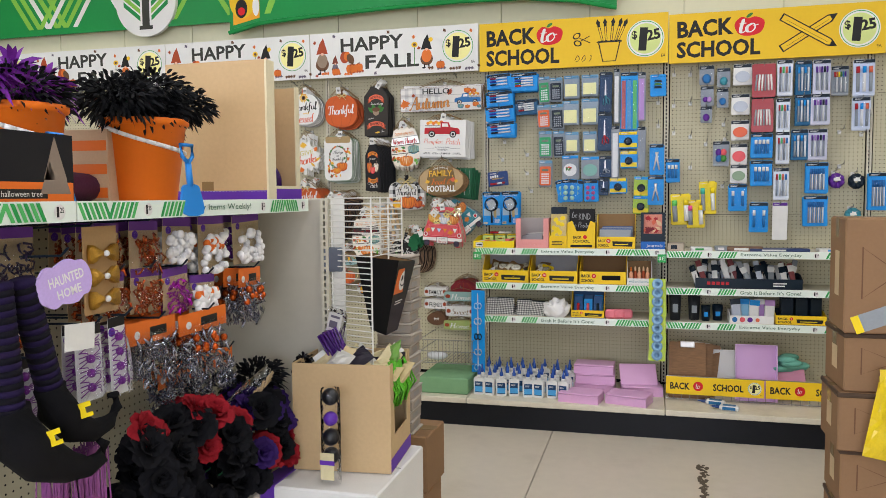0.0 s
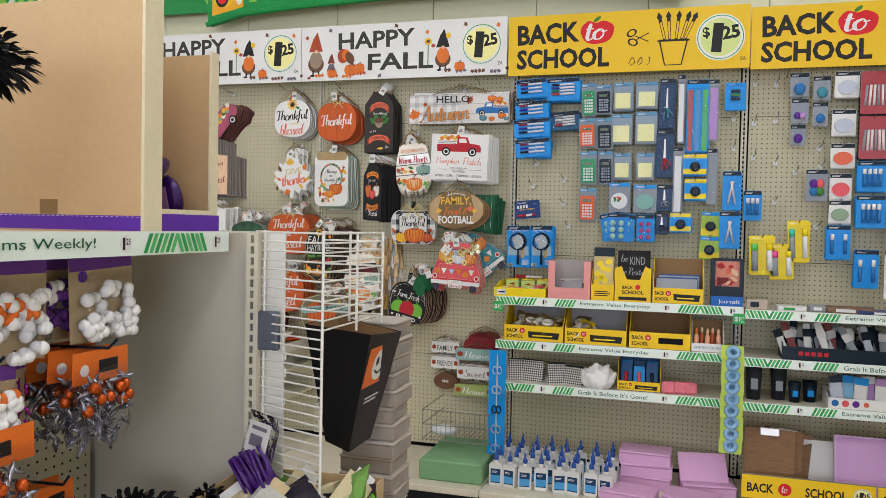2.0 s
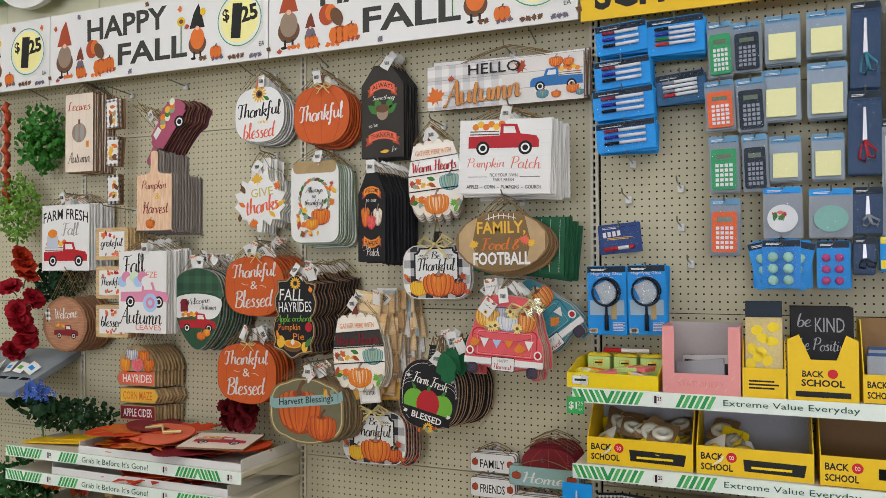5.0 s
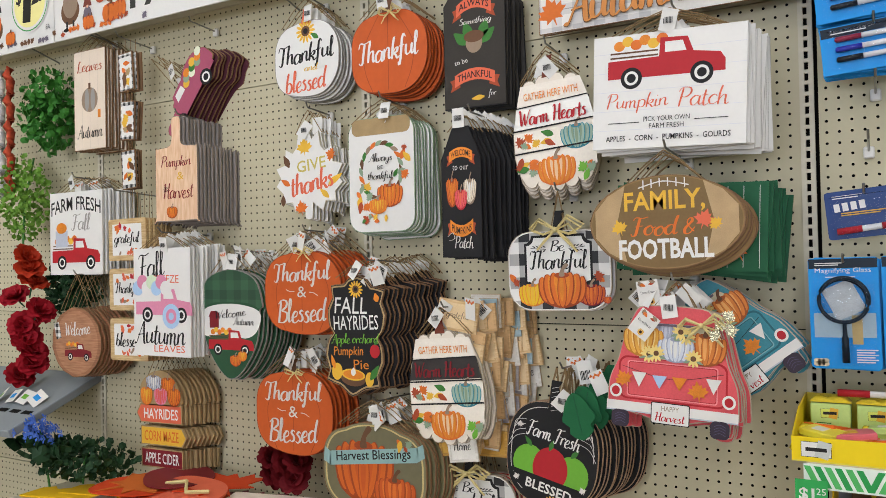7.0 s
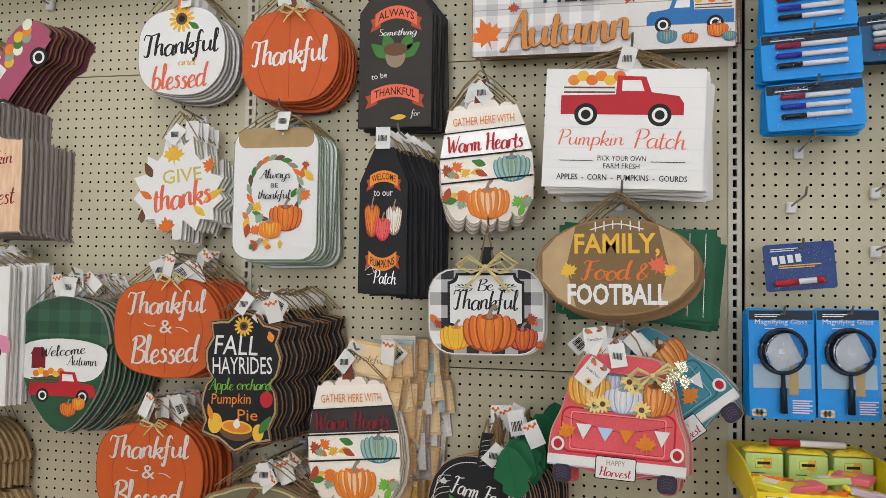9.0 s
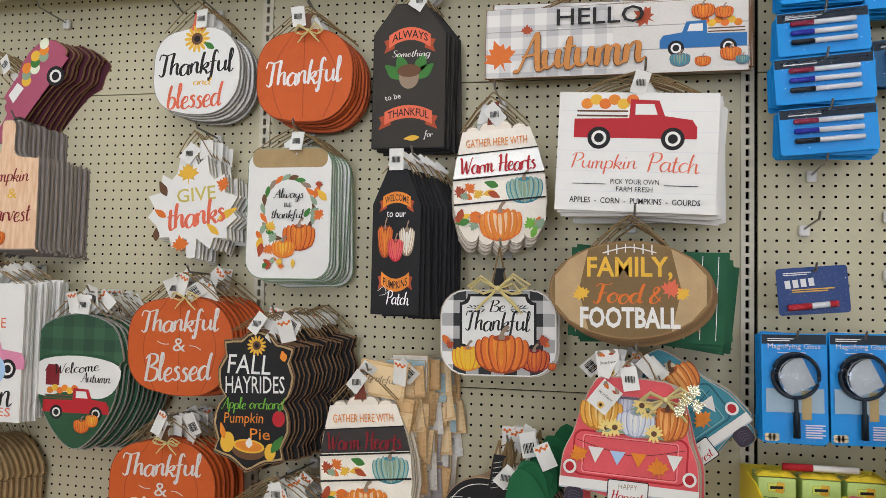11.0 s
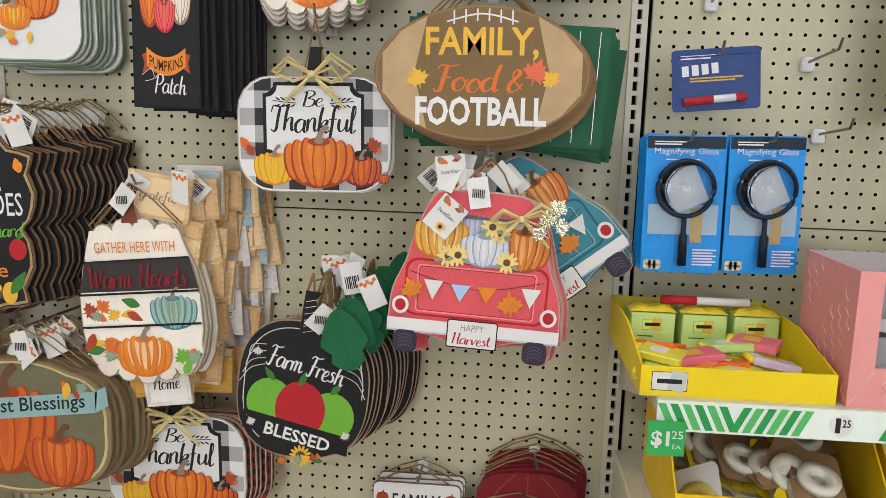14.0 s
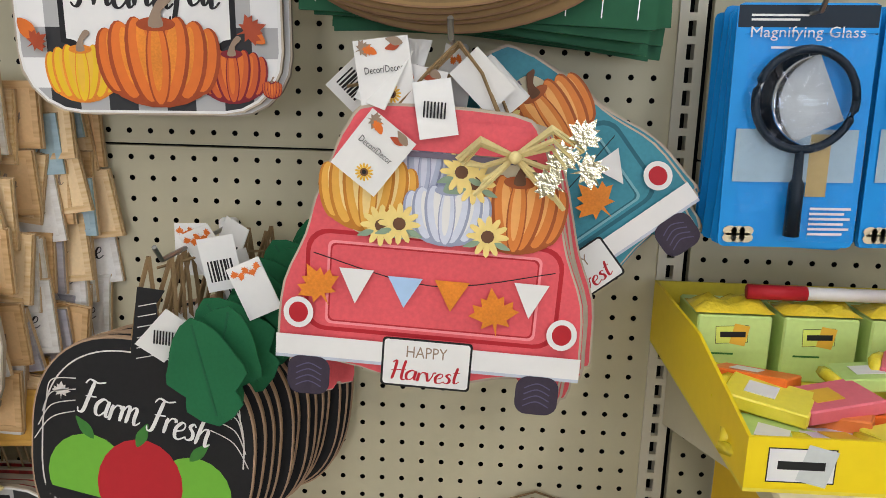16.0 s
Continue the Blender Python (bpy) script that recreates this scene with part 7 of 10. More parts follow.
def bts_print(ob, w, h, words=True, strip=True):
    """Small Back to School print on a tray's yellow front."""
    a = Art()
    a.on("lettering").text(INK, "BACK", w * .14, h * .66, w * .2, h * .24, bold=.03).text(INK, "SCHOOL", w * .18, h * .3, w * .28, h * .24, bold=.03)
    a.on("apple_print").add(REDC, ell(w * .31, h * .66, h * .17, h * .17)).text(WHITE, "to", w * .31, h * .66, h * .16, h * .16)
    if strip:
        a.on("name_strip").add(INK, [(w * .42, h * .24), (w * .92, h * .2), (w * .94, h * .6), (w * .41, h * .64)])
        bars(a.on("small_print"), w * .68, h * .42, w * .4, h * .16, 1, YELP)
    a.attach(ob)


SH1, SH2, SH3 = 1.145, .91, .685
def pillow_wrap(w, d, seed):
    """A crumpled sheet of wrapping lying over the top of a block, seventy millimetres up."""
    rnd, g, q = random.Random(seed), G(), 7
    v = [(-.002 + w * i / q, d * j / q, .0715 + (rnd.uniform(.001, .013) if 0 < i < q and 0 < j < q else .001)) for j in range(q + 1) for i in range(q + 1)]
    return g.put(v, [(j * (q + 1) + i, j * (q + 1) + i + 1, (j + 1) * (q + 1) + i + 1, (j + 1) * (q + 1) + i) for j in range(q) for i in range(q)])


tray = open_tray("note_tray", "low yellow card tray of sticky note blocks", "tray", -.018, .262, -.357, -.012, SH1, .046, .075, YELP, M("e6d24a", .5))
a = Art()
a.on("logo_plate").add(INK, turn(rect(-.026, -.0145, .026, .0145), 0, .042, .0235)).add(OFFW, turn(rect(-.025, -.0135, .025, .0135), 0, .042, .0235)).add(M("c9ccc8", .5), turn(rect(-.012, -.0155, .012, .0155), -14, .054, .0235)).add(INK, rect(.024, .02, .06, .027))
a.attach(tray)
for k in range(3):
    nb = thing("note_block", pose(.0 + k * .088, -.136, SH1 + .003), "lime green wrapped block of sticky notes", "notepad", "sticky note blocks")
    part("block", G().box(0, .076, 0, .076, 0, .07, bev=.002), M("c3dc86", .4), nb)
    b = Art()
    b.on("label_print").add(INK, turn(rect(-.0165, -.0095, .0165, .0095), 4, .036, .05)).add(M("d8e26a", .4), turn(rect(-.016, -.009, .016, .009), 4, .036, .05)).add(GOLD, turn(rect(-.007, -.011, .009, .011), -10, .043, .05)).add(INK, turn(rect(-.013, -.003, .013, .003), 2, .037, .05))
    bars(b.on("small_print"), .028, .03, .032, .004, 1, LEAFY)
    b.attach(nb)
    part("wrapper", smooth(pillow_wrap(.08, .05, k)), M("ecd03a", .22, .2, 40, .4), nb, "loose yellow wrapper on top")
pad_r = random.Random(14)
for k in range(13):
    c, word = ((M("e8722c", .4), "orange"), (M("d3c6dc", .35), "lilac"), (M("efe04a", .3), "yellow"), (M("e9864a", .4), "orange"), (M("b9d57c", .4), "lime"), (M("e0707c", .4), "pink"))[k % 6]
    nb = thing("flag_pad", pose(.03 + (k % 4) * .055 + pad_r.uniform(-.008, .008), -.308 + (k // 5) * .048, SH1 + .006 + .012 * (k // 5) + .006 * (k % 3), pad_r.uniform(-14, 6), pad_r.uniform(-10, 10), pad_r.uniform(-38, 38)), word + " wrapped sticky pad lying loose in a tray", "notepad", "loose flag pads")
    part("pad", G().box(-.036, .036, -.026, .026, 0, .013, bev=.0015), c, nb)
    part("label", G().box(-.02, .006, -.012, .012, .0132, .0138), GOLD if k % 2 else OFFW, nb)
    part("wrapper", smooth(G().tube([(-.038, -.024, .006), (-.042, 0, .01), (-.038, .024, .005)], .006, 6)), M("f0dc3c", .22, .15, 40, .4), nb, "yellow wrapper end")
mkp = thing("marker_pack", pose(.062, -.12, SH1 + .087), "red and white marker laid across sticky notes", "marker")
part("barrel", smooth(G().tube([(0, 0, .008), (.14, .0, .008)], .007, 10)), WHITE, mkp)
part("cap", smooth(G().tube([(-.01, 0, .008), (.05, .0, .008)], .0078, 10)), CRIM, mkp)

PBOX = M("e59a96", 0.5, 0.06, 15, 0.03)
pk = thing("stationery_box", pose(.275, -.36, SH1), "open pink card display box of stationery sets", "box")
part("front", G().slab([(0, 0), (.22, 0), (.22, .2), (.186, .2), (.186, .06), (.034, .06), (.034, .2), (0, .2)], 0, .003), PBOX, pk)
for sx in (0, .217):
    part("side", G().box(sx, sx + .003, .003, .2, 0, .2), PBOX, pk)
part("back", G().box(.003, .217, .197, .2, 0, .2), M("a9a39f", .6, .08), pk, "grey card back")
part("base", G().box(.003, .217, .003, .197, 0, .004), PBOX, pk)
a = Art()
a.on("lettering").text(M("d98a86", .5), "STATIONERY", .11, .03, .13, .016)
a.on("vein_print").add(M("eebcb6", .5), *[stroke([(.003 + (k * .37 % 1) * .2, .005 + (k * .61 % 1) * .045), (.012 + (k * .37 % 1) * .2, .018 + (k * .61 % 1) * .045)], .001) for k in range(9)])
a.attach(pk)
sv = G()
for k in range(26):
    y, z = .01 + (k * .37 % 1) * .17, .01 + (k * .61 % 1) * .17
    sv.tube([(-.0004, y, z), (-.0004, y + .012, z + .008), (-.0004, y + .008, z + .02)], .0007, 4)
part("vein_print", sv, M("f0c6c0", .5), pk, "pale vein print on the side")
for k in range(5):
    st = thing("stationery_set", pose(.312 + k * .006, -.32 + k * .022, SH1 + .006, -20 - k * 6, (-8, 5, -3, 9, 0)[k], (k - 2) * 5), "grey wrapped stationery set slumped in a pink box", "stationery", "stationery sets")
    part("sleeve", G().box(0, .145, 0, .006, 0, .085 + k * .012, bev=.002), (M("8f8d90", .35, .1), M("3c3a40", .4), M("c2bfba", .35), M("77757a", .35), M("b3b0b0", .35))[k], st)

yb = open_tray("decal_box", "yellow card stand of clear-bagged yellow wall decals", "box", .50, .615, -.36, -.25, SH1, .085, .16, BTSY)
a = Art()
bars(a.on("small_print"), .057, .04, .08, .03, 3, INK)
a.attach(yb)
for k in range(3):
    db = thing("decal_bag", pose(.508, -.34 + k * .03, SH1 + .005, -6), "clear hanging bag of yellow and silver wall decals", "decals", "decal bags")
    part("sheet", G().box(0, .1, 0, .002, 0, .25), M("c9b26a", .35, .4, 30), db)
    part("header", G().box(0, .1, -.002, 0, .225, .27), JD, db, "black header card")
    a = Art(start=.002)
    a.on("flower_print").add(YELP, *[ell(.015 + (i * .41 % 1) * .07, .09 + (i * .27 % 1) * .12, .014, .017, i * 40, 10) for i in range(9)])
    a.attach(db)

kb = thing("folder_box", pose(.62, -.36, SH1), "yellow notched card box of black folders", "box")
part("front", G().slab([(0, 0), (.18, 0), (.18, .17), (.15, .185), (.125, .115), (.06, .115), (.03, .185), (0, .17)], 0, .003), BTSY, kb)
part("side", G().box(0, .003, .003, .15, 0, .17), BTSY, kb)
part("side", G().box(.177, .18, .003, .15, 0, .17), BTSY, kb)
part("back", G().box(.003, .177, .147, .15, 0, .17), BTSY, kb)
a = Art()
a.on("lettering").text(INK, "BACK", .065, .075, .055, .018, bold=.03).text(INK, "SCHOOL", .09, .05, .11, .02, bold=.03)
a.on("apple_print").add(REDC, ell(.115, .077, .013, .013))
a.on("name_strip").add(INK, rect(.02, .01, .16, .026))
a.attach(kb)
for k in range(5):
    fd = thing("folder", pose(.63, -.345 + k * .025, SH1 + .002, -3 - k, 0, (k % 3 - 1) * 2), "black folder lettered Be Kind, Be Positive", "folder", "black folders")
    part("cover", G().box(0, .16, 0, .004, 0, .26), CHALK, fd)
    if k == 0:
        a = Art()
        a.on("lettering").text(M("97979a", .5), "be", .035, .222, .035, .03, shear=.2).text(M("97979a", .5), "KIND", .1, .21, .075, .04).text(M("97979a", .5), "be Positive", .085, .155, .12, .03, shear=.2)
        a.attach(fd)
bb = open_tray("stationery_tray", "brown card tray with a yellow front, half full of notebooks", "tray", .81, 1.055, -.36, -.19, SH1, .08, .225, BTSY, KRAFT_SHADED)
bts_print(bb, .245, .08)
for k in range(4):
    nbk = thing("notebook", pose(.825 + k * .005, -.335 + k * .03, SH1 + .004, -14, 0, (k % 2) * 2 - 1), "grey and blue wrapped notebook in a tray", "notebook", "notebooks in a tray")
    part("cover", G().box(0, .2, 0, .012, 0, .125 + k * .006), (M("9aa0a6", .4), M("39598f", .4))[k % 2], nbk)
jb = thing("journal_box", pose(1.09, -.36, SH1), "black card display box with a blue foot reading Journals", "box")
part("body", G().box(0, .15, .0, .003, .05, .1).box(0, .018, 0, .003, .1, .225).box(.132, .15, 0, .003, .1, .225).box(0, .15, 0, .003, .225, .235).box(0, .003, .003, .12, 0, .235).box(.147, .15, .003, .12, 0, .235).box(.003, .147, .117, .12, 0, .235), JD, jb)
part("foot_band", G().box(0, .15, -.003, .003, 0, .05), M("1c62b4", .4), jb, "blue printed foot band")
a = Art(start=.0035)
a.on("lettering").text(WHITE, "Journals", .085, .022, .1, .026)
a.attach(jb)
jn = thing("journal", pose(1.1, -.335, SH1 + .005, -6), "coral patterned journal standing in a black box", "journal")
part("cover", G().box(0, .125, 0, .02, 0, .22), M("d88a76", .5, .35, 14), jn)
a = Art()
leaves(a.on("flower_print"), .062, .15, .09, .1, 12, 5, .022, (CORAL, CRIM, FACE, MAROON))
a.attach(jn)

# second shelf: trays of tape
for x0, x1, full in ((.045, .36, 22), (.37, .685, 5), (.70, 1.0, 0)):
    w = x1 - x0
    tb = open_tray("tape_tray", "yellow fronted card tray, " + ("heaped with carded tape" if full > 5 else "nearly empty of carded tape" if full else "almost empty, with notebooks lying flat"), "tray", x0, x1, -.36, -.1, SH2, .085, .19, BTSY, M("a9a9ae", .6) if full else KRAFT_SHADED, group="tape trays")
    bts_print(tb, w, .085, strip=full > 0)
    if not full:
        a = Art()
        a.on("cut_out").add(DARK, rect(w * .48, .03, w * .88, .06))
        a.attach(tb)
    for k in range(full):
        ct = thing("tape_card", pose(x0 + .045 + (k * .618 % 1) * (w - .09) * (1 if full > 5 else .4), -.315 + (k * .37 % 1) * .18, SH2 + .06 + .02 * (k % 3), -50 - k * 7 % 30, k * 47 % 60 - 30, k * 29 % 50 - 25), "carded roll of tape tossed in a tray", "tape", "tossed tape cards")
        part("card", G().slab(rrect(-.04, -.055, .04, .055, .01, 2), 0, .001), (WHITE, YELP, KRAFT_SHADED)[k % 3], ct)
        part("roll", smooth(G().lathe([(.014, 0), (.014, .012), (.032, .012), (.032, .0)], 18, pose(0, -.001, -.012, 90))), (M("cdb45a", .25), M("a8a08e", .25), M("d8d4c2", .25))[k % 3], ct)
sz = open_tray("sanitizer_tray", "white card tray of small orange hand spray bottles", "tray", 1.005, 1.16, -.36, -.22, SH2, .045, .15, OFFW, KRAFT_SHADED)
a = Art()
a.on("lettering").text(TEAL, "HAND SANITIZER SPRAY", .078, .024, .13, .013)
a.attach(sz)
for k in range(5):
    bt = thing("spray_bottle", pose(1.03 + k * .026, -.32 + (k % 2) * .05, SH2 + .003), "small orange hand spray bottle", "bottle", "spray bottles")
    part("body", smooth(G().lathe([(.001, 0), (.011, 0), (.012, .004), (.012, .07), (.007, .08), (.006, .085)], 12)), (M("e7a27c", .3), M("c9592c", .3))[k % 2], bt)
    part("cap", smooth(G().lathe([(.007, .085), (.007, .1), (.004, .112), (.001, .113)], 10)), ORANGE if k == 0 else FACE, bt)


# third shelf: zip pouches, cloth, box of glue, sponge
def pouch(x, y, z, w, h, rz, rx=0):
    ob = thing("zip_pouch", pose(x, y, z, rx, 0, rz), "black and white patterned zip pouch", "pouch", "zip pouches")
    g = G()
    g.put([(-w / 2, -.035, 0), (w / 2, -.035, 0), (w / 2, .035, 0), (-w / 2, .035, 0), (-w * .46, -.02, h * .55), (w * .46, -.02, h * .55), (w * .46, .02, h * .55), (-w * .46, .02, h * .55), (-w * .42, -.004, h), (w * .42, -.004, h), (w * .42, .004, h), (-w * .42, .004, h)], [(0, 3, 2, 1)] + [(a + k, a + (k + 1) % 4, a + 4 + (k + 1) % 4, a + 4 + k) for a in (0, 4) for k in range(4)] + [(8, 9, 10, 11)])
    part("body", g, checks("dedcd6", "1c1c1e", .006), ob)
    part("zip", G().box(-w * .4, w * .4, -.006, .006, h, h + .005), JD, ob)


for x, w, h, rz in ((.10, .1, .11, 20), (.19, .14, .11, -12), (.32, .12, .1, 25), (.41, .13, .09, -20)):
    pouch(x, -.27, SH3, w, h, rz)
cl = G()
bm0 = bmesh.new()
bmesh.ops.create_icosphere(bm0, subdivisions=4, radius=1)
for v in bm0.verts:
    n = noise.noise(v.co * 2.1) * .5 + noise.noise(v.co * 5) * .22
    v.co = Vector((v.co.x * .085 * (1 + n * .5), v.co.y * .07 * (1 + n * .5), max(-.0, (v.co.z + .7) * .07 * (1 + n * .6))))
bm0.verts.index_update()
cl.put([v.co[:] for v in bm0.verts], [[v.index for v in f.verts] for f in bm0.faces])
bm0.free()
solid("crumpled_cloth", smooth(cl), M("e4e2df", .7, .06, 20, .1), "crumpled white cloth lying on the shelf", "cloth", m=pose(.545, -.33, SH3))
gb = open_tray("glue_tray", "yellow and blue card tray of carded glue", "tray", .645, .86, -.345, -.2, SH3, .05, .18, BTSY, M("24507e", .5))
bts_print(gb, .215, .05)
for k in range(6):
    cg = thing("glue_card", pose(.66 + (k % 3) * .065, -.32 + (k // 3) * .06, SH3 + .004, -12, 0, k * 13 % 9 - 4), "blue carded glue standing in a tray", "glue", "glue cards")
    part("card", G().box(0, .055, 0, .003, 0, .14 - .02 * (k == 1)), (M("1e4f80", .4), JB)[k % 2], cg)
    part("tube", smooth(G().tube([(.027, -.009, .03), (.027, -.009, .09)], .009, 8)), (CRIM, HOTRED, JD)[k % 3], cg)
for k in range(3):
    solid("sponge", G().box(-.034, .034, -.03, .03, 0, .06, bev=.012), M("e8808c", .8, .15, 120, .5), "pink block sponge on the shelf", "sponge", "pink sponges", m=pose(.9 + k * .052, -.33 + k * .012, SH3, 0, 0, k * 9))

# strip of scissors and strip of tape hung at the shelf ends
ss = thing("scissor_strip", pose(.025, -.402, .86), "blue clip strip of carded scissors hung from a shelf end", "clip strip")
part("strip", G().box(-.012, .012, 0, .002, -.56, .0), CLEAR, ss)
for k in range(5):
    c = part("card", G().box(-.046, .046, -.012 - .004 * (k % 2), -.009 - .004 * (k % 2), -.105 * k - .14, -.105 * k), JB, ss)
    for s in (-1, 1):
        part("grip", smooth(G().tube([(s * .012 + .012 * math.cos(t * math.pi / 5), -.022, -.105 * k - .105 + .02 * math.sin(t * math.pi / 5)) for t in range(11)], .004, 6)), (SKY, WGREY, JD, WGREY, SKY)[k], c)
    part("blade", G().slab([(-.004, -.105 * k - .085), (.004, -.105 * k - .085), (.001, -.105 * k - .02), (-.003, -.105 * k - .02)], -.02, -.017), SILVER, c)
ts = thing("tape_strip", pose(1.197, -.43, .965), "clip strip of lime green carded tape rolls", "clip strip")
part("strip", G().box(-.012, .012, 0, .002, -.53, .15), CLEAR, ts)
for k in range(9):
    c = part("card", G().slab(rrect(-.052, -.042, .052, .03, .008, 2), 0, .001, pose(random.uniform(-.004, .004), -.012, -.03 - k * .057, -12, random.uniform(-3, 3), 0)), M("b7cc4a", .4), ts)
    part("roll", smooth(G().lathe([(.014, 0), (.014, .016), (.034, .016), (.034, 0)], 18, pose(0, -.014, -.035 - k * .057, 78))), M("7fa8c8", .25), c)
for x, z in ((.009, 1.105), (1.215, 1.1)):
    fl = thing("price_flag", pose(x + .008, -.394, z), "small green price flag reading $1.25", "price tag", "price flags")
    part("card", G().box(-.027, .027, 0, .001, -.036, .016), TAGG, fl)
    a = Art()
    a.on("lettering").text(WHITE, "$1", -.008, -.012, .026, .026, bold=.03).text(WHITE, "25", .016, -.004, .016, .012).text(WHITE, "EA", .016, -.022, .012, .007)
    a.attach(fl)
    part("strip", G().box(-.026, -.002, 0.001, .002, -.2, -.036), CLEAR, fl)


# base deck: glue bottles, pink boxes, foam, basket
def glue_bottle():
    ob = thing("glue_bottle", pose(.06, -.55, .185), "white school glue bottle with a blue nozzle cap", "bottle", "glue bottles")
    o = rrect(-.034, 0, .034, .115, .012, 3)
    part("body", G().slab(o, -.016, .016), WHITE, ob)
    part("shoulder", smooth(G().lathe([(.02, .113), (.011, .125), (.011, .133)], 12)), WHITE, ob)
    part("nozzle", smooth(G().lathe([(.0125, .133), (.0125, .148), (.006, .16), (.004, .185), (.001, .187)], 10)), M("1d4fa6", .35), ob, "blue nozzle cap")
    a = Art(start=.0164)
    a.on("label_print").add(M("1b3f66", .4), rect(-.026, .015, .026, .088)).add(M("4fa0d6", .4), rect(-.026, .02, .026, .055))
    bars(a.on("small_print"), -.005, .074, .03, .012, 2)
    a.attach(ob)
    return ob


gl = glue_bottle()
k = 0
for j in range(5):
    for i in range(8):
        if (i, j) == (0, 0) or (i == 5 and j == 3):
            continue
        copy_thing(gl, pose(.058 + i * .08 + (j % 2) * .012 + random.uniform(-.008, .008), -.55 + j * .085 + random.uniform(-.012, .012), .185, 0, 0, random.uniform(-16, 16)))
PNK = M("dba8cf", 0.35, 0.06, 15, 0.02)


def pink_box(x, y, z, rz=0, ry=0, lid=True):
    ob = thing("pencil_box", pose(x, y, z, 0, ry, rz), "pink plastic pencil box" + (" with its lid shut" if lid else ", empty and open"), "box", "pink pencil boxes")
    part("tub", G().box(-.128, .128, -.085, -.082, 0, .05).box(-.128, .128, .082, .085, 0, .05).box(-.128, -.125, -.082, .082, 0, .05).box(.125, .128, -.082, .082, 0, .05).box(-.125, .125, -.082, .082, 0, .003), PNK, ob)
    if lid:
        part("lid", G().box(-.131, .131, -.088, .088, .051, .062, bev=.005), PNK, ob)


for x, y, z, rz, ry in ((.80, -.27, .185, -3, 0), (.80, -.27, .248, 2, 0), (.795, -.27, .311, -2, 0), (.73, -.56, .185, -9, 0), (1.03, -.55, .185, -15, 0), (1.1, -.3, .185, 8, 0)):
    pink_box(x, y, z, rz, ry)
solid("box_cover", G().box(-.12, .12, 0, .006, 0, .16, bev=.003), PNK, "loose pink plastic lid leaning askew", "lid", m=pose(1.09, -.33, .25, -42, 0, 10))
solid("foam_block", G().box(-.345, -.005, -.6, -.12, 0, .108, bev=.008), M("7fa87c", 0.85, 0.10, 60, 0.4), "green floral foam block on the base deck", "foam", m=pose(0, 0, .185))
bk = thing("wire_basket", pose(-.375, -.46, .36), "grey wire shelf basket with a few loose items", "basket")
for x in [i * .0265 for i in range(15)]:
    part("upright_wire", G().tube([(x, 0, .16), (x, 0, 0), (x, .42, 0)], .0018, 5), WIRE, bk)
for z in (0, .08, .16):
    part("rail", G().tube([(0, .42, z), (0, 0, z), (.372, 0, z), (.372, .42, z)], .0028, 6), WIRE, bk)
solid("plastic_wrap", smooth(G().ball((0, 0, .03), .06, 14, (1.3, .8, .5))), M("d9dadd", .25, .2, 30, .6), "crumpled clear plastic wrap in the basket", "wrap", m=pose(-.28, -.36, .362))
solid("plastic_post", G().box(-.02, .02, -.02, .02, 0, .42, bev=.004), M("3a3230", .5), "dark display post standing on the deck", "post", m=pose(-.06, -.09, .185))

# second bay: trays and loose goods
zt = open_tray("pen_tray", "long black card tray heaped with bagged pens", "tray", 1.43, 2.06, -.36, -.17, .90, .065, .09, JD)
a = Art()
a.on("logo_block").add(CRIM, *[rect(.07 + k * .028, .024, .07 + k * .028 + .02, .044) for k in range(5)])
bars(a.on("small_print"), .5, .034, .08, .03, 2)
a.attach(zt)
for k in range(34):
    c = (WHITE, GREYP, JD, M("8a4a4a", .4), WGREY, WHITE)[k % 6]
    bg = thing("pen_bag", pose(1.45 + k * .0175, -.33 + (k * .37 % 1) * .13, .905, -18 - k * 11 % 20, (k * 37 % 50) - 25, k * 23 % 40 - 20), "clear bag of pens stuck upright in a black tray", "pens", "bagged pens")
    part("pen_bundle", G().box(-.017, .017, 0, .01, 0, .15 + (k % 4) * .015, bev=.003), c, bg)
    part("header", G().box(-.02, .02, -.002, .0, .11, .15), WHITE if k % 2 else JD, bg)
for k, (x0, x1, z1, c) in enumerate(((1.27, 1.35, .18, M("2a2c30", .4)), (1.39, 1.47, .16, M("2a2c30", .4)), (1.47, 1.53, .1, JD), (1.54, 1.61, .1, JD))):
    r = (x1 - x0) / 2
    cp = thing("pencil_cup", pose((x0 + x1) / 2, -.27 + .04 * (k % 2), .68), "dark plastic pencil cup on the shelf", "cup", "pencil cups")
    part("body", smooth(G().lathe([(.001, 0), (r * .8, 0), (r, z1), (r * .93, z1), (r * .74, .006), (.001, .006)], 20, cap=False)), c, cp)
    part("sticker", G().box(-r * .4, r * .4, -r * .93 - .004, -r * .93 - .002, z1 * .3, z1 * .6), JB if k > 1 else GREYP, cp)
et = open_tray("eraser_tray", "white card tray of bagged novelty erasers", "tray", 1.64, 1.90, -.35, -.18, .68, .05, .07, OFFW)
a = Art()
a.on("icon_print").add(BLUE, ell(.03, .025, .016, .016)).add(HOTRED, ell(.075, .025, .016, .016)).add(PURP, ell(.12, .025, .016, .016)).add(CORAL, ell(.165, .025, .012, .012))
a.attach(et)
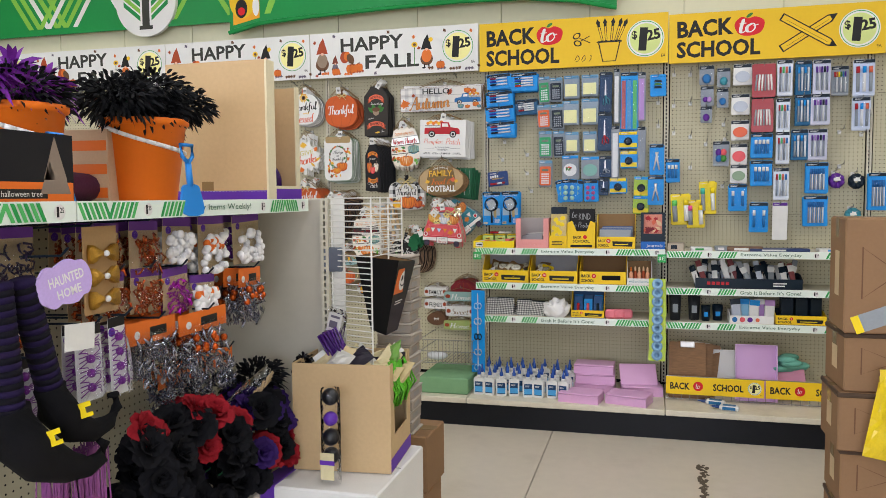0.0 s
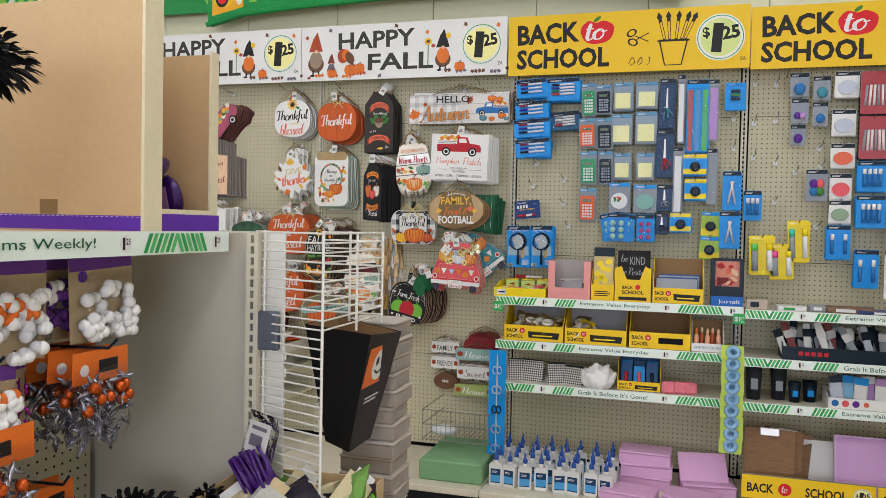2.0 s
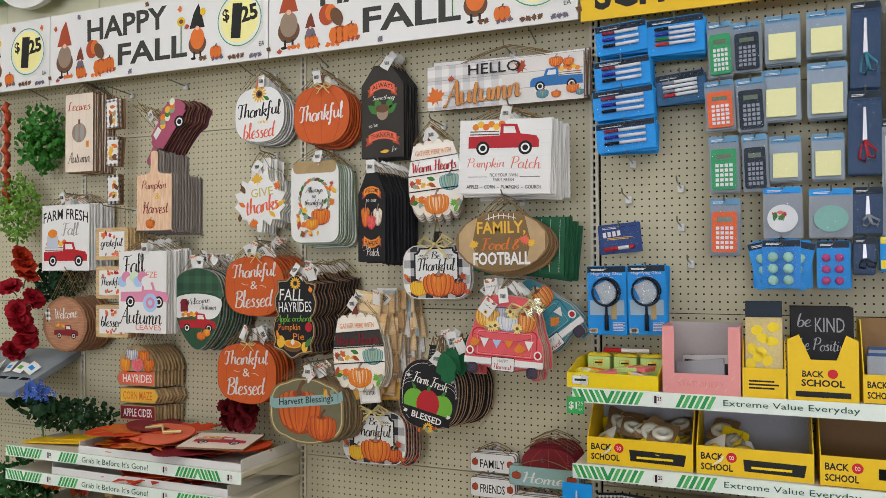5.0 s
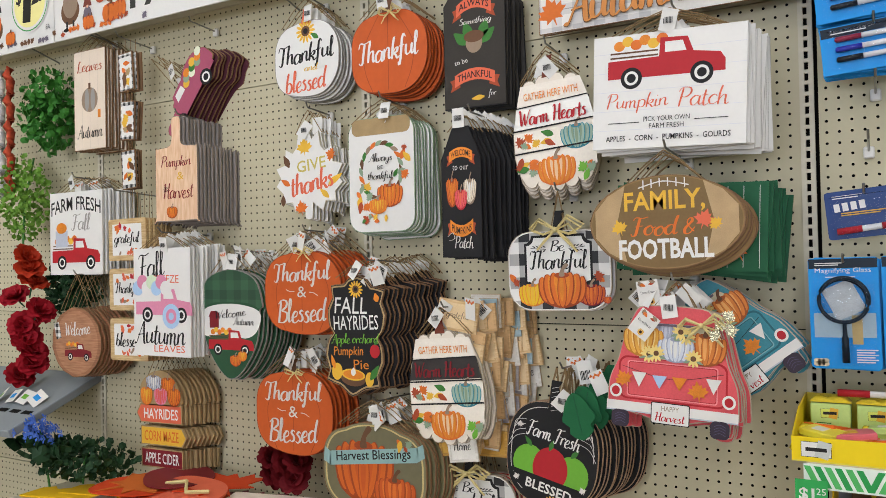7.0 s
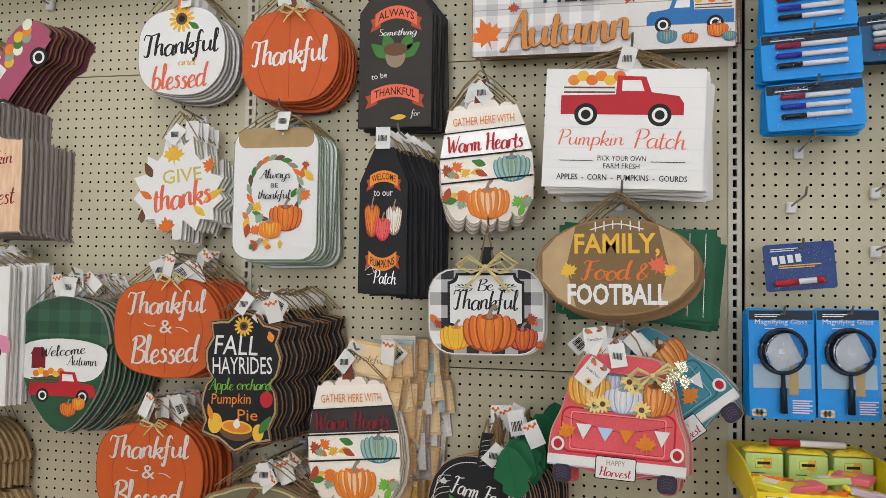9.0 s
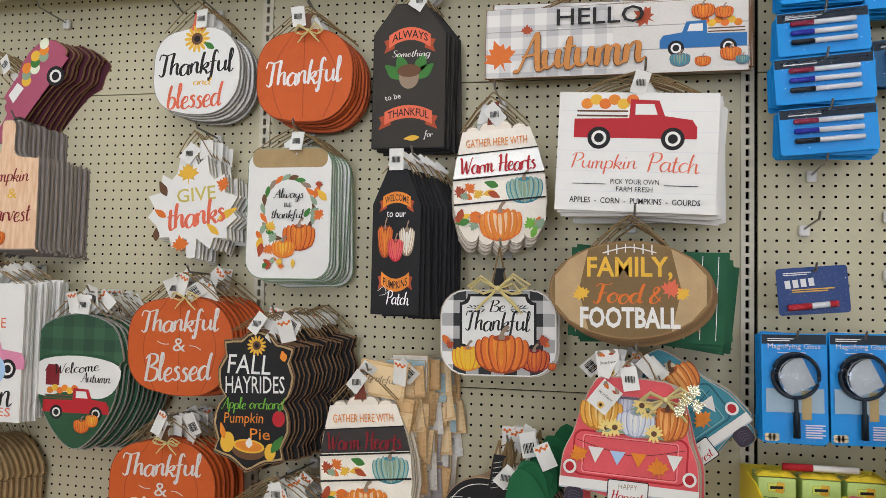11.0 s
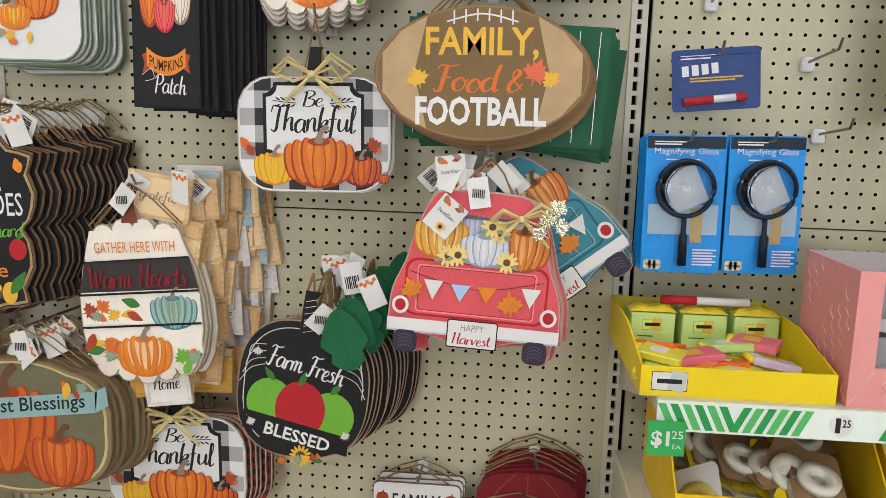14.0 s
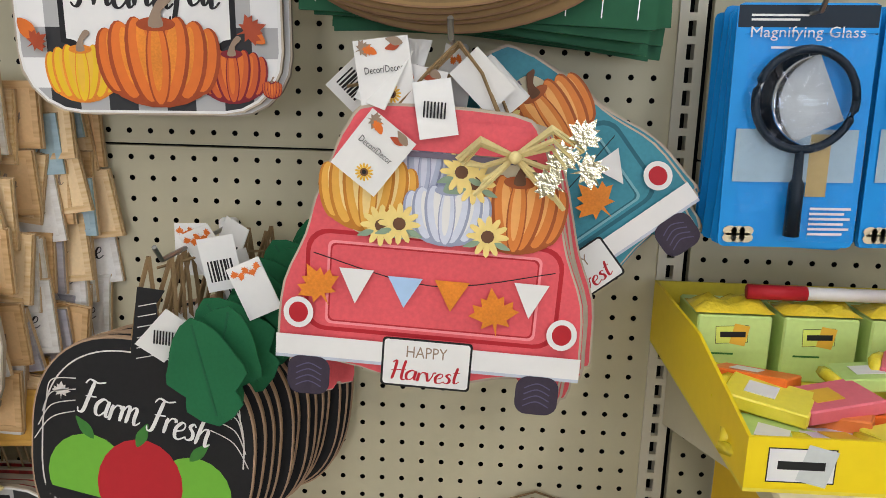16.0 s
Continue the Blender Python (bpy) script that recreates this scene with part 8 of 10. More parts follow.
for k in range(5):
    eb = thing("eraser_bag", pose(1.66 + k * .047, -.32 + (k % 2) * .03, .684, -10, k * 17 % 12 - 6, 0), "clear bag of pastel erasers", "erasers", "eraser bags")
    part("bag", G().box(0, .06, 0, .018, 0, .14, bev=.006), (WGREY, M("8fc3de", .4), OFFW, LILAC, OFFW)[k], eb)
    part("header", G().box(0, .06, -.002, 0, .11, .145), (JD, JB, JB, OFFW, LILAC)[k], eb)
og = open_tray("organiser_tray", "yellow fronted tray of black desk organisers", "tray", 1.91, 2.2, -.355, -.14, .68, .06, .08, BTSY, JD)
bts_print(og, .29, .06)
for k in range(3):
    oz = thing("desk_organiser", pose(1.95 + k * .085, -.29, .684, 0, 0, k * 8), "black mesh desk organiser", "organiser", "desk organisers")
    part("body", G().box(0, .07, 0, .003, 0, .15).box(0, .07, .08, .083, 0, .17).box(0, .003, .003, .08, 0, .16).box(.067, .07, .003, .08, 0, .16).box(0.003, .067, .003, .08, 0, .003), JD, oz)
for k, (x0, x1, y, c, h, lab) in enumerate(((1.26, 1.36, -.34, M("b9aa96", .4), .05, "small clear box of clips lying on a shelf"), (1.40, 1.53, -.36, OFFW, .025, "white and green pen pack lying flat on a shelf"), (1.55, 1.64, -.32, GREYP, .03, "grey pack lying flat on a shelf"), (1.62, 1.83, -.35, wood("8a6a52", "6a4c38"), .03, "brown pencil set lying flat on a shelf"), (1.75, 2.1, -.37, M("39466e", .4), .02, "navy pack of dividers lying flat on a shelf"), (2.15, 2.4, -.35, OFFW, .02, "white pack of cards lying flat on a shelf"))):
    bx = thing("flat_pack", pose(x0, y + .035, 1.135, 0, 0, k * 7 % 10 - 5), lab, "pack")
    part("sleeve", G().box(0, x1 - x0, -.03, .07, 0, h, bev=.004), c, bx)
    part("label", G().box((x1 - x0) * .2, (x1 - x0) * .6, -.032, -.031, h * .25, h * .75), (JD, MINT, WHITE, WHITE, WHITE, JB)[k], bx)

# yellow fronted wire bin on the deck, clipboards and files
wb = thing("wire_bin", pose(1.25, -.425, .187), "low wire deck bin with yellow Back to School front cards", "bin")
for x in [i * .05 for i in range(24)]:
    part("bin_wire", G().tube([(x, 0, .155), (x, 0, .005)], .0016, 5), WIRE, wb)
part("rail", G().tube([(0, .25, .158), (0, 0, .155), (1.19, 0, .155), (1.19, .25, .158)], .003, 6), WIRE, wb)
part("foot_rail", G().tube([(0, 0, .01), (1.19, 0, .01)], .003, 6), WIRE, wb)
for k in range(2):
    fc = part("front_card", G().box(.005 + k * .595, .59 + k * .595, -.006, -.003, .041, .153), BTSY, wb)
    a = Art(start=.0064)
    a.on("lettering").text(INK, "BACK", .09 + k * .595, .094, .12, .045, bold=.03).text(INK, "SCHOOL", .38 + k * .595, .094, .18, .045, bold=.03)
    a.on("apple_print").add(REDC, ell(.2 + k * .595, .096, .03, .03)).text(WHITE, "to", .2 + k * .595, .096, .026, .026, shear=.2)
    price_disc(a, .535 + k * .595, .098, .04)
    a.attach(wb)
for k in range(3):
    cb = thing("clipboard", pose(1.27 + k * .03, -.36 + k * .035, .187, -12 - k * 2, 3 * k, -4), "brown hardboard clipboard leaning on the deck", "clipboard", "clipboards")
    part("board", G().slab(rrect(0, 0, .23, .36, .012, 3), 0, .004), wood("8a6238", "74502c"), cb)
    part("clip", G().box(.07, .16, -.014, -.001, .325, .365, bev=.004), SILVER, cb)
    if k == 0:
        part("label", G().box(.09, .19, -.003, -.001, .03, .08), JB, cb)
pf = thing("pegged_file", pose(1.52, -.26, .187, -8), "white card file folder standing on the deck", "folder")
part("cover", G().box(0, .19, 0, .006, 0, .3), OFFW, pf)
fl = thing("file_box", pose(1.68, -.34, .187, -10), "lilac plastic file wallet standing up", "folder")
part("cover", G().box(0, .25, 0, .004, 0, .355), M("cfa3d2", .3, .05), fl)
part("rim", G().box(0, .005, -.035, 0, 0, .355).box(.245, .25, -.035, 0, 0, .355).box(.005, .245, -.035, 0, .35, .355).box(.005, .245, -.035, 0, 0, .005), M("d9b4dc", .3, .05), fl)
fl = thing("file_box", pose(1.9, -.3, .187, -12, -8), "pink plastic file wallet leaning among cloth", "folder")
part("cover", G().box(0, .22, 0, .008, 0, .22, bev=.003), M("e098b4", .3, .05), fl)
cl2 = G()
for k in range(18):
    cl2.ball((math.cos(k * 2.4) * .1 * (k / 18), math.sin(k * 2.4) * .05, .03 + (k % 4) * .02), .05, 8, (1.2, .8, .5))
solid("net_cloth", smooth(cl2), M("6fb09c", .7, .3, 40, .5), "heap of sea-green net cloth in the bin", "cloth", m=pose(2.0, -.25, .36))
for k, (x, y, rz) in enumerate(((1.53, -.475, -12), (1.6, -.592, -10))):
    gt = thing("glue_bottle_fallen", pose(x, y, .186, 0, 0, rz), "white glue bottle lying on its side on the deck", "bottle", "fallen glue bottles")
    part("body", G().box(-.035, .08, -.026, .026, 0, .03, bev=.009), WHITE, gt)
    part("nozzle", smooth(G().tube([(-.033, 0, .015), (-.05, 0, .015), (-.085, 0, .015)], [.012, .01, .003], 8)), M("27447e", .35), gt, "blue nozzle cap")
    part("label", G().box(-.015, .06, -.02, .02, .0302, .031).box(-.015, .06, -.0275, -.0262, .006, .024), M("2f6d9c", .4), gt)


# ---- halloween gondola beside the aisle ----
GREYPAN = M("c3bcab", 0.5, 0.06, 6, 0.03, stain=0.06)
BUCK = M("e8731c", 0.4, 0.05, 15, 0.02)
SHOV = M("1f84d6", 0.35, 0.05, 15, 0.02)
PLUME = M("0f0f12", 0.65, 0.3, 60, 0.1)
PPLUME = M("74288f", 0.5, 0.3, 60, 0.1)
HPURP = M("6434a6", 0.5, 0.08, 20, 0.02)
HORANGE = M("e2712a", 0.45, 0.08, 20, 0.02)
FOILO = M("c2551c", 0.22, 0.3, 60, 0.4, metal=0.7)
FOILM = M("c022b4", 0.22, 0.3, 60, 0.4, metal=0.7)
GLIT = M("b98a2e", 0.3, 0.5, 200, 0.8, metal=0.6)
POM = M("ece9e6", 0.9, 0.08, 60, 0.5)
GX, PANX = -.08, -.47

gd = thing("gondola", pose(PANX, -2.84, 0), "tan steel aisle gondola with pegboard back and grey end panel", "shelving", kind="structure")
hm = perforated(1.2, 1.28)
for k in range(2):
    part("peg_panel", hm, PEG, gd, m=Matrix.Translation((0, -.02 - k * 1.23, .2)) @ Matrix.Rotation(radians(90), 4, "Z") @ Matrix.Translation((-1.2, 0, 0)))
# near-black fill gives the gondola's peg holes their shade
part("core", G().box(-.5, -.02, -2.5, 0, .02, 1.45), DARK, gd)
part("far_back", G().box(-.52, -.5, -2.5, 0, .02, 1.47), STEEL, gd)
part("end_panel", G().box(-.52, .452, .0, .022, .02, 1.492, bev=.004), GREYPAN, gd, "grey painted end panel")
part("panel_edge", G().box(.452, .47, -.012, .03, .02, 1.495), STEEL, gd)
# added near-black strip stands in for the shade in the upright's slots
part("slot_channel", G().box(.451, .461, -.0165, -.0125, .04, 1.49), DARK, gd, "dark slot channel")
part("upright", slotted(1.45), STEEL, gd, m=Matrix.Translation((.456, -.03, .04)))
part("post_plate", G().box(.474, .524, -.006, .002, .02, 1.492, bev=.001), WIREW, gd, "cream white post plate")
part("base_deck", G().box(.0, .43, -2.5, -.005, .14, .18, bev=.004), DECK, gd)
part("kick_plate", G().box(.4, .415, -2.5, -.005, 0, .14), BLACK, gd, "black kick plate")

hs = thing("top_shelf", pose(GX, -5.3, 1.487, 0, 0, 90), "tan steel top shelf with a wide green and white price rail", "shelf")
part("tray", G().box(0, 2.42, .004, .39, -.025, 0, bev=.003), STEEL, hs)
price_strip(hs, 0, 1.21, -.008, -.042, .004, "New Items Weekly!")
price_strip(hs, 1.215, 2.42, -.008, -.042, .004, "New Items Weekly!")
SHZ = 1.487


def blades(n, centre, spread, length, width, seed, droop=.4, up=.2):
    """Long thin plumes springing from a soft cluster."""
    rnd, g = random.Random(seed), G()
    for _ in range(n):
        d = Vector((rnd.gauss(0, 1), rnd.gauss(0, 1), rnd.gauss(up, .8)))
        d.normalize()
        p = Vector(centre) + Vector((d.x * spread[0], d.y * spread[1], d.z * spread[2])) * rnd.uniform(.4, 1)
        s = d.cross(Vector((rnd.uniform(-1, 1), rnd.uniform(-1, 1), rnd.uniform(-1, 1)))).normalized()
        L, pts = length * rnd.uniform(.6, 1.2), []
        for k in range(4):
            t = k / 3
            q = p + d * L * t + Vector((0, 0, -droop * L * t * t))
            w = width * (.5, 1, .8, .05)[k]
            pts += [q - s * w, q + s * w]
        g.put(pts, [(0, 1, 3, 2), (2, 3, 5, 4), (4, 5, 7, 6)])
    return g


def pillow(w, h, d, seed, q=6):
    """A closed crumpled plastic bag, pinched at its ends."""
    rnd, g = random.Random(seed), G()
    for s in (-1, 1):
        v = [(-w / 2 + w * i / q + (rnd.uniform(-.04, .04) * w if 0 < i < q and 0 < j < q else 0), s * d * (math.sin(math.pi * i / q) * math.sin(math.pi * j / q)) ** .5 * (rnd.uniform(.6, 1.15)) + (0 if i in (0, q) or j in (0, q) else s * .0006), h * j / q) for j in range(q + 1) for i in range(q + 1)]
        f = [(j * (q + 1) + i, j * (q + 1) + i + 1, (j + 1) * (q + 1) + i + 1, (j + 1) * (q + 1) + i) for j in range(q) for i in range(q)]
        g.put(v, f if s < 0 else [t[::-1] for t in f])
    return g


SHX, SHY = .20, -.072


def bucket(x, y, z, top, r0=.085, r1=.12, h=.235, turn_=0):
    ob = thing("toy_bucket", pose(x, y, z, 0, 0, turn_), "orange plastic bucket with a white strap handle", "bucket", "orange buckets")
    part("shell", smooth(G().lathe([(.001, 0), (r0, 0), (r0 + .002, .004), (r1 - .004, h - .02), (r1, h - .02), (r1 + .006, h - .014), (r1 + .006, h), (r1 - .002, h), (r1 - .006, h - .03), (r0 - .004, .006), (.001, .006)], 36, cap=False)), BUCK, ob)
    pts = []
    for i in range(13):
        zz, an = h - .012 - .085 * i / 12 - .012 * math.sin(i / 12 * math.pi), radians(-105 + 145 * i / 12)
        rr = (r0 + (r1 - r0) * zz / h) + .009
        pts.append((rr * math.cos(an), rr * math.sin(an), zz))
    strap = G()
    for p, q in zip(pts, pts[1:]):
        strap.tube([p, q], .0065, 6)
    part("strap", smooth(strap), WHITE, ob, "white plastic strap handle")
    sp = thing("toy_shovel", pose(x + SHX, y + SHY, z - .034, 0, -5, turn_ + 15), "blue plastic toy shovel hung on a bucket", "shovel", "blue shovels")
    part("blade", G().slab(curve([(-.043, 0), (.043, 0), (.038, .06), (.028, .078), (0, .082), (-.028, .078), (-.038, .06)], 3), -.004, .004, Matrix.Rotation(radians(90), 4, "Z")), SHOV, sp)
    part("shaft", smooth(G().tube([(0, 0, .075), (0, 0, .14)], .009, 8).tube([(0, 0, .14), (0, .022, .158), (0, .024, .19), (0, -.024, .19), (0, -.022, .158), (0, 0, .14)], .006, 6)), SHOV, sp)
    pl = thing("feather_bunch", pose(x, y, z + h - .03), "bunch of " + ("black" if top is PLUME else "purple and black") + " artificial plumes in a bucket", "feathers", "feather bunches")
    part("plume_cluster", blades(1500, (0, 0, .05), (.125, .14, .075), .026, .0048, 7 if top is PLUME else 9), PLUME, pl)
    if top is not PLUME:
        for k in range(5):
            part("flower_head", blades(60, (.05 * math.cos(k * 1.3), .1 * math.sin(k * 1.3), .06 + .03 * (k % 3)), (.012, .012, .012), .085, .008, 20 + k), PPLUME, pl, "purple spiky flower head")


bucket(-.27, -3.565, SHZ, PLUME, turn_=-20)
bucket(-.335, -3.98, SHZ, PPLUME, turn_=-10)
for k in range(3):
    solid("feather_boa", blades(900, (0, 0, 0), (.12, .11, .065), .026, .0048, 31 + k), PLUME, "black feather garland heaped on a bucket", "feathers", "black garlands", m=pose(-.25, -3.44 - k * .13, SHZ + .285 + (k == 1) * .03))

# tall kraft display box with a dark open side
kx = thing("display_box", pose(-.465, -3.165, SHZ), "tall kraft card display box with a purple foot band", "box")
part("front", G().box(0, .375, 0, .005, 0, .465), KRAFT, kx)
part("corner", G().box(.375, .382, -.001, .055, 0, .468), M("e2d6b4", .6), kx, "cream corner strip")
part("back", G().box(0, .36, .28, .285, 0, .41), KRAFT, kx)
# inner wall in the darker kraft, its shade painted in
part("wall", G().box(0, .005, .005, .28, 0, .44), KRAFT_SHADED, kx)
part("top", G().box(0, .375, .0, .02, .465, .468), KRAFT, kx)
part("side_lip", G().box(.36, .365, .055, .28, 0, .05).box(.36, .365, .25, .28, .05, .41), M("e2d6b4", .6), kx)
part("base", G().box(.005, .36, .005, .28, 0, .005), KRAFT_SHADED, kx)
a = Art()
a.on("foot_band").add(HPURP, rect(0, .004, .38, .034))
a.on("stitch_print").add(OFFW, *[rect(.004 + i * .012, .031, .010 + i * .012, .032) for i in range(31)])
a.on("tape_mark").add(M("8f7148", .6), rect(.13, .035, .175, .065))
a.attach(kx)
sb = part("side_band", G().box(.3655, .3665, .0, .285, .004, .04), HPURP, kx, "purple printed band")
for k in range(7):
    fb = thing("foil_bag", pose(-.2 - (k % 2) * .05, -3.08 + (k % 3) * .06, SHZ + .02 + (k // 2) * .05, k * 30, k * 40, k * 25), "purple foil bag of decorations inside a display box", "bag", "purple foil bags")
    part("label", G().box(-.03, .03, -.026, -.025, .01, .05), OFFW if k % 2 else LILAC, fb)
    part("bag", smooth(G().ball((0, 0, .03), .045, 12, (1.25, .5, .8))), M("3a1560", .2, .4, 30, .5, metal=.3) if k % 3 else FOILM, fb)

tb = thing("tree_box", pose(-.10, -4.42, SHZ, 0, 0, 90), "black and orange printed box of a small halloween tree", "box")
part("carton", G().box(0, .36, 0, .085, 0, .15), M("1d1c20", .5), tb)
part("lid_flap", G().put([(0, 0, .15), (.36, 0, .15), (.36, .085, .152), (0, .085, .152)], [(0, 1, 2, 3)]), KRAFT, tb)
a = Art()
a.on("foot_band").add(HORANGE, rect(.002, .002, .358, .045))
a.on("name_strip").add(INK, rect(.15, .01, .28, .03))
a.on("tree_print").add(M("8a7a6c", .6), [(.26, .02), (.35, .02), (.305, .135)], [(.27, .05), (.34, .05), (.305, .145)])
a.on("lettering").text(OFFW, "halloween tree", .21, .02, .11, .012)
a.attach(tb)
solid("cloth_bundle", smooth(G().ball((0, 0, .04), .06, 12, (.8, 2.2, .7))), M("4a2038", .6, .3, 30, .4), "dark maroon cloth bundle on the shelf", "cloth", m=pose(-.36, -3.75, SHZ))
st = thing("slat_box", pose(-.45, -3.72, SHZ, 0, 0, 8), "pale box printed with orange plank stripes", "box")
part("carton", G().box(0, .16, 0, .12, 0, .2), M("c9a98a", .6), st)
a = Art()
for k in range(3):
    a.on("stripe_print").add(HORANGE, rect(.004, .012 + k * .065, .156, .04 + k * .065))
a.attach(st)


BAGF = film((.98, .98, 1), .06, 1.5)


# carded packs on hooks facing the aisle
def hook_x(y, z, reach=.33):
    ob = thing("long_hook", pose(PANX, y, z), "long black peg hook on the gondola", "hook", "long peg hooks")
    part("wire", G().tube([(0, 0, 0), (reach * .95, 0, .012), (reach, 0, .03)], .003, 6), JD, ob)


def hpack(y0, y1, z0, z1, x, label, cat, head, stuff, mat, n=4, second=None, group="halloween packs", seed=1):
    """A clear bag under a printed header card, on a hook that points to the aisle; fuller bags behind it."""
    w, h = y1 - y0, z1 - z0
    rnd = random.Random(seed)
    for k in range(n):
        ob = thing("hanging_bag", pose(x - k * .045, (y0 + y1) / 2 + rnd.uniform(-.006, .006), (z0 + z1) / 2, 0, rnd.uniform(-3, 3), 90 + rnd.uniform(-6, 6)), label, cat, group)
        part("header_card", G().box(-w / 2, w / 2, 0, .001, -h / 2 if stuff in ("spider", "curl", "pom") else h / 2 - .06, h / 2), HORANGE if stuff == "bits" else OFFW if stuff == "spider" else M("c3ab84", .6, .08), ob, "printed header card")
        b = Art(start=.0004)
        b.on("header_band").add(INK if stuff in ("bits", "spider") else head, rect(-w * .05, h / 2 - .045, w * .3, h / 2 - .02) if stuff == "bits" else rect(-w / 2, h / 2 - .024, w / 2, h / 2))
        b.on("face_mark").add(OFFW if head is HORANGE else HPURP, ell(-w * .3, h / 2 - .035, .012, .011))
        b.attach(ob)
        g = G()
        if stuff == "curl":
            for i in range(46):
                c = Vector((rnd.uniform(-.4, .4) * w, -.008 + rnd.uniform(-.012, .006), rnd.uniform(-.46, .18) * h))
                r = rnd.uniform(.008, .014)
                an = rnd.uniform(0, 6)
                g.tube([c + Vector((r * math.cos(an + t), r * .7 * math.sin(an * 2 + t), r * math.sin(an + t))) for t in (0, 1.2, 2.4, 3.6)], .0028, 4)
        elif stuff == "pom":
            for i in range(44):
                g.ball((rnd.uniform(-.4, .4) * w, -.012 + rnd.uniform(-.01, .004), rnd.uniform(-.46, .15) * h), .0125, 8)
        elif stuff == "bits":
            for i in range(60):
                c = Vector((rnd.uniform(-.42, .42) * w, -.008 + rnd.uniform(-.012, .008), rnd.uniform(-.46, .2) * h))
                d = Vector((rnd.uniform(-1, 1), rnd.uniform(-.4, .4), rnd.uniform(-1, 1))).normalized() * .02
                g.tube([c - d, c, c + d], [.001, .006, .001], 5)
        else:
            for i in range(4):
                zc = h * .25 - i * h * .19
                g.ball((0, -.006, zc), .011, 8)
                for s in (-1, 1):
                    for q in range(4):
                        g.tube([(0, -.005, zc), (s * w * .22, -.014, zc + (q - 1.2) * .007 + .005), (s * w * .4, -.003, zc + (q - 1.5) * .012)], .0013, 4)
        tagged(part("contents", smooth(g), mat, ob), kind="stuff")
        if second:
            g2 = G()
            for i in range(9):
                g2.ball((rnd.uniform(-.38, .38) * w, -.018, rnd.uniform(-.1, .14) * h), .012, 8)
            tagged(part("accent", smooth(g2), second, ob), kind="stuff")
        q, cg = 7, G()
        cp = [(-w * .5 + w * i / q, -.003 - .026 * math.sin(math.pi * i / q) ** .5 * math.sin(math.pi * min(1, .12 + j / q)) ** .5 + (rnd.uniform(-.008, .008) if 0 < i < q else 0), -h * .5 + h * .82 * j / q) for j in range(q + 1) for i in range(q + 1)]
        cg.put(cp, [(j * (q + 1) + i, j * (q + 1) + i + 1, (j + 1) * (q + 1) + i + 1, (j + 1) * (q + 1) + i) for j in range(q) for i in range(q)])
        c = part("bag", cg, BAGF, ob, "crinkled clear plastic bag")
        c.visible_shadow = False
    hook_x((y0 + y1) / 2, z1 - .008, x - PANX + .04)


HP = M("6a3a8e", .5)
for i, (y0, y1, z0, z1, st_, mt, n, sec, lab) in enumerate((
        (-3.80, -3.68, 1.30, 1.435, "curl", FOILO, 4, None, "bag of shiny orange curled ribbon under a kraft card"),
        (-3.93, -3.83, 1.30, 1.435, "curl", FOILO, 4, None, "bag of shiny orange curled ribbon under a kraft card"),
        (-3.65, -3.53, 1.31, 1.44, "pom", POM, 4, None, "bag of white flower heads under a kraft card"),
        (-3.47, -3.33, 1.265, 1.44, "pom", POM, 4, HORANGE, "bag of orange and white pom-poms under a kraft card"),
        (-3.27, -3.10, 1.28, 1.44, "pom", POM, 5, None, "bag of white pom-poms under a kraft card"),
        (-3.92, -3.82, 1.19, 1.31, "curl", FOILO, 3, None, "bag of orange foil curls under a kraft card"),
        (-3.80, -3.68, 1.19, 1.31, "curl", FOILO, 3, None, "bag of orange foil curls under a kraft card"),
        (-3.66, -3.53, 1.17, 1.30, "curl", FOILM, 3, None, "bag of magenta foil curls under a kraft card"),
        (-3.52, -3.40, 1.15, 1.265, "pom", POM, 3, HORANGE, "bag of orange and white pom-poms under a kraft card"))):
    hpack(y0, y1, z0, z1, -.16, lab, "bag", HP, st_, mt, n, sec, "ribbon and pom-pom bags", i)
# skeleton bits coloured silver to carry the clear bag's glints
for i, (y0, y1, z0, z1) in enumerate(((-3.31, -3.15, 1.08, 1.265), (-3.86, -3.64, 1.0, 1.175), (-3.62, -3.40, .97, 1.165))):
    hpack(y0, y1, z0, z1, -.13, "bag of black and orange skeleton bits under an orange card", "bag", HORANGE, "bits", M("9a9aa6", .16, .5, 60, .3, metal=.8), 4, FOILO if i != 1 else None, "skeleton bags", 20 + i)
for i, (y0, y1, z0, z1) in enumerate(((-4.05, -3.97, 1.02, 1.2), (-3.93, -3.87, 1.01, 1.205))):
    hpack(y0, y1, z0, z1, -.12, "white card of purple glitter spiders", "card", HPURP, "spider", M("7a1f8a", .3, .3, 90), 2, None, "spider cards", 30 + i)
for i, (y0, y1, z0, z1) in enumerate(((-4.01, -3.88, 1.22, 1.43),)):
    ob = thing("glitter_bow_card", pose(-.13, (y0 + y1) / 2, (z0 + z1) / 2, 0, 0, 90), "kraft card of three gold glitter bows", "card")
    part("card", G().box(-.06, .06, 0, .001, -.105, .105), M("b79468", .6), ob)
    for k in range(3):
        zc = .04 - k * .055
        part("bow", smooth(G().slab(curve([(-.045, -.022), (-.01, -.006), (.01, -.006), (.045, -.022), (.045, .022), (.01, .006), (-.01, .006), (-.045, .022)], 3), -.016, -.002, Matrix.Translation((0, 0, zc)))), GLIT, ob)
        part("pearl", smooth(G().ball((0, -.018, zc), .008, 8)), POM, ob)
    hook_x((y0 + y1) / 2, z1 - .01)
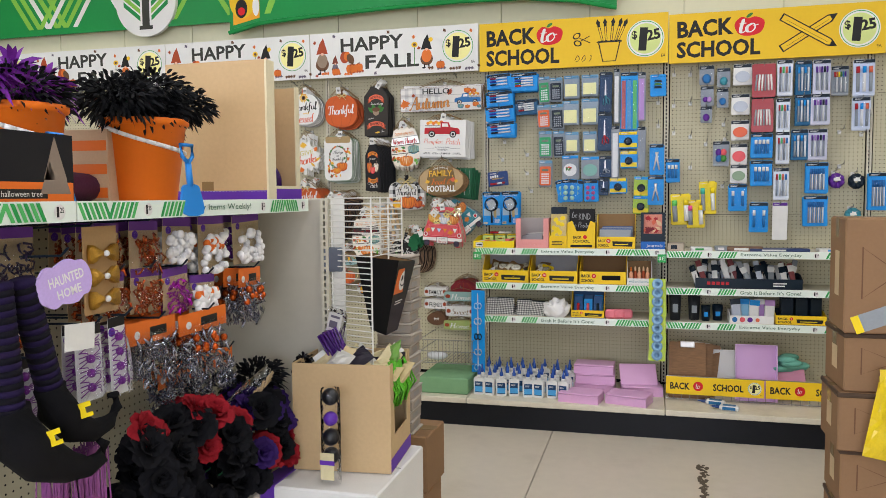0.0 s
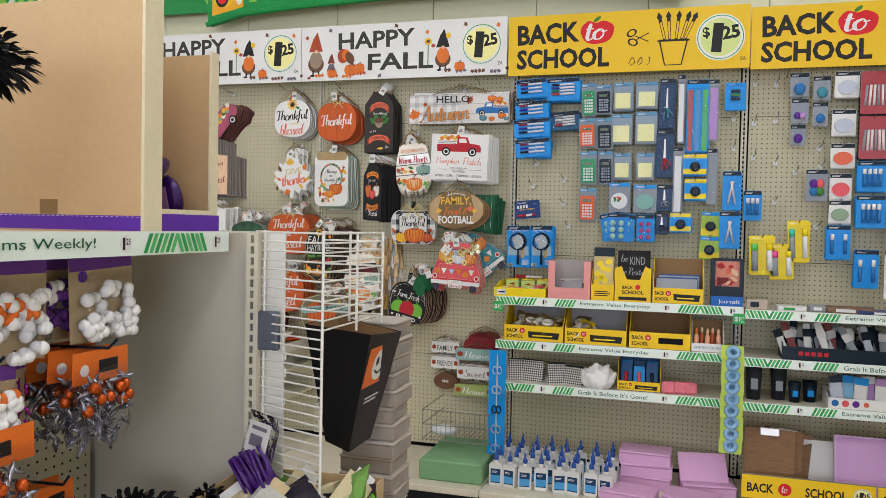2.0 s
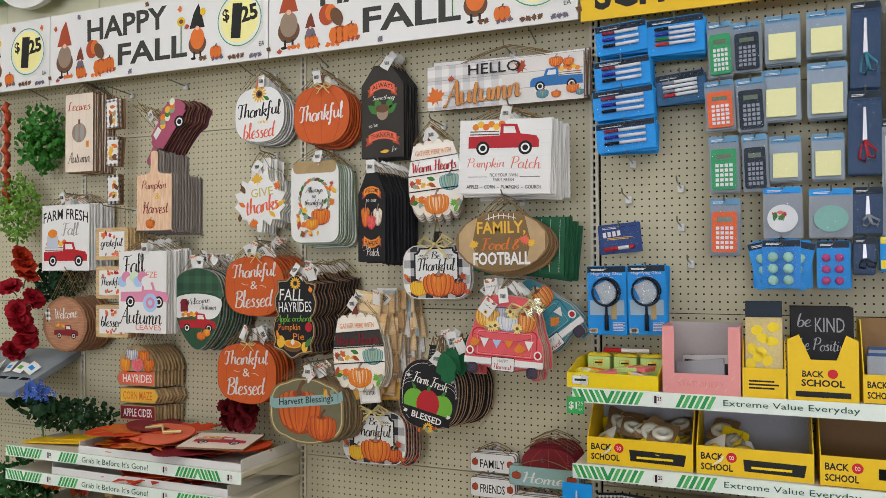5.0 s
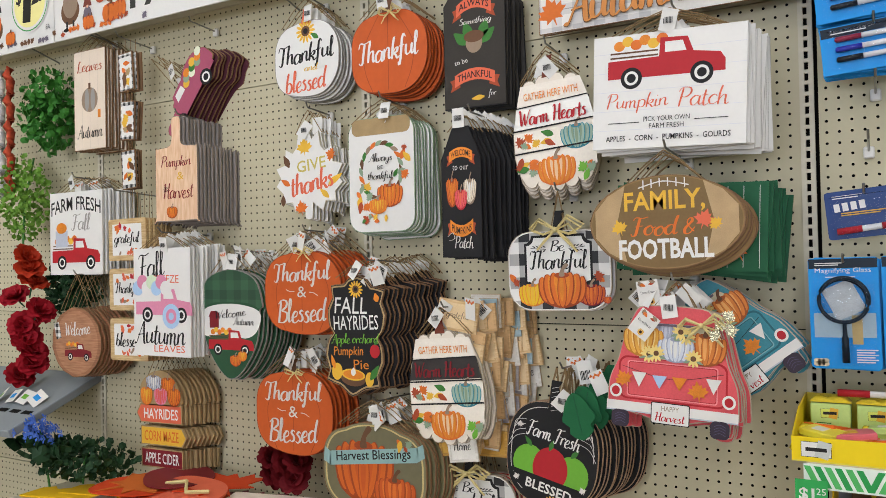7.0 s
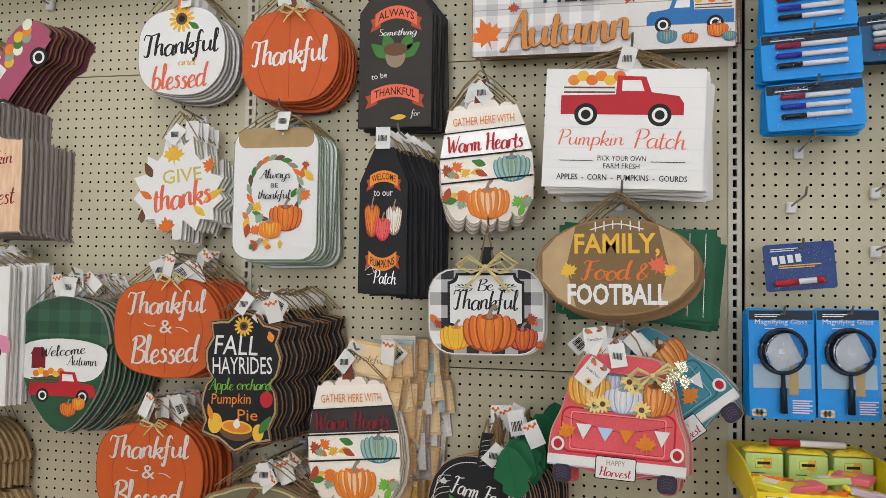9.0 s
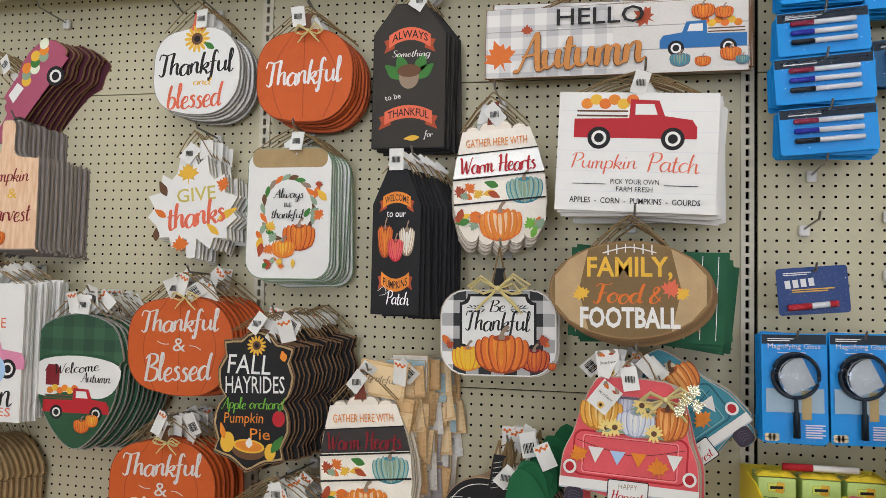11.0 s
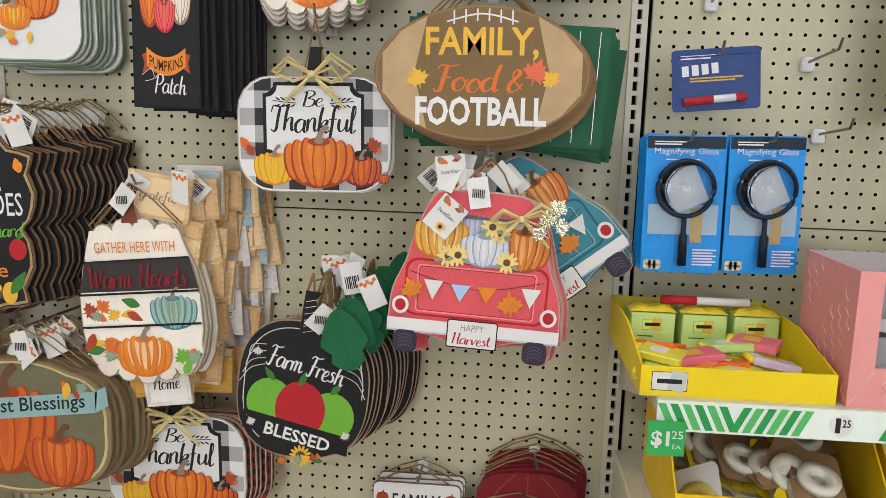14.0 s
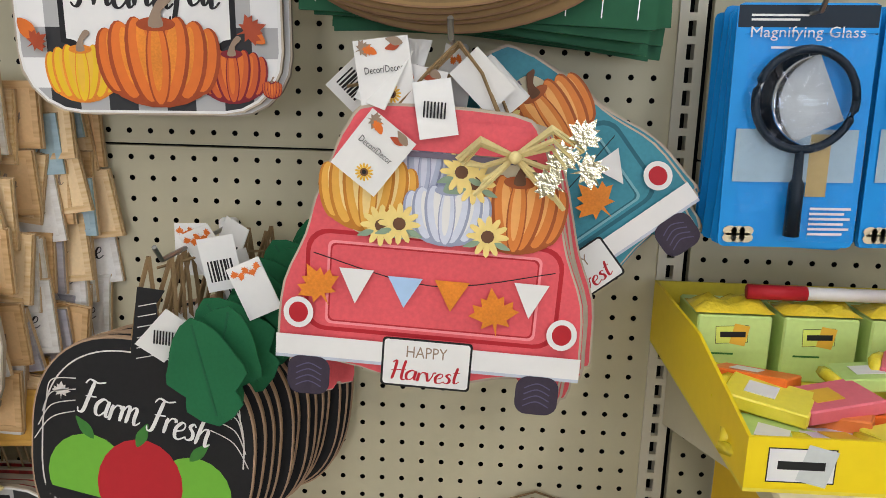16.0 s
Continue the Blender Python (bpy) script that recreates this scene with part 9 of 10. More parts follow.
hh = thing("haunted_sign", pose(-.06, -4.145, 1.315, 0, -13, 80), "lilac scalloped hanging sign reading Haunted Home", "sign")
part("board", G().slab(bumpy(.14, .1, 9, .2), 0, .006), M("c2a8de", .5, .15, 30), hh)
a = Art()
a.on("lettering").text(OFFW, "HAUNTED", .006, .01, .09, .022, bold=.02).text(OFFW, "HOME", .006, -.02, .062, .02, bold=.02)
a.attach(hh)
hook_x(-4.12, 1.36, .4)
solid("barcode_tag", G().box(-.045, .045, 0, .001, -.03, .03), CARD, "white card tag with a printed barcode", "tag", m=pose(-.07, -4.095, 1.19, 0, 4, 88))


# artificial flowers on the gondola's lower shelf
def bloom(x, y, z, r, mat, seed, label):
    rnd = random.Random(seed)
    ob = thing("silk_flower", pose(x, y, z, rnd.uniform(-10, 50), rnd.uniform(20, 80), 0), label, "flower", label.split(" flower")[0] + " flowers")
    g = G()
    for ring, (k, lean, ln) in enumerate(((5, .25, .55), (7, .6, .8), (9, 1.05, 1.0))):
        for i in range(k):
            an = 2 * math.pi * i / k + ring * .4 + rnd.uniform(-.15, .15)
            c, s = math.cos(an), math.sin(an)
            row = []
            for t in (0, .35, .7, 1):
                lean_t = lean * (.4 + .8 * t)
                rad, hgt = r * ln * t * math.sin(lean_t), r * ln * t * math.cos(lean_t)
                wd = r * .42 * (.3, 1, 1.1, .5)[int(t * 3 + .01)]
                row.append([(c * rad - s * u * wd, s * rad + c * u * wd, hgt + abs(u) * r * .14 + rnd.uniform(-.11, .11) * r) for u in (-1, 0, 1)])
            base = [p for q in row for p in q]
            g.put(base, [(a * 3 + b, a * 3 + b + 1, a * 3 + b + 4, a * 3 + b + 3) for a in range(3) for b in range(2)])
    part("petals", smooth(g), mat, ob)
    part("stem", G().tube([(0, 0, 0), (0, .01, -.05)], .003, 5), GREENB, ob)


SILKR = M("8e1420", .8, .25, 40, .2)
SILKB = M("0e0d11", .85, .3, 40, .2)
SILKP = M("301757", .8, .25, 40, .2)
fr = random.Random(4)
for i in range(84):
    u, v = i * .618 % 1, i * .7549 % 1
    y, z = -3.86 + u * .78, .71 - .08 * u + v * (.22 - .05 * u) - .1 * math.sin(u * math.pi) * (1 - v)
    m, w = (SILKB, "black")
    if (v > .62 and u < .42 and i % 2) or (v < .5 and u > .72 and i % 3) or (.4 < u < .62 and v > .55 and i % 3 == 0):
        m, w = (SILKR, "red")
    elif u > .55 and v > .3 and i % 3 < 2:
        m, w = (SILKP, "purple")
    bloom(-.12 + fr.uniform(-.1, .07), y, z, fr.uniform(.05, .068), m, i, w + " silk flower bunched on a low shelf")
ls = thing("low_shelf", pose(PANX, -2.86, .52), "cream steel low shelf under silk flowers", "shelf")
part("tray", G().box(.005, .38, -1.4, -.01, -.03, 0, bev=.003), DECK, ls)
solid("leaf_spray", blades(700, (0, 0, 0), (.09, .15, .07), .03, .006, 78), PLUME, "black feathery leaf spray against the end panel", "foliage", m=pose(-.2, -3.08, .85))
for k in range(3):
    solid("cello_sleeve", smooth(G().tube([(0, 0, 0), (.07, .07, .09), (.14, .13, .17)], [.03, .028, .02], 8)), film((.9, .92, .95), .1), "clear cellophane sleeve over a flower stem", "sleeve", "cellophane sleeves", m=pose(-.24 + k * .02, -3.3 - k * .03, .72 + k * .02)).visible_shadow = False


# witch legs
def witch_leg(top, ankle, shoe, radii, buckle):
    ob = thing("witch_leg", pose(-.1, 0, 0), "stuffed witch leg in purple striped stocking and black curled shoe", "decoration", "witch legs")
    a, b = Vector((0, *top)), Vector((0, *ankle))
    for k in range(20):
        p, q = a.lerp(b, k / 20), a.lerp(b, (k + 1) / 20)
        part("stripe", smooth(G().tube([p, (p + q) / 2, q], [.028, .03, .028], 12)), (M("1e1236", .9, .2, 60, .3), M("0f0c16", .9, .2, 60, .3))[k % 2], ob)
    part("shoe", smooth(G().tube([(.004 * i, y, z) for i, (y, z) in enumerate(shoe)], radii, 14)), M("0c0b0e", .9, .3, 60, .2), ob, "black felt curled shoe")
    y, z, r = buckle
    part("buckle", G().slab([(-.013, -.017), (.013, -.017), (.013, -.008), (.0, -.008), (0, .006), (.013, .006), (.013, .017), (-.013, .017)], 0, .004, pose(r, y, z, 0, -12, 48)), YELP, ob, "yellow felt buckle")


witch_leg((-4.225, 1.33), (-4.155, 1.08), ((-4.158, 1.09), (-4.145, 1.04), (-4.10, .985), (-4.045, .962), (-3.995, .968), (-3.968, .998), (-3.978, 1.03), (-4.005, 1.035)), (.034, .042, .036, .026, .018, .013, .01, .006), (-4.11, 1.03, .05))
witch_leg((-4.285, 1.33), (-4.265, 1.06), ((-4.268, 1.07), (-4.25, 1.0), (-4.20, .945), (-4.13, .905), (-4.07, .885), (-4.03, .895), (-4.022, .925), (-4.045, .94)), (.04, .053, .05, .035, .023, .017, .012, .007), (-4.215, 1.0, .06))
tf, tq = G(), random.Random(91)
for k in range(150):
    y, x = tq.uniform(-.09, .09), tq.uniform(-.03, .03)
    tf.tube([(x, y, 0), (x + tq.uniform(-.01, .01), y + tq.uniform(-.01, .01), -.15), (x + tq.uniform(-.015, .015), y + tq.uniform(-.015, .015), -.36)], .0022, 4)
solid("tinsel_fringe", tf, M("8f4f90", .25, .4, 80, .2, metal=.5), "hanging purple tinsel fringe below the hooks", "tinsel", m=pose(-.16, -4.03, .9))

# ---- wire rack, boxes and bin beside the end panel ----
rk = thing("wire_rack", pose(0, 0, 0), "white wire wing rack hooked to the gondola end", "rack")
for k in range(41):
    z = 1.492 - k * .021
    part("rack_wire", G().tube([(-.0, -2.855, z), (.19, -2.925, z)], .0022, 5), WIREW, rk)
    if z > 1.262:
        part("rack_wire", G().tube([(.19, -2.925, z), (.19, -2.575, z), (.02, -2.575, z)], .0022, 5), WIREW, rk)
for p in ((.19, -2.927), (.01, -2.858), (.19, -2.74), (.19, -2.573), (.1, -2.575)):
    part("rack_post", G().tube([(p[0], p[1], 1.496), (p[0], p[1], .62 if p[1] < -2.8 else 1.26)], .0032, 6), WIREW, rk)
part("clamp", G().box(-.03, .05, -2.87, -2.852, 1.22, 1.31, bev=.004), M("6d7480", .4, metal=.5), rk, "grey steel clamp")
bb = thing("snack_box", pose(0, 0, 0), "tapered black display box with an orange pumpkin print", "box")
T, B, g = [(.06, -2.75, 1.27), (.245, -2.782, 1.258), (.245, -2.57, 1.24), (.055, -2.545, 1.268)], [(.112, -2.735, .985), (.176, -2.74, .965), (.176, -2.6, .965), (.112, -2.6, .985)], G()
g.put(T + B, [(0, 1, 5, 4), (1, 2, 6, 5), (2, 3, 7, 6), (3, 0, 4, 7), (4, 5, 6, 7)])
part("body", g, M("151414", .4, .2), bb)
inn = [((x - .15) * .96 + .15, (y + 2.66) * .96 - 2.66, z - .001) for x, y, z in T]
low = [((bx - .15) * .9 + .15, (by + 2.66) * .9 - 2.66, bz + .004) for bx, by, bz in B]
part("lining", G().put(inn + low, [(1, 0, 4, 5), (2, 1, 5, 6), (3, 2, 6, 7), (0, 3, 7, 4)]), KRAFT_SHADED, bb, "kraft inner lining")
a = Art(start=.0012)
a.on("orange_panel").add(HORANGE, rect(-.085, -.13, .085, -.03))
a.on("pumpkin_face").add(OFFW, ell(.0, -.08, .045, .04)).add(INK, ell(-.016, -.07, .009, .012), ell(.016, -.07, .009, .012), stroke([(-.025, -.092), (0, -.102), (.025, -.092)], .006))
bars(a.on("small_print"), .0, -.165, .09, .02, 2)
a.attach(bb, Matrix.Translation((.2435, -2.676, 1.25)) @ Matrix.Rotation(radians(90), 4, "Z") @ Matrix.Rotation(radians(13.5), 4, "X"))
for k in range(18):
    tc = thing("small_carton", pose(.045 + (k * 5 % 3) * .004, -2.5 + (k % 2) * .006, .42 + k * .0462, 0, 0, (k * 7 % 5) - 2), "low grey-brown printed carton in a stack", "carton", "stacked low cartons")
    part("carton", G().box(0, .15, 0, .14, 0, .037, bev=.003), M("a1968a", .7, .12, rnd=.25), tc)
    part("lid", G().box(-.003, .153, -.003, .143, .037, .0455, bev=.003), M("b8aea3", .7, .1, rnd=.2), tc, "pale lid edge")
    b = Art()
    bars(b.on("small_print"), .08, .018, .09, .016, 2, GREYM)
    b.attach(tc)
    part("side_mark", G().box(.1503, .1512, .03, .1, .008, .028), GREYM, tc)

def carton(x, y, z, w, d, h, rz=0, mat=None, label="brown corrugated shipping carton, taped shut", tape=True, group="brown cartons"):
    ob = thing("carton", pose(x, y, z, 0, 0, rz), label, "box", group)
    part("shell", G().box(0, w, 0, d, 0, h, bev=.006), mat or KRAFT2, ob)
    part("flap_seam", G().box(.006, w - .006, d / 2 - .002, d / 2 + .002, h, h + .001), DARK, ob)
    if tape:
        part("tape", G().box(.0, w, d / 2 - .03, d / 2 + .03, h + .001, h + .002).box(-.0015, -.0005, d / 2 - .03, d / 2 + .03, h - .08, h), M("8a7350", .25), ob, "brown packing tape")
    return ob


carton(.15, -2.52, 0, .115, .27, .26, 2)
carton(.15, -2.5, .262, .115, .25, .24, -2)
wbx = carton(-.1, -3.26, 0, .42, .52, .545, 0, OFFW, "large white carton with a purple corner band on the floor", False, "white cartons")
part("corner_band", G().box(-.003, .06, -.003, .52, .49, .5485), HPURP, wbx, "purple printed corner")
b = Art()
b.on("round_mark").add(INK, ell(.1, .46, .02, .02)).add(LIME, maple(.06, .35, .03, 0))
b.attach(wbx)

kb = thing("bin_box", pose(-.045, -3.10, .548, 0, 0, 5), "open kraft card bin heaped with bagged halloween trims", "box")
KRAFTB = M("c6a97f", .75, .1, 14, .12, stain=.15)
part("front", G().box(0, .35, 0, .005, 0, .375), KRAFTB, kb)
part("back", G().box(0, .35, .3, .305, 0, .375), KRAFTB, kb)
part("wall", G().box(0, .005, .005, .3, 0, .375), KRAFTB, kb)
part("low_side", G().slab([(.005, 0), (.3, 0), (.3, .375), (.26, .375), (.25, .12), (.06, .12), (.04, .375), (.005, .375)], -.35, -.345, Matrix.Rotation(radians(90), 4, "Z")), KRAFTB, kb)
part("side_band", G().box(.3505, .3515, .0, .305, .004, .05), HPURP, kb, "purple printed foot band")
part("base", G().box(.005, .345, .005, .3, 0, .005), KRAFT_SHADED, kb)
tr = random.Random(8)
for k in range(48):
    c, wd = ((M("d6c69c", .5), "tan"), (M("cdb98a", .6), "tan"), (M("6f9a48", .45, .3, 60), "green"), (M("c9c6bc", .3), "pale"), (M("2a2430", .4), "black"), (M("d2c49c", .6), "tan"))[k % 6]
    bg = thing("trim_bag", pose(-.02 + tr.random() * .29, -3.07 + tr.random() * .25, .80 + tr.random() * .085, tr.uniform(-105, -40), tr.uniform(-60, 60), tr.uniform(-60, 60)), wd + " bagged halloween trim tossed in a bin", "bag", "bagged trims")
    part("trim", pillow(.075, .11, .02, 300 + k, 5), c, bg)
    if k % 3 == 0:
        part("header", G().box(-.024, .024, -.001, .0, .108, .13), (OFFW, M("d2bd90", .6))[k % 2], bg)
fm = G()
for k in range(40):
    y = tr.uniform(-.1, .1)
    fm.tube([(tr.uniform(-.02, .02), y, .0), (tr.uniform(.02, .05), y + tr.uniform(-.03, .03), -.09), (tr.uniform(.0, .03), y, -.15)], .004, 4)
solid("green_fringe", smooth(fm), M("5fb52c", .4, .25, 40, .1), "bright green stringy fringe spilling over the bin side", "trim", m=pose(.265, -2.93, .905))
pv = G()
for k in range(50):
    y = tr.uniform(-.03, .03)
    pv.tube([(y, tr.uniform(-.03, .03), 0), (y * 1.3, tr.uniform(-.03, .03), .13)], .004, 4)
solid("purple_fringe", smooth(pv), M("4a1a72", .35, .3, 60, .1), "purple stringy fringe bundle leaning in a bin", "trim", m=pose(.09, -2.96, .90, 8, -26, 0))
hb = thing("header_bag", pose(.03, -2.95, .93, 0, 14, 0), "clear bag with a grey printed label standing in a bin", "bag")
part("bag", pillow(.08, .17, .012, 77, 6), film((.95, .95, .95), .1, 1.5), hb, "crinkled clear bag").visible_shadow = False
part("label", G().box(-.026, .026, -.0155, -.0145, .085, .155), M("cfcbc6", .5), hb, "grey printed label")
part("print_bar", G().box(-.018, .012, -.0165, -.0156, .1, .125).box(-.018, .018, -.0165, -.0156, .137, .145), GREYB, hb)
for k in range(1):
    solid("black_tinsel", blades(140, (0, 0, 0), (.015, .07, .03), .025, .006, 51 + k), M("17161c", .25, .3, 60, .1, metal=.4), "black foil tinsel spilling from the bin", "trim", "foil tinsel", m=pose((-.05, .33, .32)[k], -3.0 + k * .1, (.9, .84, .78)[k]))
tu = thing("ball_tube", pose(.135, -3.19, .548), "clear tube of three black balls and one purple ball", "ornament")
part("tube", smooth(G().lathe([(.033, 0), (.033, .31), (.03, .318)], 20, cap=False)), FILM, tu, "clear plastic tube").visible_shadow = False
for k in range(4):
    part("ball", smooth(G().ball((0, 0, .29 - .062 * k - (.012 if k else 0)), .029 if k != 1 else .024, 16)), (M("1b1b1f", .3), HPURP, M("1b1b1f", .3), M("1b1b1f", .3))[k], tu)
part("label", G().box(-.024, .024, -.0345, -.0335, .02, .11), M("d9cda0", .5), tu)
part("label_band", G().box(-.026, .026, -.0355, -.0347, .07, .085), HPURP, tu)

# stack of brown cartons at the aisle's other side
zc = 0
for k, (h, dx, dy) in enumerate(((.235, .0, .0), (.235, .01, .02), (.235, -.01, -.01), (.235, .01, .0), (.45, .0, -.02))):
    c = carton(1.885 + dx, -2.2 + dy, zc, .5, .3, h, (k * 5 % 4) - 1.5, group="stacked shipping cartons")
    # dark band paints the shaded gap between one carton and the next
    if k < 4:
        part("lid_band", G().box(-.004, .504, -.004, .304, h - .02, h - .001, bev=.004), M("4c3b2d", .6), c, "dark lid edge")
    b = Art()
    b.on("hazard_print").add(BROWN, [(.06, h * .3), (.065, h * .3), (.065, h * .75), (.06, h * .75)], [(.06, h * .3), (.19, h * .52), (.19, h * .535), (.065, h * .31)], [(.06, h * .75), (.19, h * .535), (.19, h * .52), (.065, h * .74)])
    bars(b.on("small_print"), .3, h * .5, .12, h * .2, 4, BROWN)
    b.attach(c)
    part("side_label", G().box(-.002, -.001, .1, .18, h * .3, h * .7), M("c9b08a", .6), c)
    if k == 4:
        lb = part("sticker", G().box(-.07, .07, -.002, -.001, -.035, .035, pose(.1, 0, .055, 0, -22, 0)), GREYP, c, "grey and yellow shipping label")
        part("sticker_end", G().box(-.07, -.04, -.003, -.002, -.035, .035, pose(.1, 0, .055, 0, -22, 0)), YELP, lb)
    zc += h + .002
for k in range(2):
    yb = thing("yellow_bag", pose(2.03 + k * .07, -2.25 - k * .02, .46 + k * .04, 0, 10 - k * 14, 0), "bright yellow printed snack bag hung beside cartons", "bag", "yellow bags")
    part("bag", pillow(.15, .3, .03, 5 + k, 8), M("e2c41c", .28, .15, 25, .4), yb)
    part("crimp", G().box(-.072, .072, -.002, .002, .298, .325), M("e2c41c", .3), yb, "crimped top seam")
    part("mark", G().slab(ell(.0, .16, .03, .035), -.0415, -.036), HOTRED, yb)


# more bags further along the gondola and on its lower hooks
for i, (y0, y1, z0, z1, st_, mt, sec) in enumerate(((-4.22, -4.08, 1.29, 1.435, "curl", M("2a1a3a", .3, .3, 60), None), (-4.37, -4.24, 1.28, 1.435, "bits", M("222026", .3, .3, 60), None), (-4.2, -4.07, 1.16, 1.29, "curl", FOILO, None), (-3.47, -3.33, 1.13, 1.265, "curl", FOILM, None), (-3.34, -3.2, 1.30, 1.44, "pom", M("5a2a7a", .7), POM), (-4.18, -4.07, .98, 1.14, "spider", M("7a1f8a", .3, .3, 90), None))):
    hpack(y0, y1, z0, z1, -.2, "bag of small halloween trims under a kraft card", "bag", HP, st_, mt, 3, sec, "ribbon and pom-pom bags", 60 + i)
# same silvered bits, bag highlights put into their colour
for i, y in enumerate((-3.55, -3.4, -3.25)):
    hpack(y - .06, y + .06, .86, 1.0, -.22, "bag of black and orange skeleton bits under an orange card", "bag", HORANGE, "bits", M("9a9aa6", .16, .5, 60, .3, metal=.8), 2, None, "skeleton bags", 80 + i)


# ---- left bay: low shelves of fall decor and artificial plants ----
LZ1, LZ2 = .765, .665
FELT = M("d0451c", .8, .1, 40, .3)


def card_tray(x0, x1, z, label):
    ob = thing("card_tray", pose(x0, -.395, z), label, "tray", "white card trays")
    w = x1 - x0
    part("base", G().box(0, w, 0, .37, 0, .003), OFFW, ob)
    part("front", G().box(0, w, 0, .003, .003, .03), OFFW, ob)
    for sx in (0, w - .003):
        part("side", G().box(sx, sx + .003, .003, .37, .003, .045), OFFW, ob)


card_tray(-2.05, -1.24, LZ1, "shallow white card tray of felt leaf mats")
card_tray(-2.2, -1.3, LZ2, "shallow white card tray of orange mats")
lr = random.Random(12)
for k in range(22):
    mt = thing("felt_mat", pose(-1.95 + lr.random() * .58, -.25 + lr.uniform(-.08, .08), LZ1 + .006 + k * .004, 0, lr.uniform(-1.5, 1.5), lr.uniform(-60, 60)), "felt leaf or pumpkin place mat lying in a tray", "mat", "felt mats")
    o = maple(0, 0, .15, 0) if k % 3 else bumpy(.28, .22)
    part("felt", G().put([(x, z, q) for q in (0, .003) for x, z in o], [tuple(range(len(o)))[::-1], tuple(range(len(o), 2 * len(o)))] + [(i, (i + 1) % len(o), (i + 1) % len(o) + len(o), i + len(o)) for i in range(len(o))]), (FELT, MAROON, FELT, M("c96a2a", .8))[k % 4], mt)
for k in range(8):
    mt = thing("felt_mat", pose(-1.9 + lr.random() * .45, -.25 + lr.uniform(-.06, .06), LZ2 + .006 + k * .004, 0, 0, lr.uniform(-60, 60)), "felt leaf or pumpkin place mat lying in a tray", "mat", "felt mats")
    o = maple(0, 0, .16, 0)
    part("felt", G().put([(x, z, q) for q in (0, .003) for x, z in o], [tuple(range(len(o)))[::-1], tuple(range(len(o), 2 * len(o)))] + [(i, (i + 1) % len(o), (i + 1) % len(o) + len(o), i + len(o)) for i in range(len(o))]), FELT, mt)
sn = thing("hanging_plaque", pose(-1.43, -.27, LZ1 + .075, -86, 0, 12), "white plaque with a red truck lying flat in a tray", "sign")
part("board", G().slab(rect(-.14, -.1, .14, .1), 0, .006), MDF, sn)
a = Art()
a.on("face").add(M("e6d5c4", .5), rect(-.138, -.098, .138, .098))
truck(a, 0, 0, .22, CRIM)
a.attach(sn)
sw = thing("wreath_sign", pose(-1.72, -.28, LZ1 + .085, -80, 0, -10), "pumpkin-shaped plaque with straw twine lying on mats", "sign")
part("board", G().slab(bumpy(.3, .2), 0, .006), CORAL, sw)
part("straw", G().tube([(-.1, -.01, 0), (-.03, -.016, .03), (.04, -.014, -.02), (.1, -.01, .02)], .006, 5), RAFFIA, sw)
for k in range(2):
    yr = thing("yellow_runner", pose(-2.42 + k * .12, -.36 + k * .06, LZ1 + .002 + k * .008, 0, -2, 5), "folded yellow felt leaf runner on the shelf", "runner", "yellow runners")
    o = [(0, 0), (.45, .02)] + [(.45 - i * .0375, .09 + (.025 if i % 2 else 0)) for i in range(13)]
    part("felt", G().put([(x, z, q) for q in (0, .006) for x, z in o], [tuple(range(len(o)))[::-1], tuple(range(len(o), 2 * len(o)))] + [(i, (i + 1) % len(o), (i + 1) % len(o) + len(o), i + len(o)) for i in range(len(o))]), M("e8b81c", .8, .1, 40, .2), yr)
for k in range(6):
    bloom(-1.52 + (k % 3) * .05, -.12, LZ1 + .11 + (k // 3) * .05, .05, M("6a0f18", .7, .25, 40, .2), 60 + k, "dark red silk flower lying in a tray")


def leafy(n, centre, spread, size, seed, droop=0.0):
    """Many small rounded leaves in a loose mass."""
    rnd, g = random.Random(seed), G()
    for _ in range(n):
        d = Vector((rnd.gauss(0, 1), rnd.gauss(0, 1), rnd.gauss(0, 1))).normalized() * rnd.random() ** .4
        p = Vector(centre) + Vector((d.x * spread[0], d.y * spread[1], d.z * spread[2] - droop * abs(d.x)))
        m = Matrix.Translation(p) @ Euler((rnd.uniform(-1, 1), rnd.uniform(-1, 1), rnd.uniform(0, 6))).to_matrix().to_4x4()
        s = size * rnd.uniform(.7, 1.3)
        g.put([(0, 0, 0), (s * .5, -s * .1, s * .35), (s * .45, -s * .05, s * .8), (0, -s * .2, s * 1.1), (-s * .45, -s * .05, s * .8), (-s * .5, -s * .1, s * .35), (0, .08 * s, s * .55)], [(0, 1, 6), (1, 2, 6), (2, 3, 6), (3, 4, 6), (4, 5, 6), (5, 0, 6)], m)
    return g


def plant(x, y, z, n, spread, size, mat, label, seed, name="artificial_plant", stems=True):
    ob = thing(name, pose(x, y, z), label, "plant")
    part("leaves", leafy(n, (0, 0, 0), spread, size, seed), mat, ob)
    if stems:
        part("stem", G().tube([(0, .04, spread[2]), (0, 0, 0), (.02, -.02, -spread[2])], .004, 5), LEAFY, ob)


GRA = M("3a7a2c", .5, .25, 30, .1, rnd=.2)
GRB = M("6f9a3a", .5, .25, 30, .1, rnd=.2)
GRD = M("1f3d22", .55, .25, 30, .1)
plant(-2.62, -.10, 2.13, 420, (.13, .09, .17), .026, GRA, "hanging bush of bright green artificial leaves", 1)
plant(-2.75, -.12, 1.80, 520, (.12, .09, .17), .018, GRB, "hanging bush of yellow-green artificial fern", 2)
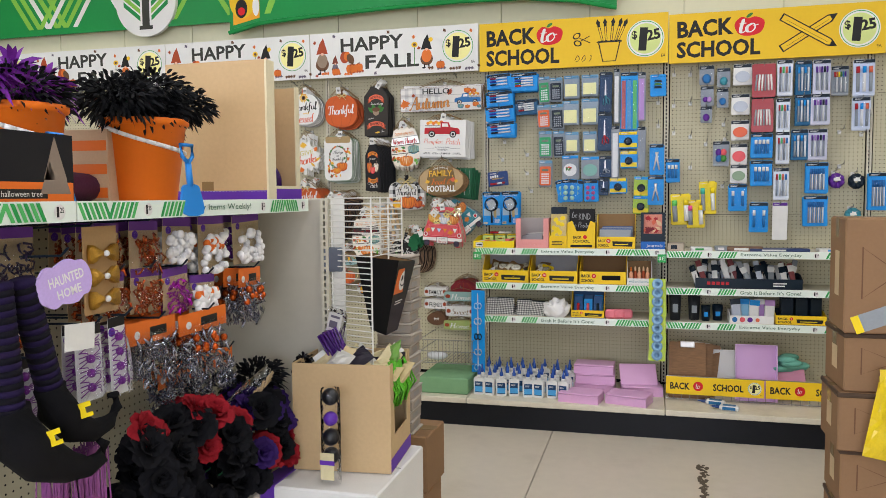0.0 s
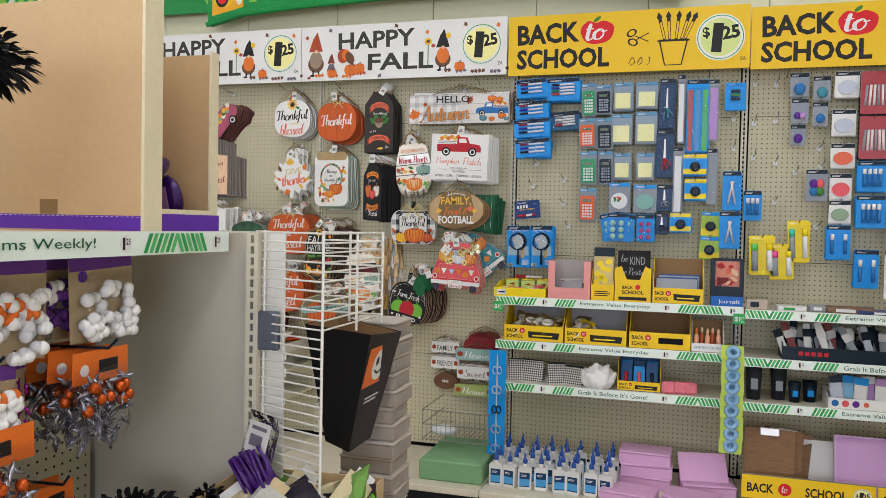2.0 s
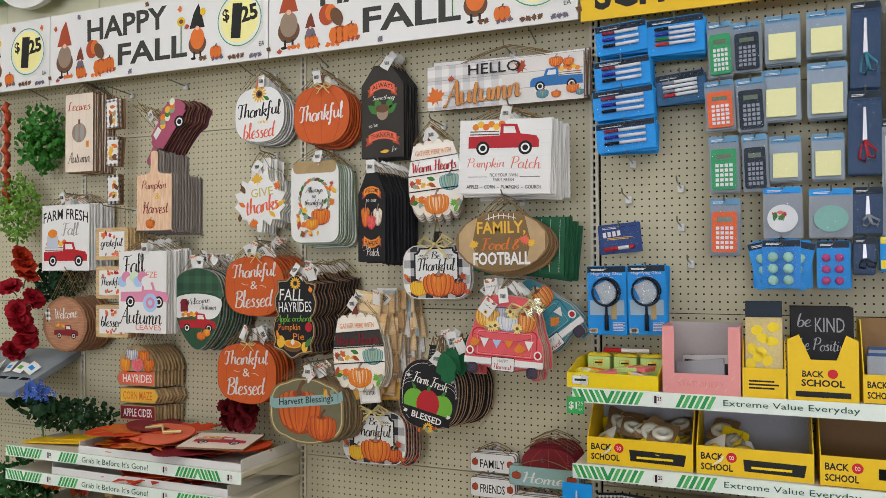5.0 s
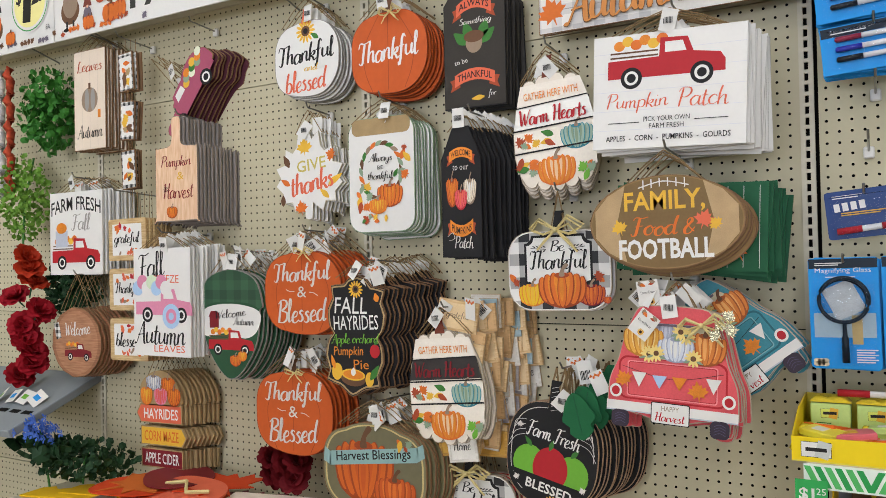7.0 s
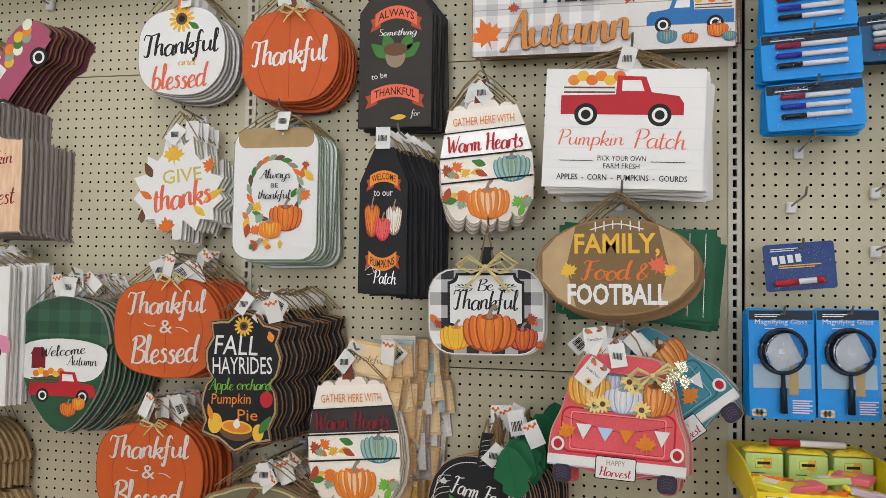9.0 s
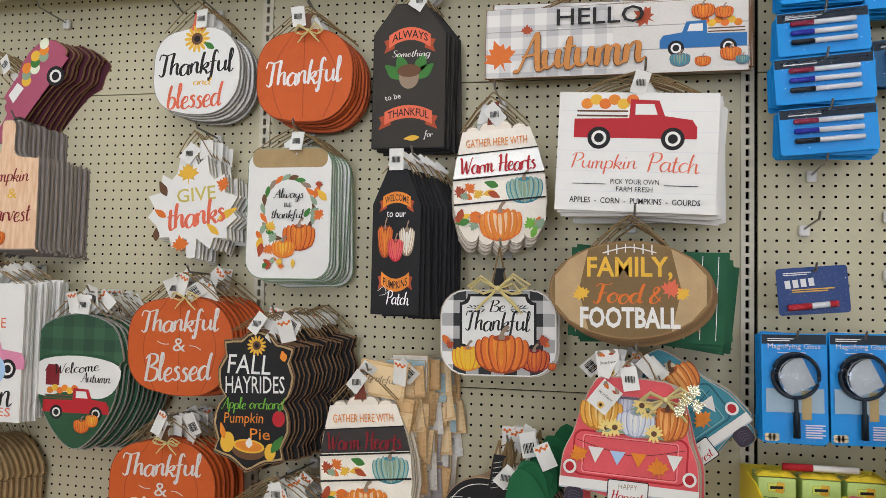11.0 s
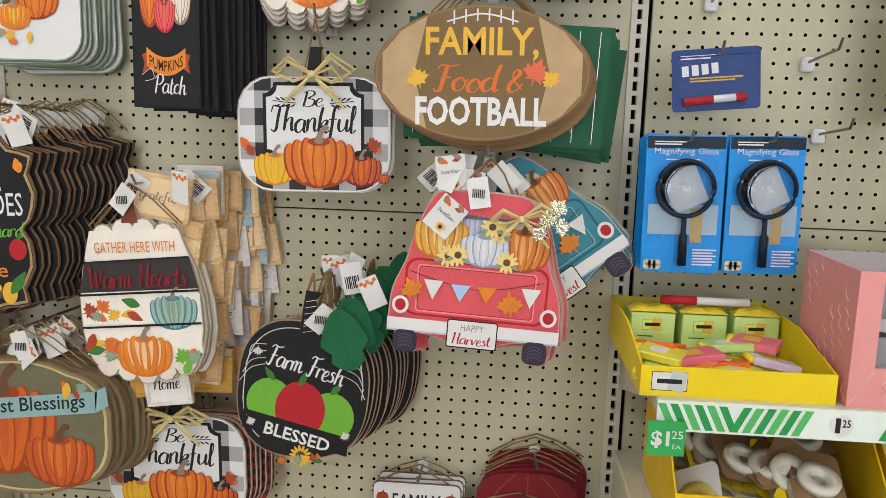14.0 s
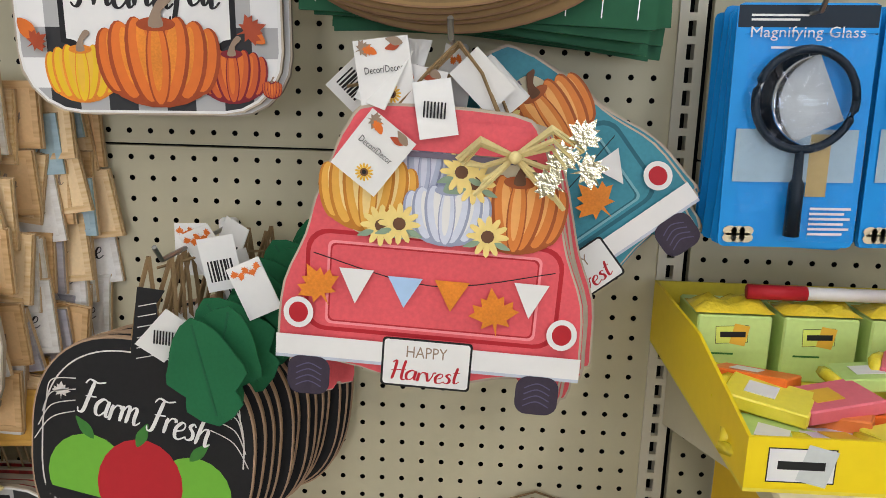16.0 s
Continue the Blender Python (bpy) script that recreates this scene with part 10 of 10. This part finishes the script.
plant(-2.55, -.06, 1.46, 380, (.16, .05, .12), .022, GRD, "dark green artificial foliage behind plaques", 3)
plant(-2.3, -.2, .86, 420, (.25, .12, .07), .022, GRD, "dark green artificial foliage lying on a shelf", 4)
plant(-2.5, -.3, .55, 420, (.2, .12, .12), .026, M("2c5a2a", .5, .25, 30, .1), "green artificial leaves under the shelf", 5)
for k in range(10):
    bloom(-2.74 + (k % 2) * .05 + .04 * (k % 3), -.16, 1.12 + k * .05, .06, M("a01424", .7, .25, 40, .2) if k < 7 else M("b83418", .7, .25, 40, .2), 80 + k, "red silk flower hung in a bunch")
hy = thing("hydrangea", pose(-2.42, -.28, .97), "blue artificial hydrangea with dark leaves", "flower")
g = G()
for k in range(60):
    p = Vector((random.gauss(0, .035), random.gauss(0, .03), random.gauss(0, .022)))
    for q in range(4):
        an = q * math.pi / 2 + k
        g.put([p, p + Vector((.012 * math.cos(an - .5), -.004, .012 * math.sin(an - .5))), p + Vector((.018 * math.cos(an), -.006, .018 * math.sin(an))), p + Vector((.012 * math.cos(an + .5), -.004, .012 * math.sin(an + .5)))], [(0, 1, 2, 3)])
part("petals", g, M("4a6fc2", .6, .25, 60, .1), hy)
part("stem", G().tube([(0, 0, 0), (.0, .03, -.2)], .004, 5), LEAFY, hy)
part("leaves", leafy(40, (0, .02, -.07), (.16, .06, .04), .05, 8), GRD, hy)
gs = thing("wall_shelf", pose(-3.69, 0, 1.134, 22), "grey slotted steel shelf sloping down, with tagged bouquets", "shelf")
part("tray", G().box(.006, 1.225, -.40, -.006, -.03, 0, bev=.003), M("8a9196", .4, .08), gs)
for k in range(6):
    part("slot", G().box(.8 + k * .07, .85 + k * .07, -.3, -.28, .0005, .0015), DARK, gs)
for k in range(4):
    tg = thing("bouquet_tag", pose(-2.74 + k * .07, -.22, 1.068, -50, k * 20 - 30, 0), "white card tag on a wrapped bouquet", "tag", "bouquet tags")
    part("card", G().box(-.025, .025, 0, .001, -.03, .03), CARD, tg)
    part("mark", G().box(-.015, .01, -.0012, -.0005, -.01, .01), JB if k % 2 else BRIGHT, tg)
for k in range(3):
    wr = G()
    for i in range(10):
        wr.tube([(0, 0, .26 - i * .05), (.012 if i % 2 else -.012, -.01, .23 - i * .05), (0, 0, .21 - i * .05)], .016, 6)
    ob = thing("stripe_garland", pose(-2.80 - k * .06, -.14, 2.06), "red and white striped hanging garland", "garland", "striped garlands")
    part("strip", smooth(wr), (M("b8482c", .7), OFFW, M("7a1f24", .7))[k], ob)
for k in range(7):
    lf = thing("leaf_tray_item", pose(-2.3 + k * .09, -.3 + (k % 2) * .05, .54, 0, 0, k * 40), "orange and tan boxed leaf picks under the shelf", "leaf picks", "leaf picks")
    part("leaf", leafy(14, (0, 0, .04), (.04, .04, .03), .035, 40 + k), (ORANGE, TAN, RUST)[k % 3], lf)
lt = thing("wall_shelf", pose(UP[1], 0, .50), "tan steel wall shelf with a green and white price rail", "shelf", "wall shelves")
part("tray", G().box(.006, 1.22, -.40, -.006, -.022, 0, bev=.003), STEEL, lt)
price_strip(lt, .004, 1.225, -.412, -.042, .003)
